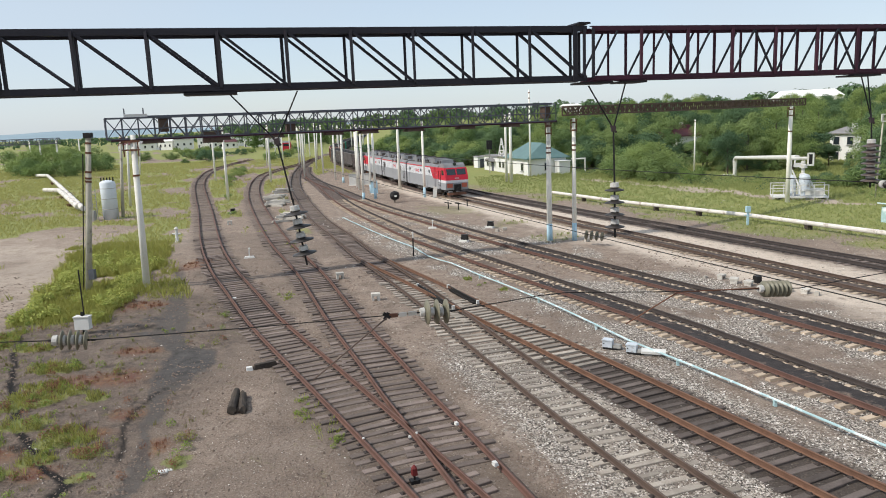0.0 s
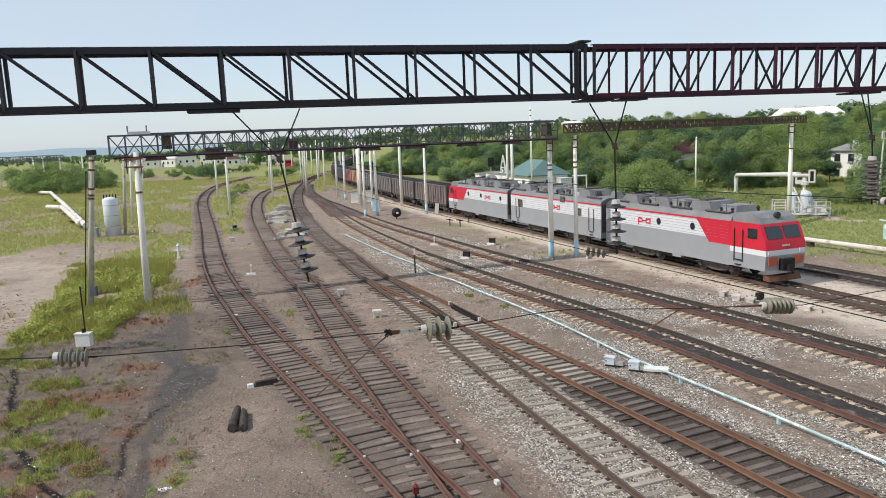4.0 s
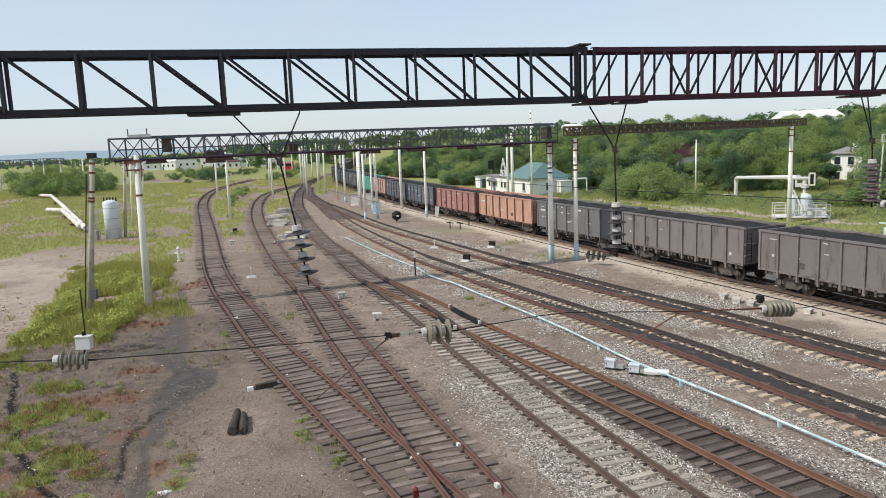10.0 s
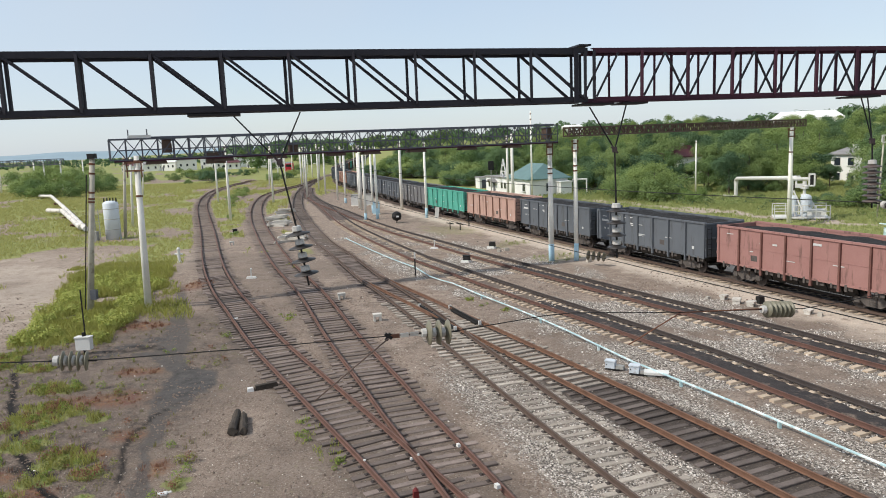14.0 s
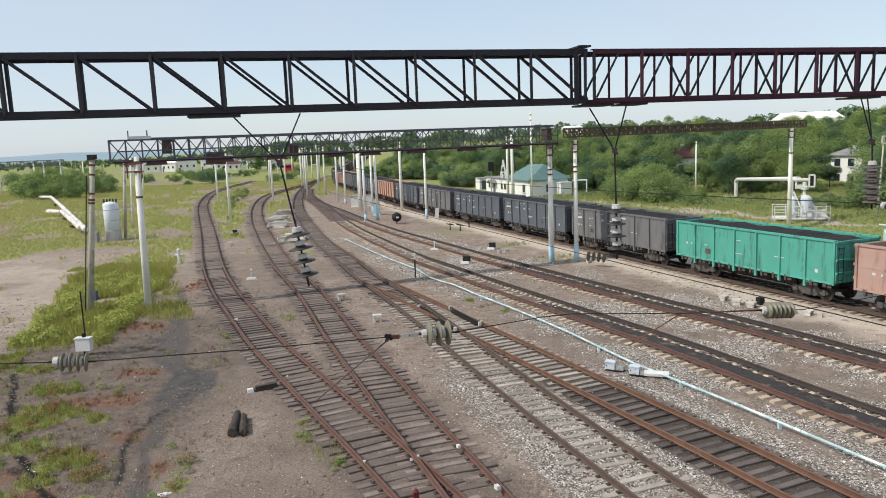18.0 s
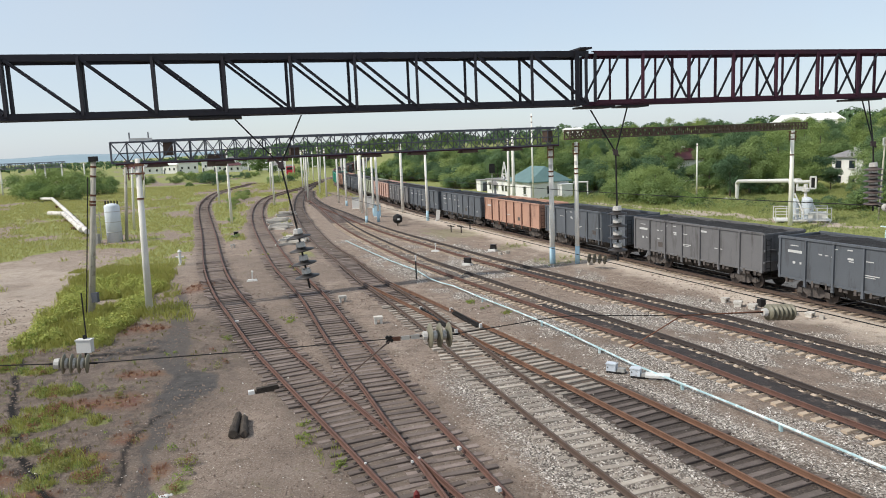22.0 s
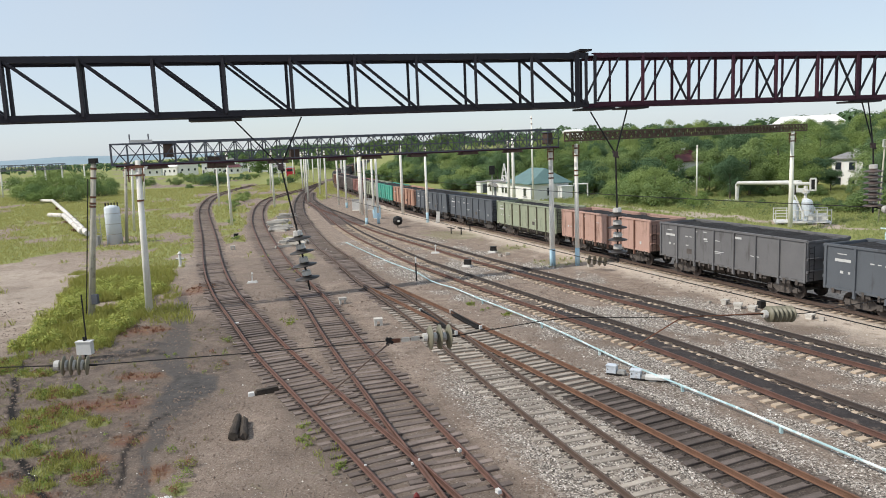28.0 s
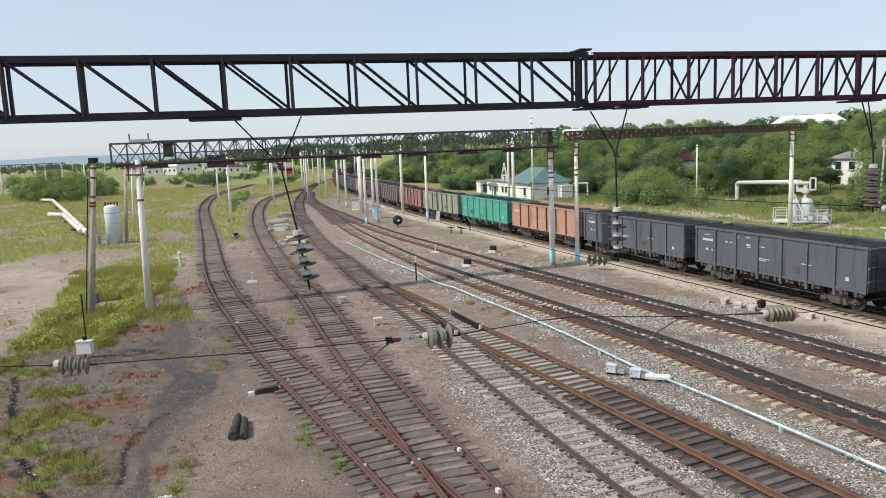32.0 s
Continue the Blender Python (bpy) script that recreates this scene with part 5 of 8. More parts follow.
        cab([(c, 2.08), (h + 0.05, 2.08), (h - 0.05, 2.6), (h - 0.5, 3.62), (c, 3.62)], w, w, "cab_shell", M["loco_red"], "bright red cab shell")
        part("cab_flash", Geo().prism([(s * x, z) for x, z in ((c - 3.1, 3.5), (c - 0.0, 3.5), (c, 2.1), (c - 1.9, 2.1))], -w - 0.012, w + 0.012), M["loco_red"], t, "slanted red flash")
        cab([(c, 3.62), (h - 0.5, 3.62), (h - 0.75, 3.95), (h - 1.2, 4.2), (c, 4.1)], w - 0.16, w - 0.16, "cab_roof", M["loco_roof"])
        part("headlight", Geo().lathe((s * (h - 0.72), 0, 4.06), [(0.2, -0.1), (0.22, 0), (0.2, 0.1)], 12, Matrix.Rotation(math.pi / 2, 3, "Y")), M["glass"], t, "round roof headlight")
        tilt = math.atan2(0.45, 1.02)
        for y in (-0.68, 0.68):
            part("windscreen", Geo().box((s * (h - 0.25), y, 3.1), (0.04, 1.16, 0.78), Matrix.Rotation(-s * tilt, 3, "Y")), M["glass"], t, "dark windscreen")
            part("buffer_lamp", Geo().box((s * (h + 0.06), y * 1.75, 1.95), (0.06, 0.34, 0.22)), M["loco_white"], t, "pale buffer lamp")
            part("buffer_plate", Geo().box((s * (h + 0.06), y * 1.45, 1.42), (0.08, 0.7, 0.5)), M["loco_orange"], t, "faded orange front panel")
        part("front_emblem", Geo().box((s * (h + 0.035), 0, 2.32), (0.04, 0.55, 0.1)), M["mark"], t)
        for y in (-1, 1):
            part("cab_window", Geo().box((s * (h - 1.05), y * (w + 0.006), 3.02), (0.75, 0.03, 0.6)), M["glass"], t, "dark cab side window")
            g = Geo().bar((s * (h - 2.5), y * (w + 0.05), 1.2), (s * (h - 2.5), y * (w + 0.05), 3.2), 0.04).bar((s * (h - 1.8), y * (w + 0.05), 1.2), (s * (h - 1.8), y * (w + 0.05), 3.2), 0.04)
            for z in (0.7, 1.0, 1.3):
                g.box((s * (h - 2.15), y * (w + 0.02), z), (0.5, 0.14, 0.05))
            part("cab_handrail", g, M["black"], t, "dark handrails and steps")
            for x in (h - 6.4, h - 10.0, h - 15.1):
                part("porthole", Geo().lathe((s * x, y * (w + 0.012), 2.95), [(0.02, -0.03), (0.22, -0.02), (0.25, 0), (0.22, 0.02), (0.02, 0.03)], 14, Matrix.Rotation(math.pi / 2, 3, "X")), M["glass"], t, "dark round window")
        part("snow_plough", Geo().prism([(s * (h - 0.45), 0.2), (s * (h + 0.1), 0.2), (s * (h - 0.02), 0.52), (s * (h - 0.45), 0.52)], -1.2, 1.2), M["rust"], t, "faded red snow plough")
        part("draw_gear", Geo().box((s * (h + 0.05), 0, 1.2), (0.5, 0.9, 0.7)), M["black"], t)
    return t


LOCO = [loco_section("front"), loco_section("middle"), loco_section("rear")]

# distance along the train's track, zero beside the plan's anchor, rising away from the camera
H_PATH = PATH["h"]
H_RUN = np.arange(len(H_PATH)) * 0.25
H_ZERO = H_RUN[int(np.argmin(np.hypot(H_PATH[:, 0] - 21.33, H_PATH[:, 1] - 39.7)))]
H_DIR = Vector((0.34493, -0.93863, 0))


def on_line(s):
    q = s + H_ZERO
    if q < 0:
        e = Vector((H_PATH[0][0], H_PATH[0][1], 0)) + H_DIR * (-q)
        return e
    return Vector((np.interp(q, H_RUN, H_PATH[:, 0]), np.interp(q, H_RUN, H_PATH[:, 1]), 0))


def train_at(t):
    """Where the joint between locomotive and first wagon is at t seconds."""
    return 0.00130774 * t ** 3 - 0.0339976 * t ** 2 - 12.87867 * t + 107.266 - 0.47 * float(step(17.0, 8.5, t))


def rolling_pose(s, half):
    a, b = on_line(s - half), on_line(s + half)
    d = a - b
    return Matrix.Translation((a + b) / 2) @ Matrix.Rotation(math.atan2(d.y, d.x), 4, "Z")


def motions():
    """The train rolls past; every vehicle keeps to the track."""
    times = [k * 1.6 for k in range(21)]
    for k, wagon in enumerate(WAGONS):
        walk(wagon, [(t, rolling_pose(train_at(t) + 13.92 * (k + 0.5), 4.32)) for t in times])
    for k, section in enumerate(LOCO):
        walk(section, [(t, rolling_pose(train_at(t) - 17.5 * (2.5 - k), 3.7)) for t in times])


# ---- trees and far country ----


def leaf_material(name, a, b, c):
    m = bpy.data.materials.new(name)
    m.use_nodes = True
    N, L = m.node_tree.nodes, m.node_tree.links
    bs = N["Principled BSDF"]
    bs.inputs["Roughness"].default_value, bs.inputs["Specular IOR Level"].default_value = 0.7, 0.2
    info, geo = N.new("ShaderNodeObjectInfo"), N.new("ShaderNodeNewGeometry")
    m1, m2 = N.new("ShaderNodeMix"), N.new("ShaderNodeMix")
    for x in (m1, m2):
        x.data_type = "RGBA"
    m1.inputs[6].default_value, m1.inputs[7].default_value = (*a, 1), (*b, 1)
    L.new(geo.outputs["Random Per Island"], m1.inputs[0])
    L.new(m1.outputs[2], m2.inputs[6])
    m2.inputs[7].default_value = (*c, 1)
    half = N.new("ShaderNodeMath")
    half.operation = "MULTIPLY"
    half.inputs[1].default_value = 0.95
    L.new(info.outputs["Random"], half.inputs[0])
    L.new(half.outputs[0], m2.inputs[0])
    L.new(m2.outputs[2], bs.inputs["Base Color"])
    tr = N.new("ShaderNodeBsdfTranslucent")
    L.new(m2.outputs[2], tr.inputs["Color"])
    mix = N.new("ShaderNodeMixShader")
    mix.inputs[0].default_value = 0.28
    L.new(bs.outputs[0], mix.inputs[1])
    L.new(tr.outputs[0], mix.inputs[2])
    L.new(mix.outputs[0], N["Material Output"].inputs[0])
    return m


M["leaf"] = leaf_material("leaves", (0.082, 0.142, 0.05), (0.165, 0.245, 0.085), (0.235, 0.305, 0.11))
M["leaf_dark"] = leaf_material("dark leaves", (0.052, 0.10, 0.054), (0.10, 0.17, 0.085), (0.155, 0.235, 0.105))
M["leaf_light"] = leaf_material("light leaves", (0.135, 0.205, 0.058), (0.225, 0.305, 0.095), (0.295, 0.36, 0.125))
M["bark"] = mat("bark", (0.16, 0.13, 0.10), (0.07, 0.055, 0.045), 0.95, 0, 4, 30, 0.8)


def leaf_cloud(centres, radii, count, size, seed):
    """Leaves in lumps round many centres, denser near each lump's skin, as one mesh's data."""
    rnd = np.random.default_rng(seed)
    centres, radii = np.array(centres), np.array(radii)
    pick = rnd.choice(len(centres), count, p=radii ** 2 / (radii ** 2).sum())
    d = rnd.normal(size=(count, 3))
    d /= np.linalg.norm(d, axis=1)[:, None]
    d[:, 2] = np.where(d[:, 2] < -0.35, -d[:, 2], d[:, 2])
    at = centres[pick] + d * (radii[pick] * rnd.uniform(0.45, 1.18, count) ** 0.7)[:, None]
    n = d + rnd.normal(scale=0.42, size=(count, 3)) + np.array([0, 0, 0.25])
    n /= np.linalg.norm(n, axis=1)[:, None]
    u = np.cross(n, rnd.normal(size=(count, 3)))
    u /= np.linalg.norm(u, axis=1)[:, None]
    v = np.cross(n, u)
    s = (size * rnd.uniform(0.6, 1.4, count))[:, None]
    pts = np.stack([at - u * s * 0.5, at + v * s * 0.34 - u * s * 0.05, at + u * s * 0.6, at - v * s * 0.34 + u * s * 0.1], 1).reshape(-1, 3)
    faces = np.arange(count * 4).reshape(-1, 4)
    return pts, faces


def raw_mesh(name, pts, faces, material):
    me = bpy.data.meshes.new(name)
    me.from_pydata(pts.tolist(), [], faces.tolist())
    me.materials.append(material)
    return me


def tree_model(h, spread, seed, leaves, size, material):
    """Trunk with limbs, and a crown of lumps of leaves with gaps; meshes to share."""
    rnd = random.Random(seed)
    g = Geo()
    lean = Vector((rnd.uniform(-0.3, 0.3), rnd.uniform(-0.3, 0.3), 0))
    top = Vector((lean.x, lean.y, h * 0.72))
    r = 0.018 * h + 0.05
    g.tube((0, 0, -0.3), top * 0.5, r, r * 0.7, 7).tube(top * 0.5, top, r * 0.7, r * 0.25, 6)
    centres, radii = [], []
    for k in range(8):
        a, f = k * 2.4 + rnd.uniform(-0.4, 0.4), rnd.uniform(0.10, 0.72)
        reach = spread * (1.05 - 0.75 * abs(f - 0.4)) * rnd.uniform(0.55, 1.0)
        base = top * f
        tip = base + Vector((math.cos(a) * reach, math.sin(a) * reach, h * rnd.uniform(0.10, 0.24)))
        g.tube(base, tip, r * 0.35, r * 0.1, 5)
        centres.append(tip)
        radii.append(rnd.uniform(0.14, 0.22) * h)
        centres.append(base * 0.5 + tip * 0.5 + Vector((0, 0, rnd.uniform(-0.5, 0.6))))
        radii.append(rnd.uniform(0.09, 0.15) * h)
    for k in range(4):
        centres.append(top + Vector((rnd.uniform(-0.3, 0.3) * spread, rnd.uniform(-0.3, 0.3) * spread, rnd.uniform(-0.08, 0.14) * h)))
        radii.append(rnd.uniform(0.11, 0.17) * h)
    pts, faces = leaf_cloud(centres, radii, leaves, size, seed)
    return g.mesh("trunk", M["bark"]), raw_mesh("crown", pts, faces, material)


def shrub_model(h, seed, leaves, size, material):
    rnd = random.Random(seed)
    g = Geo()
    centres, radii = [], []
    for k in range(9):
        a = k * 2.4
        reach = h * rnd.uniform(0.15, 0.75)
        tip = Vector((math.cos(a) * reach, math.sin(a) * reach, h * rnd.uniform(0.12, 0.62)))
        g.tube((0, 0, -0.2), tip, 0.05, 0.02, 5)
        centres.append(tip)
        radii.append(h * rnd.uniform(0.2, 0.34))
    pts, faces = leaf_cloud(centres, radii, leaves, size, seed)
    return g.mesh("stem", M["bark"]), raw_mesh("crown", pts, faces, material)


TREES = [tree_model(h, s, k, 12000, 0.19, M[("leaf_dark", "leaf", "leaf_light", "leaf_dark", "leaf")[k]]) for k, (h, s) in enumerate(((9.5, 3.0), (8.5, 3.2), (10.5, 3.4), (7.5, 2.7), (9.0, 3.6)))]
SHRUBS = [shrub_model(3.4, 20 + k, 6000, 0.14, M[("leaf_light", "leaf", "leaf_dark")[k]]) for k in range(3)]


def plant(kind, model, x, y, scale, turn, label, category, z=None, group=""):
    z = float(height(np.array([x]), np.array([y]))[0]) if z is None else z
    t = thing(kind, label, category, Matrix.LocRotScale((x, y, z), Euler((0, 0, turn)), (scale, scale, scale * random.uniform(0.9, 1.1))), group)
    part("trunk" if kind == "tree" else "stem", model[0], None, t)
    part("crown", model[1], None, t)
    return t


def clear_view(x, y):
    """Keeps the sight lines open to the houses in the wood."""
    q = x / y
    return not (0.525 < q < 0.605 and y < 119 or 0.365 < q < 0.53 and y < 107 or 0.30 < q < 0.365 and y < 132)


def sky_room(x, y):
    """How tall a tree may stand so that the wood keeps its uneven top line."""
    rise = np.interp(x / y, [-0.14, 0.003, 0.058, 0.097, 0.144, 0.163, 0.182, 0.245, 0.26, 0.30, 0.357, 0.377, 0.454, 0.485, 0.547, 0.578, 0.615], [0.0152, 0.011, 0.011, 0.0135, 0.0178, 0.0246, 0.0165, 0.0155, 0.0268, 0.026, 0.0283, 0.0206, 0.0185, 0.0195, 0.0229, 0.0293, 0.0324])
    return float(9.4 + rise * y * (0.9 + 0.2 * math.sin(x * 1.7 + y)) - height(np.array([x]), np.array([y]))[0])


rnd = random.Random(5)
placed = []
for _ in range(9000):
    y = rnd.uniform(62, 300)
    x = rnd.uniform(-70, 0.72 * y)
    q = beyond(x, y)
    edge = 25 + 6 * math.sin(y * 0.11) + 3 * math.sin(x * 0.4)
    if -0.2 < x / y < -0.062 or q < edge or q > 190 or x / y < -0.20 or not clear_view(x, y):
        continue
    if math.hypot(x - 14, y - 128) < 13 or math.hypot(x - 67, y - 122) < 9 or (x < 0.18 * y and q < 38 and y < 150):
        continue
    front = q < edge + 12
    gap = 3.6 if front else 5.2 if q < 60 else 7.5
    if any((x - a) ** 2 + (y - b) ** 2 < gap * gap for a, b in placed):
        continue
    if len(placed) >= 390:
        break
    placed.append((x, y))
    if front and rnd.random() < 0.62:
        plant("shrub", SHRUBS[rnd.randrange(3)], x, y, rnd.uniform(1.0, 2.1), rnd.uniform(0, 6), "dense green shrub at the edge of the wood", "shrub", group="wood beside the line")
    else:
        s = rnd.uniform(0.62, 1.12) * (1.15 if x > 45 else 1.0) * (0.85 if front else 1.0)
        s = min(s, sky_room(x, y) / 11.0)
        if s < 0.3:
            continue
        plant("tree", TREES[rnd.randrange(5)], x, y, s, rnd.uniform(0, 6), "leafy deciduous tree in the wood beside the railway", "tree", group="wood beside the line")
# a thicket closes the foot of the wood
for k in range(95):
    y = 70 + 150 * (k + rnd.random()) / 95
    q = 25 + 6 * math.sin(y * 0.11) + rnd.uniform(-1.5, 5)
    x = 14.8 + (q - (y - 92.0) * 0.423) / 0.906
    if x / y > 0.72 or math.hypot(x - 14, y - 128) < 13 or (x < 0.18 * y and y < 150):
        continue
    low = not clear_view(x, y)
    if 0.36 < x / y < 0.53 and y < 107:
        continue
    plant("shrub", SHRUBS[rnd.randrange(3)], x, y, rnd.uniform(0.45, 0.7) if low else rnd.uniform(0.9, 1.7), rnd.uniform(0, 6), "dense green shrub at the edge of the wood", "shrub", group="wood beside the line")
for x, y, k in ((42.0, 131.0, 0.5), (45.5, 132.5, 0.55), (39.5, 129.0, 0.48), (66.0, 110.0, 0.45), (69.0, 109.0, 0.62), (61.0, 112.5, 0.5), (74.0, 115.0, 0.8)):
    plant("tree", TREES[3], x, y, k, 1.0, "small leafy tree beside the pale house", "tree", group="wood beside the line")
for x, y, k in ((23.6, 124.5, 1.0), (25.6, 127.0, 1.15), (61.5, 104.5, 0.75), (64.5, 106.0, 0.9), (44.5, 111.5, 0.62), (47.5, 110.5, 0.7), (50.5, 109.0, 0.6), (42.0, 113.5, 0.5), (55.5, 106.0, 0.6), (52.5, 118, 1.0), (49, 121, 1.1)):
    plant("shrub", SHRUBS[1 if k < 0.65 else 2], x, y, k, k * 9, "green shrub near the raised pipe and the houses", "shrub", group="wood beside the line")
for k in range(46):
    y = rnd.uniform(225, 345)
    x = rnd.uniform(-0.36, -0.19) * y
    if abs(x - np.interp(y, [206, 260, 330], [-29, -35, -40])) < 16 or abs(x - np.interp(y, [208, 250, 345], [-60, -66, -72])) < 7:
        continue
    plant("shrub", SHRUBS[rnd.randrange(3)], x, y, rnd.uniform(0.5, 1.3), rnd.uniform(0, 6), "scattered green shrub beyond the yard", "shrub", group="shrubs of the field")
for x, y, k in ((-42.3, 146.0, 0.5), (-43.5, 157.0, 0.55), (-40.6, 140.0, 0.42), (-45.0, 165.0, 0.55), (-36.4, 124.5, 0.3), (-30.4, 103.0, 0.22), (-24.0, 82.5, 0.18), (-41.6, 151.0, 0.45), (-38.6, 132.5, 0.36)):
    plant("shrub", SHRUBS[0], x, y, k, k * 40, "low yellow-green shrub between the sidings", "shrub", group="shrubs of the field")
# shrubs in the field and round its edges
for x, y, s in ((-104, 186, 1.9), (-98, 180, 1.6), (-110, 196, 2.3), (-91, 178, 1.5), (-116, 205, 2.4), (-103, 210, 2.3), (-95, 200, 2.0), (-112, 225, 2.6), (-125, 222, 2.4), (-119, 232, 2.5),
                (-120, 260, 1.5), (-108, 265, 1.3), (-96, 262, 1.2), (-86, 258, 1.2), (-101, 290, 1.5), (-90, 292, 1.3), (-150, 300, 2.2), (-165, 310, 2.4), (-140, 275, 2.0), (-178, 330, 2.4)):
    plant("shrub", SHRUBS[rnd.randrange(2)], x, y, s, rnd.uniform(0, 6), "broad green shrub in the rough field", "shrub", group="shrubs of the field")
BELT = []
for k in range(70):
    y = rnd.uniform(330, 560)
    x = rnd.uniform(-0.40, 0.02) * y
    if x / y < -0.28 and y < 470 or -0.16 < x / y < -0.05:
        continue
    if abs(x - np.interp(y, [330, 450, 600], [-40, -46, -44])) < 9:
        continue
    BELT.append((x, y, rnd.uniform(0.8, 1.2)))

# trees that close the view behind the far bend of the main line
for k in range(70):
    a = rnd.uniform(-0.175, -0.05)
    y = float(np.interp(a, [-0.175, -0.121, -0.102, -0.073, -0.05], [300, 345, 470, 625, 790])) + rnd.uniform(8, 170)
    x = a * y
    if abs(x + 57.5) < 9 and 255 < y < 300:
        continue
    BELT.append((x, y, rnd.uniform(0.75, 1.3)))


def far_belt():
    """Scattered trees three hundred metres off and more, as crowns of many lumps."""
    r = np.random.default_rng(6)
    centres, radii = [], []
    for x, y, s in BELT:
        z = float(height(np.array([x]), np.array([y]))[0])
        for k in range(9):
            f = r.uniform(0.12, 0.95)
            wide = 3.0 * s * (1.0 - abs(f - 0.42))
            centres.append((x + r.uniform(-1, 1) * wide, y + r.uniform(-1, 1) * wide, z + f * 9.0 * s))
            radii.append(s * r.uniform(1.0, 1.9))
    pts, faces = leaf_cloud(centres, radii, 1100 * len(BELT), 0.6, 9)
    return tagged(new("far_trees", raw_mesh("far_trees", pts, faces, M["leaf"])), "distant leafy trees beyond the yard", "trees", kind="stuff")


far_belt()


def far_woods():
    """Tree belts towards the horizon, too far to tell apart."""
    r = np.random.default_rng(3)
    centres, radii = [], []
    for k in range(700):
        y = r.uniform(600, 1700)
        x = r.uniform(-0.75, 0.8) * y
        if -0.16 < x / y < -0.045 and y < 900:
            continue
        s = r.uniform(5, 9) if x > -0.3 * y else r.uniform(2.5, 4.5)
        centres.append((x, y, float(height(np.array([x]), np.array([y]))[0]) + s * 0.7))
        radii.append(s)
    pts, faces = leaf_cloud(centres, radii, 60000, 3.2, 8)
    return tagged(new("far_woods", raw_mesh("far_woods", pts, faces, M["leaf_dark"])), "distant green tree belts near the horizon", "woods", kind="stuff")


far_woods()


def ridge():
    """Low hills on the horizon, the blue of distance haze put into their colour."""
    g = Geo()
    n = 160
    for i in range(n + 1):
        a = radians(-60 + 120 * i / n)
        d = 4000
        h = 24 + 36 * math.exp(-((-60 + 120 * i / n + 26) / 6.5) ** 2) + 12 * math.sin(i * 0.07 + 2.2) + 7 * math.sin(i * 0.23) + 2 * math.sin(i * 0.9)
        for dd, z in ((0, -8), (300, h * 0.7), (700, h)):
            g.v.append(((d + dd) * math.sin(a), (d + dd) * math.cos(a), z))
    for i in range(n):
        for j in range(2):
            k = i * 3 + j
            g.f.append((k, k + 3, k + 4, k + 1))
    # the distance haze is mixed into this bluish base colour
    m = mat("far hills with painted haze", (0.27, 0.35, 0.40), (0.24, 0.32, 0.36), 1.0, 0, 0.004, 0.02, 0.0)
    return tagged(part("backdrop", g, m), "low far hills on the horizon, painted blue with haze", "hills", kind="structure")


ridge()

# ---- houses ----
M["plaster"] = mat("white plaster", (0.84, 0.83, 0.80), (0.72, 0.71, 0.68), 0.9, 0, 0.5, 10, 0.2, 0.8)
M["roof_teal"] = mat("teal sheet roof", (0.15, 0.245, 0.235), (0.105, 0.18, 0.175), 0.5, 0.1, 0.7, 10, 0.2)
M["roof_grey"] = mat("grey slate roof", (0.30, 0.29, 0.28), (0.20, 0.19, 0.185), 0.9, 0, 0.7, 10, 0.3)
M["roof_red"] = mat("dark red sheet roof", (0.12, 0.04, 0.045), (0.085, 0.03, 0.035), 0.6, 0, 0.7, 10, 0.2)
M["pane"] = mat("window pane", (0.03, 0.04, 0.05), (0.02, 0.025, 0.03), 0.08, 0, 1, 5, 0, spec=0.8)


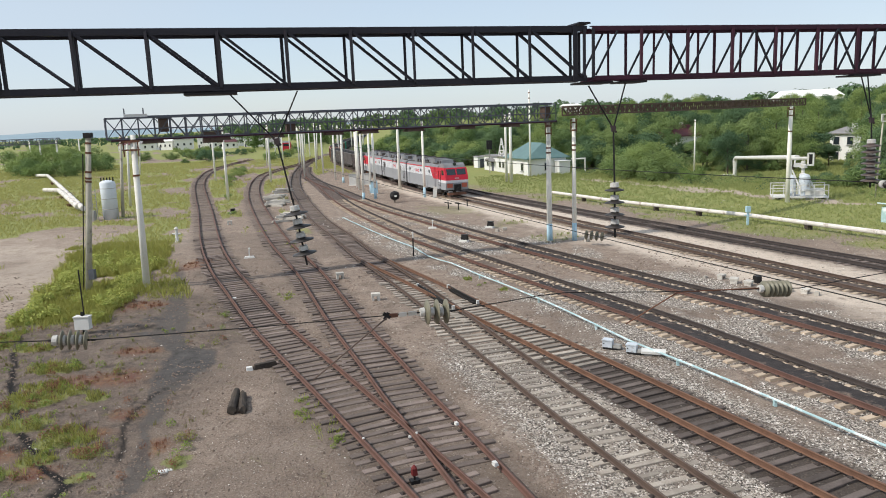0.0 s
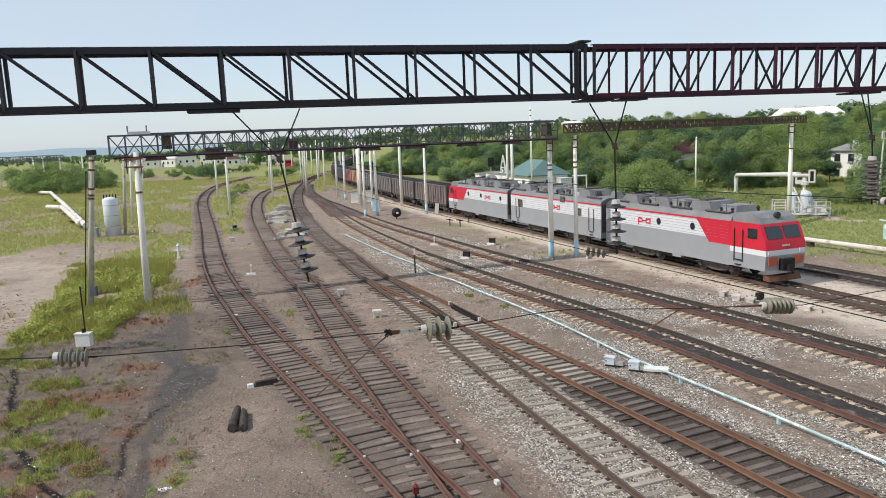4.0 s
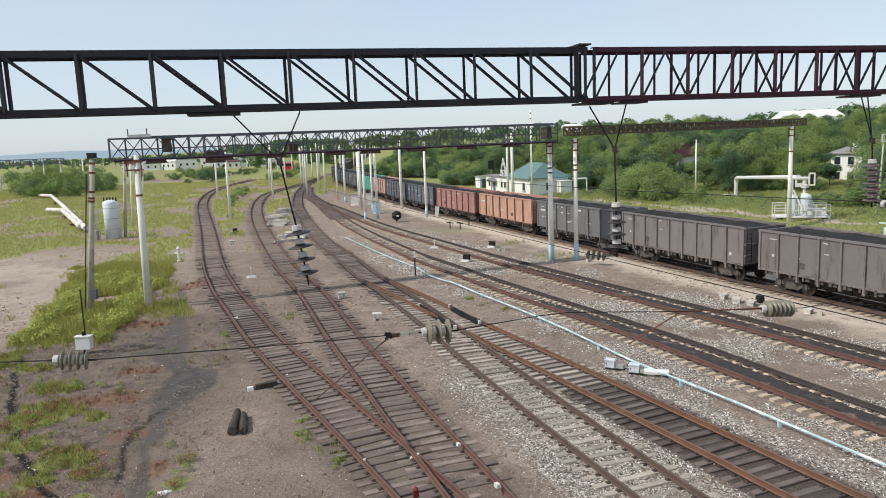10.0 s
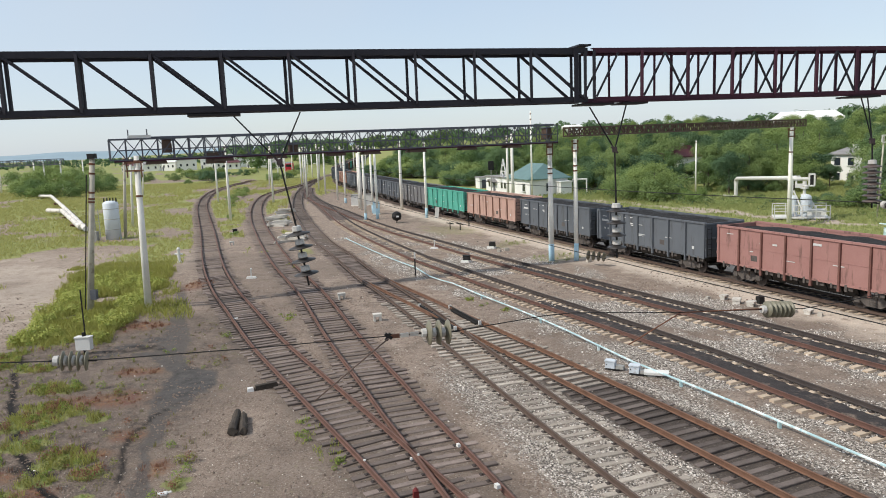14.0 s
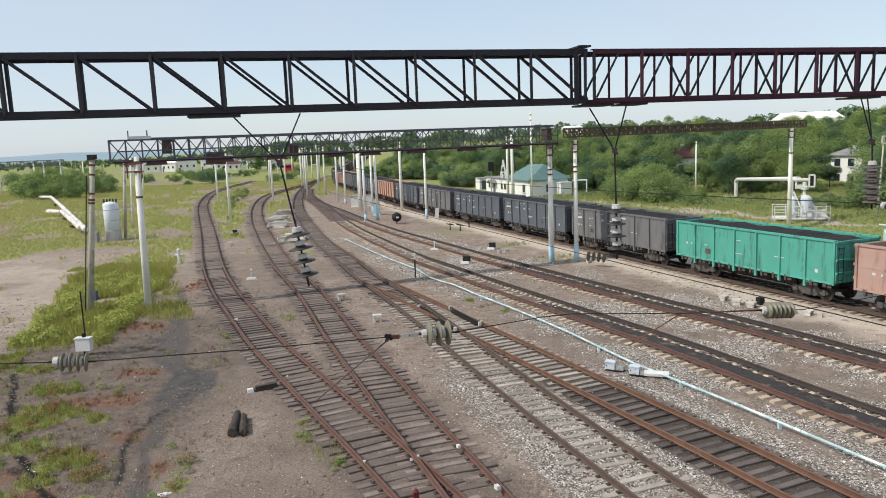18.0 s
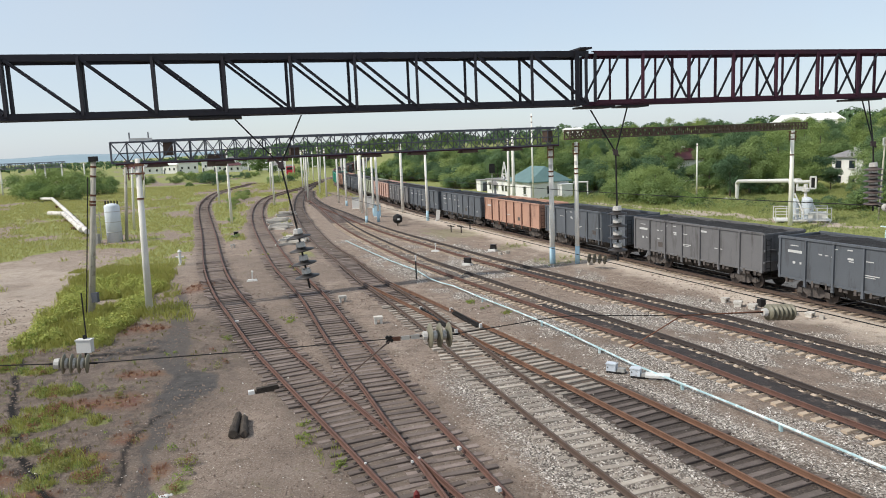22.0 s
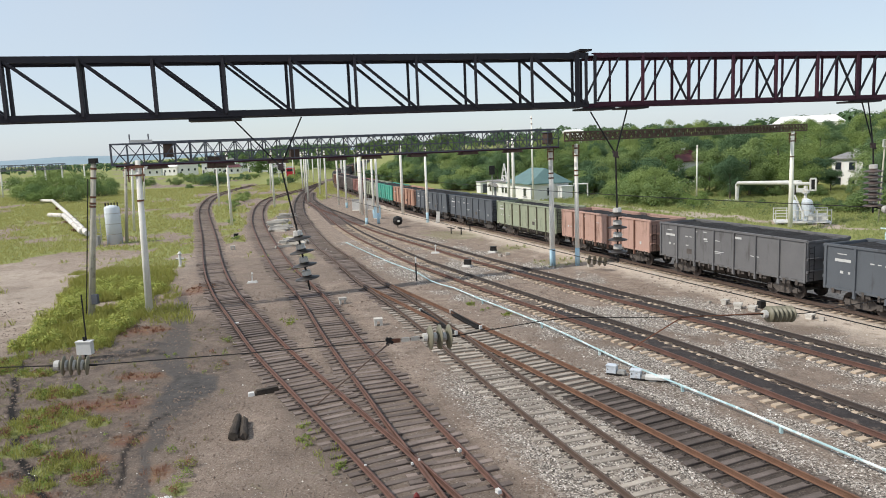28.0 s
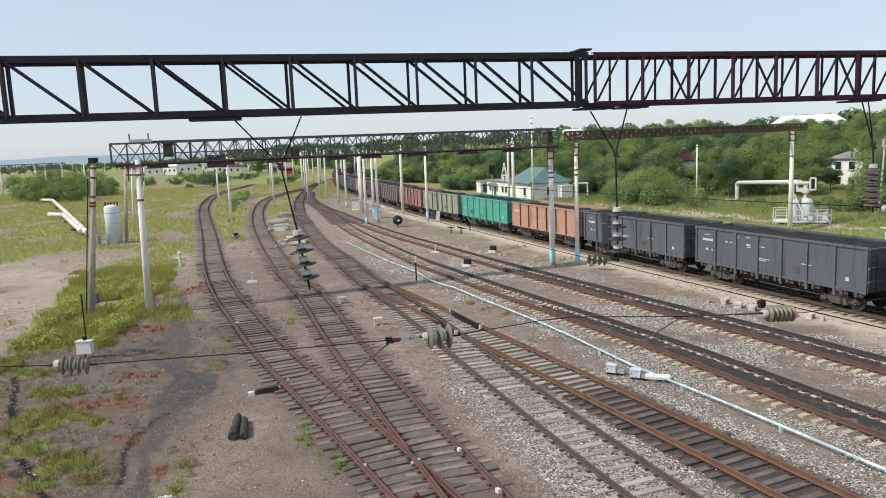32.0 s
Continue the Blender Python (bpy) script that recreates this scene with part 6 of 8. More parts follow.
def house(label, x, y, z, turn, length, depth, tall, rise, roof, wall=None, hip=0.25, storeys=1, windows=4, name="house"):
    """A plastered house: walls, hipped or gabled roof, windows with frames on both long sides, a door."""
    wall = wall or M["plaster"]
    t = thing(name, label, "house", pose(x, y, z, 0, 0, turn))
    a, b = length / 2, depth / 2
    g = Geo()
    w = 0.35
    g.box((0, -b + w / 2, tall / 2), (length, w, tall)).box((0, b - w / 2, tall / 2), (length, w, tall))
    g.box((-a + w / 2, 0, tall / 2), (w, depth - 2 * w, tall)).box((a - w / 2, 0, tall / 2), (w, depth - 2 * w, tall))
    part("wall", g, wall, t)
    o = 0.45
    k = a * (1 - hip)
    g = Geo().add([(-a - o, -b - o, tall - 0.05), (a + o, -b - o, tall - 0.05), (a + o, b + o, tall - 0.05), (-a - o, b + o, tall - 0.05), (-k, 0, tall + rise), (k, 0, tall + rise),
                   (-a - o, -b - o, tall + 0.1), (a + o, -b - o, tall + 0.1), (a + o, b + o, tall + 0.1), (-a - o, b + o, tall + 0.1)],
                  ((0, 3, 2, 1), (0, 1, 7, 6), (1, 2, 8, 7), (2, 3, 9, 8), (3, 0, 6, 9), (6, 7, 5, 4), (8, 9, 4, 5), (7, 8, 5), (9, 6, 4)))
    part("roof", g, roof, t)
    for s in range(storeys):
        zc = tall * (s + 0.5) / storeys + 0.1
        for side in (-1, 1):
            for i in range(windows):
                xc = -a + length * (i + 0.5) / windows
                f = part("window_frame", Geo().box((xc, side * (b + 0.02), zc), (1.2, 0.1, 1.45)), M["white"], t)
                part("pane", Geo().box((xc, side * (b + 0.07), zc), (1.0, 0.03, 1.25)), M["pane"], f)
                part("window_sill", Geo().box((xc, side * (b + 0.1), zc - 0.75), (1.3, 0.2, 0.06)), M["roof_grey"], f)
        for side in (-1, 1):
            f = part("window_frame", Geo().box((side * (a + 0.02), 0, zc), (0.1, 1.2, 1.45)), M["white"], t)
            part("pane", Geo().box((side * (a + 0.07), 0, zc), (0.03, 1.0, 1.25)), M["pane"], f)
    part("door", Geo().box((-a + 0.9, -b - 0.03, 1.05), (0.95, 0.08, 2.1)), M["steel_far"], t)
    if name == "house":
        part("chimney", Geo().box((a * 0.3, 0.4, tall + rise), (0.6, 0.6, 1.0)), M["plaster"], t)
    return t


# the station house beside the line: its long side runs along the track
turn = Matrix.Rotation(radians(107), 3, "Z")
c = Vector((15.2, 130.5, 0)) + turn @ Vector((-5.6, 0, 0))
s = house("low white station building with a teal hipped roof", c.x, c.y, GROUND, 107, 9.3, 7.0, 2.95, 2.55, M["roof_teal"], hip=0.38, windows=2, name="station_building")
part("dormer", Geo().prism([(-0.5, 0), (0.5, 0), (0.4, 0.35), (-0.4, 0.35)], -0.5, 0.5), M["black"], s, "small dark roof hatch").location = (-2.9, 0.3, 3.95)
part("porch", Geo().box((-5.6, -2.3, 1.2), (1.8, 2.0, 2.4)).box((-5.6, -2.3, 2.45), (2.1, 2.3, 0.12)), M["plaster"], s, "low white porch")
c = Vector((15.2, 130.5, 0)) + turn @ Vector((4.65, 0.4, 0))
w = thing("station_annex", "long white flat-roofed annex of the station building", "building", pose(c.x, c.y, GROUND, 0, 0, 107))
part("wall", Geo().box((0, 0, 1.45), (11.1, 6.2, 2.9)), M["plaster"], w)
part("roof", Geo().box((0, 0, 2.98), (11.5, 6.7, 0.18)), M["roof_grey"], w)
for x in (-4.2, -2.6, 3.6):
    f = part("window_frame", Geo().box((x, 3.12, 1.55), (1.1, 0.08, 1.2)), M["white"], w)
    part("pane", Geo().box((x, 3.17, 1.55), (0.9, 0.03, 1.0)), M["pane"], f)
part("door", Geo().box((1.2, 3.13, 1.05), (1.0, 0.06, 2.1)), M["steel_far"], w)
part("canopy", Geo().prism([(-1.5, 2.1), (-1.1, 2.5), (0, 2.75), (1.1, 2.5), (1.5, 2.1), (1.2, 2.1), (0, 2.5), (-1.2, 2.1)], 3.1, 4.2), M["roof_grey"], w, "small arched door canopy").location = (1.2, 0, -0.1)
part("vent", Geo().box((-3.6, 1.0, 3.2), (0.8, 0.8, 0.5)), M["roof_grey"], w)
for a, b in (((-1.5, 0), (0, 3.2)), ((1.5, 0), (0, 3.2)), ((-1.05, 1.0), (1.05, 1.0)), ((-0.5, 2.1), (0.5, 2.1)), ((-1.5, 0.05), (1.5, 0.05)), ((-1.05, 1.0), (0, 0.05)), ((1.05, 1.0), (0, 0.05))):
    part("gable_frame", Geo().bar((a[0] - 2.2, 2.6, a[1] + 3.05), (b[0] - 2.2, 2.6, b[1] + 3.05), 0.2), M["white"], w, "white triangular lattice frame")
p = thing("shed", "small pale shed beside the station building", "shed", pose(9.0, 146.5, GROUND, 0, 0, 17))
part("wall", Geo().box((0, 0, 1.2), (3.0, 2.4, 2.4)), M["plaster"], p)
part("roof", Geo().box((0, 0, 2.48), (3.4, 2.8, 0.16), None, 0.9), M["roof_grey"], p)
part("door", Geo().box((-0.6, -1.22, 1.0), (0.85, 0.06, 1.95)), M["steel_far"], p)
house("pale two-storey house with a grey roof among trees", 71.0, 121.0, -0.3, 120, 7.0, 6.5, 5.1, 1.1, M["roof_grey"], storeys=2, windows=3)
house("house with a dark red roof behind the wood", 48.0, 144.0, 0.6, 20, 6.0, 6.0, 4.2, 2.2, M["roof_red"], windows=4)
house("long white apartment block on the wooded ridge", 264, 520, 7.0, -25, 46.0, 14.0, 9.5, 5.0, M["plaster"], storeys=2, windows=6, name="apartment_block")
house("white apartment block on the wooded ridge", 103, 560, 8.2, -5, 15.0, 12.0, 9.5, 1.5, M["plaster"], storeys=4, windows=9, name="apartment_block")
for x, y, turn, le, de, ta, roof in ((-163, 432, 10, 16, 10, 4.5, "roof_grey"), (-148, 425, -15, 12, 9, 5.5, "plaster"), (-138, 420, 20, 14, 9, 6.5, "roof_grey"), (-128, 436, 0, 18, 10, 7.0, "plaster"), (-120, 418, 12, 10, 8, 4.5, "roof_grey"),
                                     (-176, 440, 5, 14, 9, 4.0, "roof_red"), (-98, 412, -10, 12, 9, 6.0, "roof_grey"), (-92, 402, 15, 9, 8, 4.5, "plaster"), (-72, 430, 0, 11, 8, 5.0, "roof_grey"), (-64, 440, 0, 9, 8, 5.5, "plaster"), (-108, 398, 8, 13, 9, 4.0, "roof_red"), (-84, 392, -12, 10, 8, 4.5, "plaster"), (-116, 440, 25, 16, 10, 7.5, "roof_grey"), (-78, 372, 10, 8, 7, 3.6, "roof_grey")):
    house("distant white house beyond the yard" if roof != "roof_red" else "distant low house with a reddish roof", x * 1.06, y, GROUND, turn, le * 0.75, de * 0.8, ta * 0.9, 1.6, M[roof], windows=3)

# ---- hangers, insulators and wires ----
M["glaze_brown"] = mat("dark glazed porcelain", (0.03, 0.024, 0.022), (0.018, 0.015, 0.014), 0.5, 0, 4, 30, 0.1, spec=0.6)
M["glaze_green"] = mat("dusty green glass", (0.215, 0.20, 0.14), (0.125, 0.115, 0.08), 0.5, 0, 4, 30, 0.2, spec=0.5)
M["porcelain"] = mat("grimy pale porcelain", (0.62, 0.60, 0.56), (0.36, 0.34, 0.31), 0.4, 0, 6, 40, 0.1, spec=0.5)
M["glaze_umber"] = mat("umber glazed porcelain", (0.115, 0.085, 0.075), (0.06, 0.045, 0.04), 0.45, 0, 4, 30, 0.1, spec=0.6)
M["zinc"] = mat("dull zinc", (0.42, 0.41, 0.38), (0.28, 0.27, 0.25), 0.6, 0.3, 4, 40, 0.2)
DISC = [(0.03, -0.075), (0.05, -0.07), (0.055, -0.02), (0.075, 0.0), (0.135, 0.018), (0.138, 0.03), (0.09, 0.04), (0.05, 0.045), (0.03, 0.07)]


def insulator(label, a, b, n, glaze, r=1.0, caps=True):
    """A string of disc insulators from a to b."""
    a, b = Vector(a), Vector(b)
    d = (b - a)
    m = d.to_track_quat("Z", "Y").to_matrix()
    t = thing("insulator_string", label, "insulator", Matrix.Translation(a), group="line insulators")
    for k in range(n):
        c = d * ((k + 0.5) / n)
        part("disc", Geo().lathe(c, [(q * r if q > 0.06 else q, z) for q, z in DISC[2:8]], 16, m), glaze, t, smooth=True)
        if caps:
            part("cap", Geo().lathe(c, [(0.03, -0.1), (0.065, -0.095), (0.075, -0.03), (0.045, -0.01)], 10, m), M["porcelain"], t, "pale porcelain cap")
    part("rod", Geo().tube(-d.normalized() * 0.1, d + d.normalized() * 0.1, 0.016, None, 6), M["black"], t)
    return t


def wire(label, pts, r=0.008, sag=0.0, material=None, name="wire"):
    """A wire through points, hanging a little between them."""
    pts = [Vector(p) for p in pts]
    run = [pts[0]]
    for a, b in zip(pts, pts[1:]):
        n = 12 if sag else 1
        run += [a.lerp(b, i / n) - Vector((0, 0, 4 * sag * i / n * (1 - i / n))) for i in range(1, n + 1)]
    g = Geo().hose(run, r, 5)
    return tagged(part(name, g, material or M["black"]), label, "wire")


def hanger(label, l, rgt, apex, tip, foot, n, glaze, size):
    """Two wires from the beam to a clamp, a rod, and an insulator string."""
    t = thing("hanger", label, "wire hanger", group="wire hangers")
    part("stay", Geo().tube(l, apex, 0.012, None, 6), M["black"], t)
    part("stay", Geo().tube(rgt, apex, 0.012, None, 6), M["black"], t)
    part("clamp", Geo().box(apex, (0.07, 0.05, 0.09)).bar(apex + Vector((-0.05, 0, 0.05)), apex + Vector((0.05, 0, -0.06)), 0.03), M["rust_dark"], t)
    part("rod", Geo().tube(apex, tip, 0.014, None, 6), M["black"], t)
    insulator("hanging string of dark porcelain disc insulators", tip, foot, n, glaze, size)


hanger("rusty hanger below the dark gantry beam", Vector((-2.9, 10.4, 9.87)), Vector((-2.0, 10.65, 9.9)), Vector((-2.26, 10.24, 9.2)), Vector((-2.1, 10.28, 8.28)), Vector((-1.99, 10.3, 7.5)), 4, M["glaze_brown"], 1.3)
hanger("rusty hanger below the red gantry beam", Vector((2.45, 11.75, 9.85)), Vector((3.1, 11.95, 9.9)), Vector((2.81, 11.58, 9.16)), Vector((2.83, 11.59, 8.3)), Vector((2.84, 11.59, 7.5)), 4, M["glaze_brown"], 1.15)
hanger("rusty hanger at the end of the red beam", Vector((7.6, 13.1, 9.92)), Vector((7.75, 13.15, 9.92)), Vector((7.72, 12.89, 9.1)), Vector((7.74, 12.89, 8.72)), Vector((7.77, 12.9, 8.0)), 7, M["glaze_umber"], 1.15)
CROSS = [(-14, 7.2, 6.75), (-5.95, 9.27, 6.72), (-5.3, 9.45, 6.66), (-4.9, 9.55, 6.62), (-2.87, 10.08, 6.55), (-0.5, 10.7, 6.5), (0.12, 10.87, 6.47), (1.55, 11.25, 6.56), (2.03, 11.38, 6.56), (4.05, 11.91, 6.36), (5.6, 12.31, 6.25), (6.4, 12.53, 6.18), (8.17, 13.0, 6.28), (20, 16.1, 6.6)]
wire("thin dark cross-span wire strung over the tracks", CROSS, 0.0085)
insulator("cross-span string of pale glass disc insulators", (-5.3, 9.45, 6.66), (-4.92, 9.55, 6.62), 4, M["glaze_green"], 1.0)
insulator("cross-span string of three dusty green disc insulators", (-0.36, 10.73, 6.5), (0.07, 10.85, 6.47), 3, M["glaze_green"], 1.42)
p = thing("wire_fitting", "rusty links and clamp on the cross-span wire", "fitting", Matrix.Translation((-0.85, 10.6, 6.5)))
for a, b in ((0.0, 0.13), (0.15, 0.27), (0.29, 0.42)):
    part("link", Geo().bar((a, a * 0.27, 0), (b, b * 0.27, 0), 0.035, 0.06), M["beam_pale"] if a else M["rust"], p)
part("clamp", Geo().bar((-0.07, -0.02, -0.05), (0.0, 0, 0.05), 0.03, 0.05).bar((-0.08, -0.02, 0.05), (0.02, 0, -0.03), 0.03, 0.05), M["black"], p)
insulator("cross-span string of dusty green disc insulators", (5.6, 12.31, 6.25), (6.13, 12.45, 6.2), 6, M["glaze_green"], 1.08)
wire("thin rusted registration rod", [(-1.95, 10.0, 5.75), (-0.85, 10.6, 6.5)], 0.012, material=M["rail_worn"])
wire("thin dark registration rod", [(3.0, 11.5, 5.95), (4.0, 11.9, 6.36), (5.6, 12.3, 6.27)], 0.012, material=M["rust"])
# the string and ball near the far gantry
insulator("hanging string of dark disc insulators", (7.77, 12.9, 8.0), (7.9, 12.2, 7.96), 1, M["glaze_brown"], 0.5)
insulator("dusty green disc insulators beside the paired poles", (10.75, 53.6, 0.55), (12.1, 52.6, 0.5), 4, M["glaze_green"], 2.6)
wire("thin dark contact wire over the gravel track", [(12.2, -2, 6.15), (7.0, 11.3, 6.2), (4.75, 17.2, 6.2), (-2.6, 36.4, 6.3), (-7.6, 48.6, 6.5)], 0.011)
wire("thin dark carrier wire over the gravel track", [(12.2, -2, 8.0), (7.75, 12.9, 8.0), (-7.6, 48.6, 8.4)], 0.009, 0.3)


# ---- pipes ----
def pipe(name, label, pts, r, material, supports=(), n=10, sup_mat=None, flanges=0.0):
    """A pipe through points with bends, on little stands, with flange rings."""
    t = thing(name, label, "pipe")
    pts = [Vector(p) for p in pts]
    g = Geo().hose(pts, r, n)
    part("run", g, material, t, smooth=False)
    for p in supports:
        p = Vector(p)
        z = float(height(np.array([p.x]), np.array([p.y]))[0])
        part("stand", Geo().box((p.x, p.y, (z + p.z - r) / 2), (2.2 * r, 3.0 * r, max(0.06, p.z - r - z))).box((p.x, p.y, p.z - r + 0.01), (2.6 * r, 4.0 * r, 0.04)), sup_mat or material, t)
    if flanges:
        for a, b in zip(pts, pts[1:]):
            k = flanges
            while k < (b - a).length:
                c = a + (b - a).normalized() * k
                part("collar", Geo().tube(c - (b - a).normalized() * 0.04, c + (b - a).normalized() * 0.04, r * 1.18, None, n), material, t)
                k += flanges
    return t


BLUE = [(-10.3, 75.1, -0.1), (-6.9, 65.9, -0.05), (-4.4, 59.6, -0.05), (-2.15, 54.6, -0.05), (-1.05, 50.8, -0.05), (-0.35, 49.3, -0.05), (0.59, 47.5, 0.0), (2.25, 43.35, 0.0), (3.68, 40.1, 0.0), (5.0, 36.9, 0.0), (6.0, 34.2, 0.0), (7.75, 29.0, 0.0), (8.9, 26.4, 0.0), (10.0, 23.9, 0.0), (12.1, 18.7, 0.0), (16.5, 8.0, 0.0)]
pipe("air_pipe", "thin teal compressed-air pipe lying along the tracks", BLUE, 0.042, M["teal"], [(5.0, 36.9, 0), (6.88, 31.6, 0), (8.9, 26.4, 0), (10.7, 22.2, 0), (2.25, 43.35, 0), (-2.15, 54.6, -0.05)], 8, flanges=2.7)
pipe("heating_main", "long white lagged heating pipe beside the line", [(13.9, 88.2, 0.3), (19.1, 76, 0.3), (26.8, 62, 0.3), (31.6, 50.6, 0.3), (40, 30, 0.3), (52, 4, 0.3)], 0.18, M["lagging"],
     [(16.5, 82, 0.3), (21.6, 71.3, 0.3), (24.2, 66.6, 0.3), (29.2, 56.3, 0.3), (33.6, 45.5, 0.3)], flanges=6.0, sup_mat=M["wood_dark"])
pipe("pipe_bridge", "white lagged pipe rising over the path", [(41.2, 104.6, 0.0), (42.7, 103.7, 0.0), (42.7, 103.7, 2.35), (42.55, 102.9, 2.65), (37.9, 76.0, 4.2)], 0.25, M["white"])
pipe("heating_main", "white lagged pipe lying bent in the field", [(-68.8, 125.6, 0.5), (-64.6, 122.4, 0.55), (-54.5, 105.6, 0.5), (-47.2, 93.5, 0.4)], 0.36, M["lagging"], [(-60, 114.8, 0.5), (-52, 101.4, 0.45)], sup_mat=M["rust"], flanges=5.0)
pipe("heating_main", "white lagged pipe running beside the bend", [(-98.5, 177.0, 0.5), (-93.0, 172.0, 0.6), (-68.5, 130.5, 0.6), (-44.8, 90.0, 0.5)], 0.34, M["lagging"], [(-80, 149.9, 0.6), (-56, 109.0, 0.55)], sup_mat=M["rust"], flanges=7.0)


pipe("pipe_bend", "slim white pipe bend near the station building", [(24.6, 121, GROUND), (24.6, 121, 2.4), (22.3, 121.5, 2.4)], 0.13, M["white"])


# ---- the pump rig ----
def pump_rig():
    t = thing("pump_rig", "white steel pump rig with a railed platform", "pump rig", pose(37.8, 75.2, GROUND + 0.1, 0, 0, -20), kind="")
    part("platform", Geo().box((0, 0, 0.32), (5.3, 2.8, 0.12)), M["white"], t)
    for x in (-2.5, 2.5):
        for y in (-1.3, 1.3):
            part("leg", Geo().bar((x, y, -0.3), (x, y, 0.3), 0.16), M["white"], t)
    for x in (-2.6, -1.3, 0, 1.3, 2.6):
        for y in (-1.35, 1.35):
            part("rail_post", Geo().bar((x, y, 0.35), (x, y, 1.65), 0.08), M["white"], t)
    for y in (-1.35, 1.35):
        for z in (1.0, 1.6):
            part("handrail", Geo().bar((-2.6, y, z), (2.6, y, z), 0.08), M["white"], t)
    part("mast", Geo().tube((-0.85, 0.3, 0.4), (-0.85, 0.3, 4.3), 0.15, None, 10), M["white"], t)
    part("column", Geo().lathe((0.35, 0.3, 0.4), [(0.3, 0), (0.3, 1.0), (0.16, 1.1), (0.16, 2.0), (0.34, 2.05), (0.34, 2.25), (0.16, 2.3), (0.16, 2.8), (0.4, 2.85), (0.4, 3.15), (0.2, 3.25), (0.2, 3.6)], 12), M["white"], t)
    part("vessel", Geo().lathe((-0.75, -0.3, 0.4), [(0.4, 0), (0.45, 0.15), (0.45, 1.9), (0.3, 2.15), (0.08, 2.2)], 14), M["enamel"], t, "pale upright vessel")
    part("vessel", Geo().lathe((0.45, -0.4, 0.4), [(0.5, 0), (0.54, 0.15), (0.54, 2.0), (0.4, 2.2), (0.08, 2.3)], 14), M["enamel"], t, "pale grey upright vessel")
    part("brace", Geo().bar((-0.6, -0.9, 0.4), (-0.95, -0.2, 3.4), 0.12), M["white"], t)
    part("brace", Geo().bar((0.15, -1.0, 0.9), (-0.75, -0.4, 3.1), 0.12), M["white"], t)
    part("brace", Geo().bar((1.75, -0.3, 0.5), (0.7, 0.2, 2.6), 0.14), M["white"], t)
    part("header_pipe", Geo().hose([(-1.3, 0.3, 4.25), (0.3, 0.3, 4.25), (0.9, 0.3, 4.25)], 0.17, 10), M["white"], t)
    part("pump_head", Geo().box((-0.1, 0.3, 3.55), (0.9, 0.5, 0.4)).tube((-0.45, 0.3, 3.6), (-0.45, 0.3, 4.2), 0.1), M["white"], t)
    f = part("valve_frame", Geo().bar((0.75, 0.1, 3.5), (0.75, 0.1, 4.75), 0.16).bar((1.25, 0.1, 3.5), (1.25, 0.1, 4.75), 0.16).bar((0.7, 0.1, 4.75), (1.3, 0.1, 4.75), 0.16).bar((0.7, 0.1, 3.55), (1.3, 0.1, 3.55), 0.16), M["white"], t)
    part("cover", Geo().box((1.0, 0.12, 4.15), (0.36, 0.1, 1.1)), M["black"], f)
    part("cabinet", Geo().box((1.35, -0.6, 0.75), (1.7, 0.8, 0.75)), M["white"], t)
    part("foundation", Geo().box((0.1, -0.2, 0.1), (2.6, 1.8, 0.5)), M["concrete"], t)


pump_rig()
p = thing("marker_post", "pale blue square marker post", "post", pose(25.9, 59.9, GROUND))
part("shaft", Geo().bar((0, 0, -0.2), (0, 0, 1.5), 0.16), M["pole_blue"], p)
part("head", Geo().box((0, 0, 1.35), (0.36, 0.3, 0.5)), M["pole_blue"], p)
part("arm", Geo().bar((-0.3, 0, 0.85), (0.3, 0, 0.85), 0.08), M["pole_blue"], p)
p = thing("kiosk", "small teal trackside kiosk with a lid", "kiosk", pose(37.0, 58.2, GROUND, 0, 0, 20))
part("body", Geo().box((0, 0, 0.65), (1.1, 1.0, 1.3)), M["teal"], p)
part("lid", Geo().box((0, 0, 1.45), (1.7, 1.4, 0.1), Matrix.Rotation(0.2, 3, "Y")), M["teal"], p)
pole(39.8, 112.0, 8.4, 0.13, (0, 0), 0, 1, "slim pale pole at the edge of the wood")
p = thing("lamp_mast", "slim mast with a pale lantern frame", "mast", pose(39.5, 58.6, GROUND))
part("shaft", Geo().tube((0, 0, 0), (0, 0, 9.0), 0.07, 0.05, 8), M["zinc"], p)
part("lantern", Geo().box((0, -0.1, 8.2), (0.5, 0.12, 0.7)), M["white"], p)

# ---- the tank ----
p = thing("storage_tank", "upright white cylindrical tank with a ladder frame", "tank", pose(-38.5, 83.7, GROUND))
part("shell", Geo().lathe((0, 0, 0), [(0.86, 0), (0.86, 4.2), (0.78, 4.35), (0.5, 4.5), (0.05, 4.55)], 20), mat("tank paint", (0.70, 0.74, 0.78), (0.58, 0.62, 0.66), 0.6, 0, 1, 12, 0.1), p, smooth=True)
for k in range(5):
    part("valve", Geo().tube((-0.7 + 0.35 * k, 0, 4.4), (-0.7 + 0.35 * k, 0, 4.85), 0.08), M["black"], p)
for z in (1.2, 2.4, 3.6):
    part("hoop", Geo().lathe((0, 0, z), [(0.87, -0.03), (0.885, 0), (0.87, 0.03)], 20), M["zinc"], p)
for x in (-1.9, -1.4):
    part("ladder_post", Geo().bar((x, -0.3, 0), (x, -0.3, 3.6), 0.07), M["zinc"], p)
for k in range(9):
    part("rung", Geo().bar((-1.9, -0.3, 0.3 + 0.38 * k), (-1.4, -0.3, 0.3 + 0.38 * k), 0.04), M["zinc"], p)
part("side_box", Geo().box((-1.7, -1.2, -0.2 + 0.7), (0.9, 0.7, 1.3)), M["zinc"], p, "grey metal box")


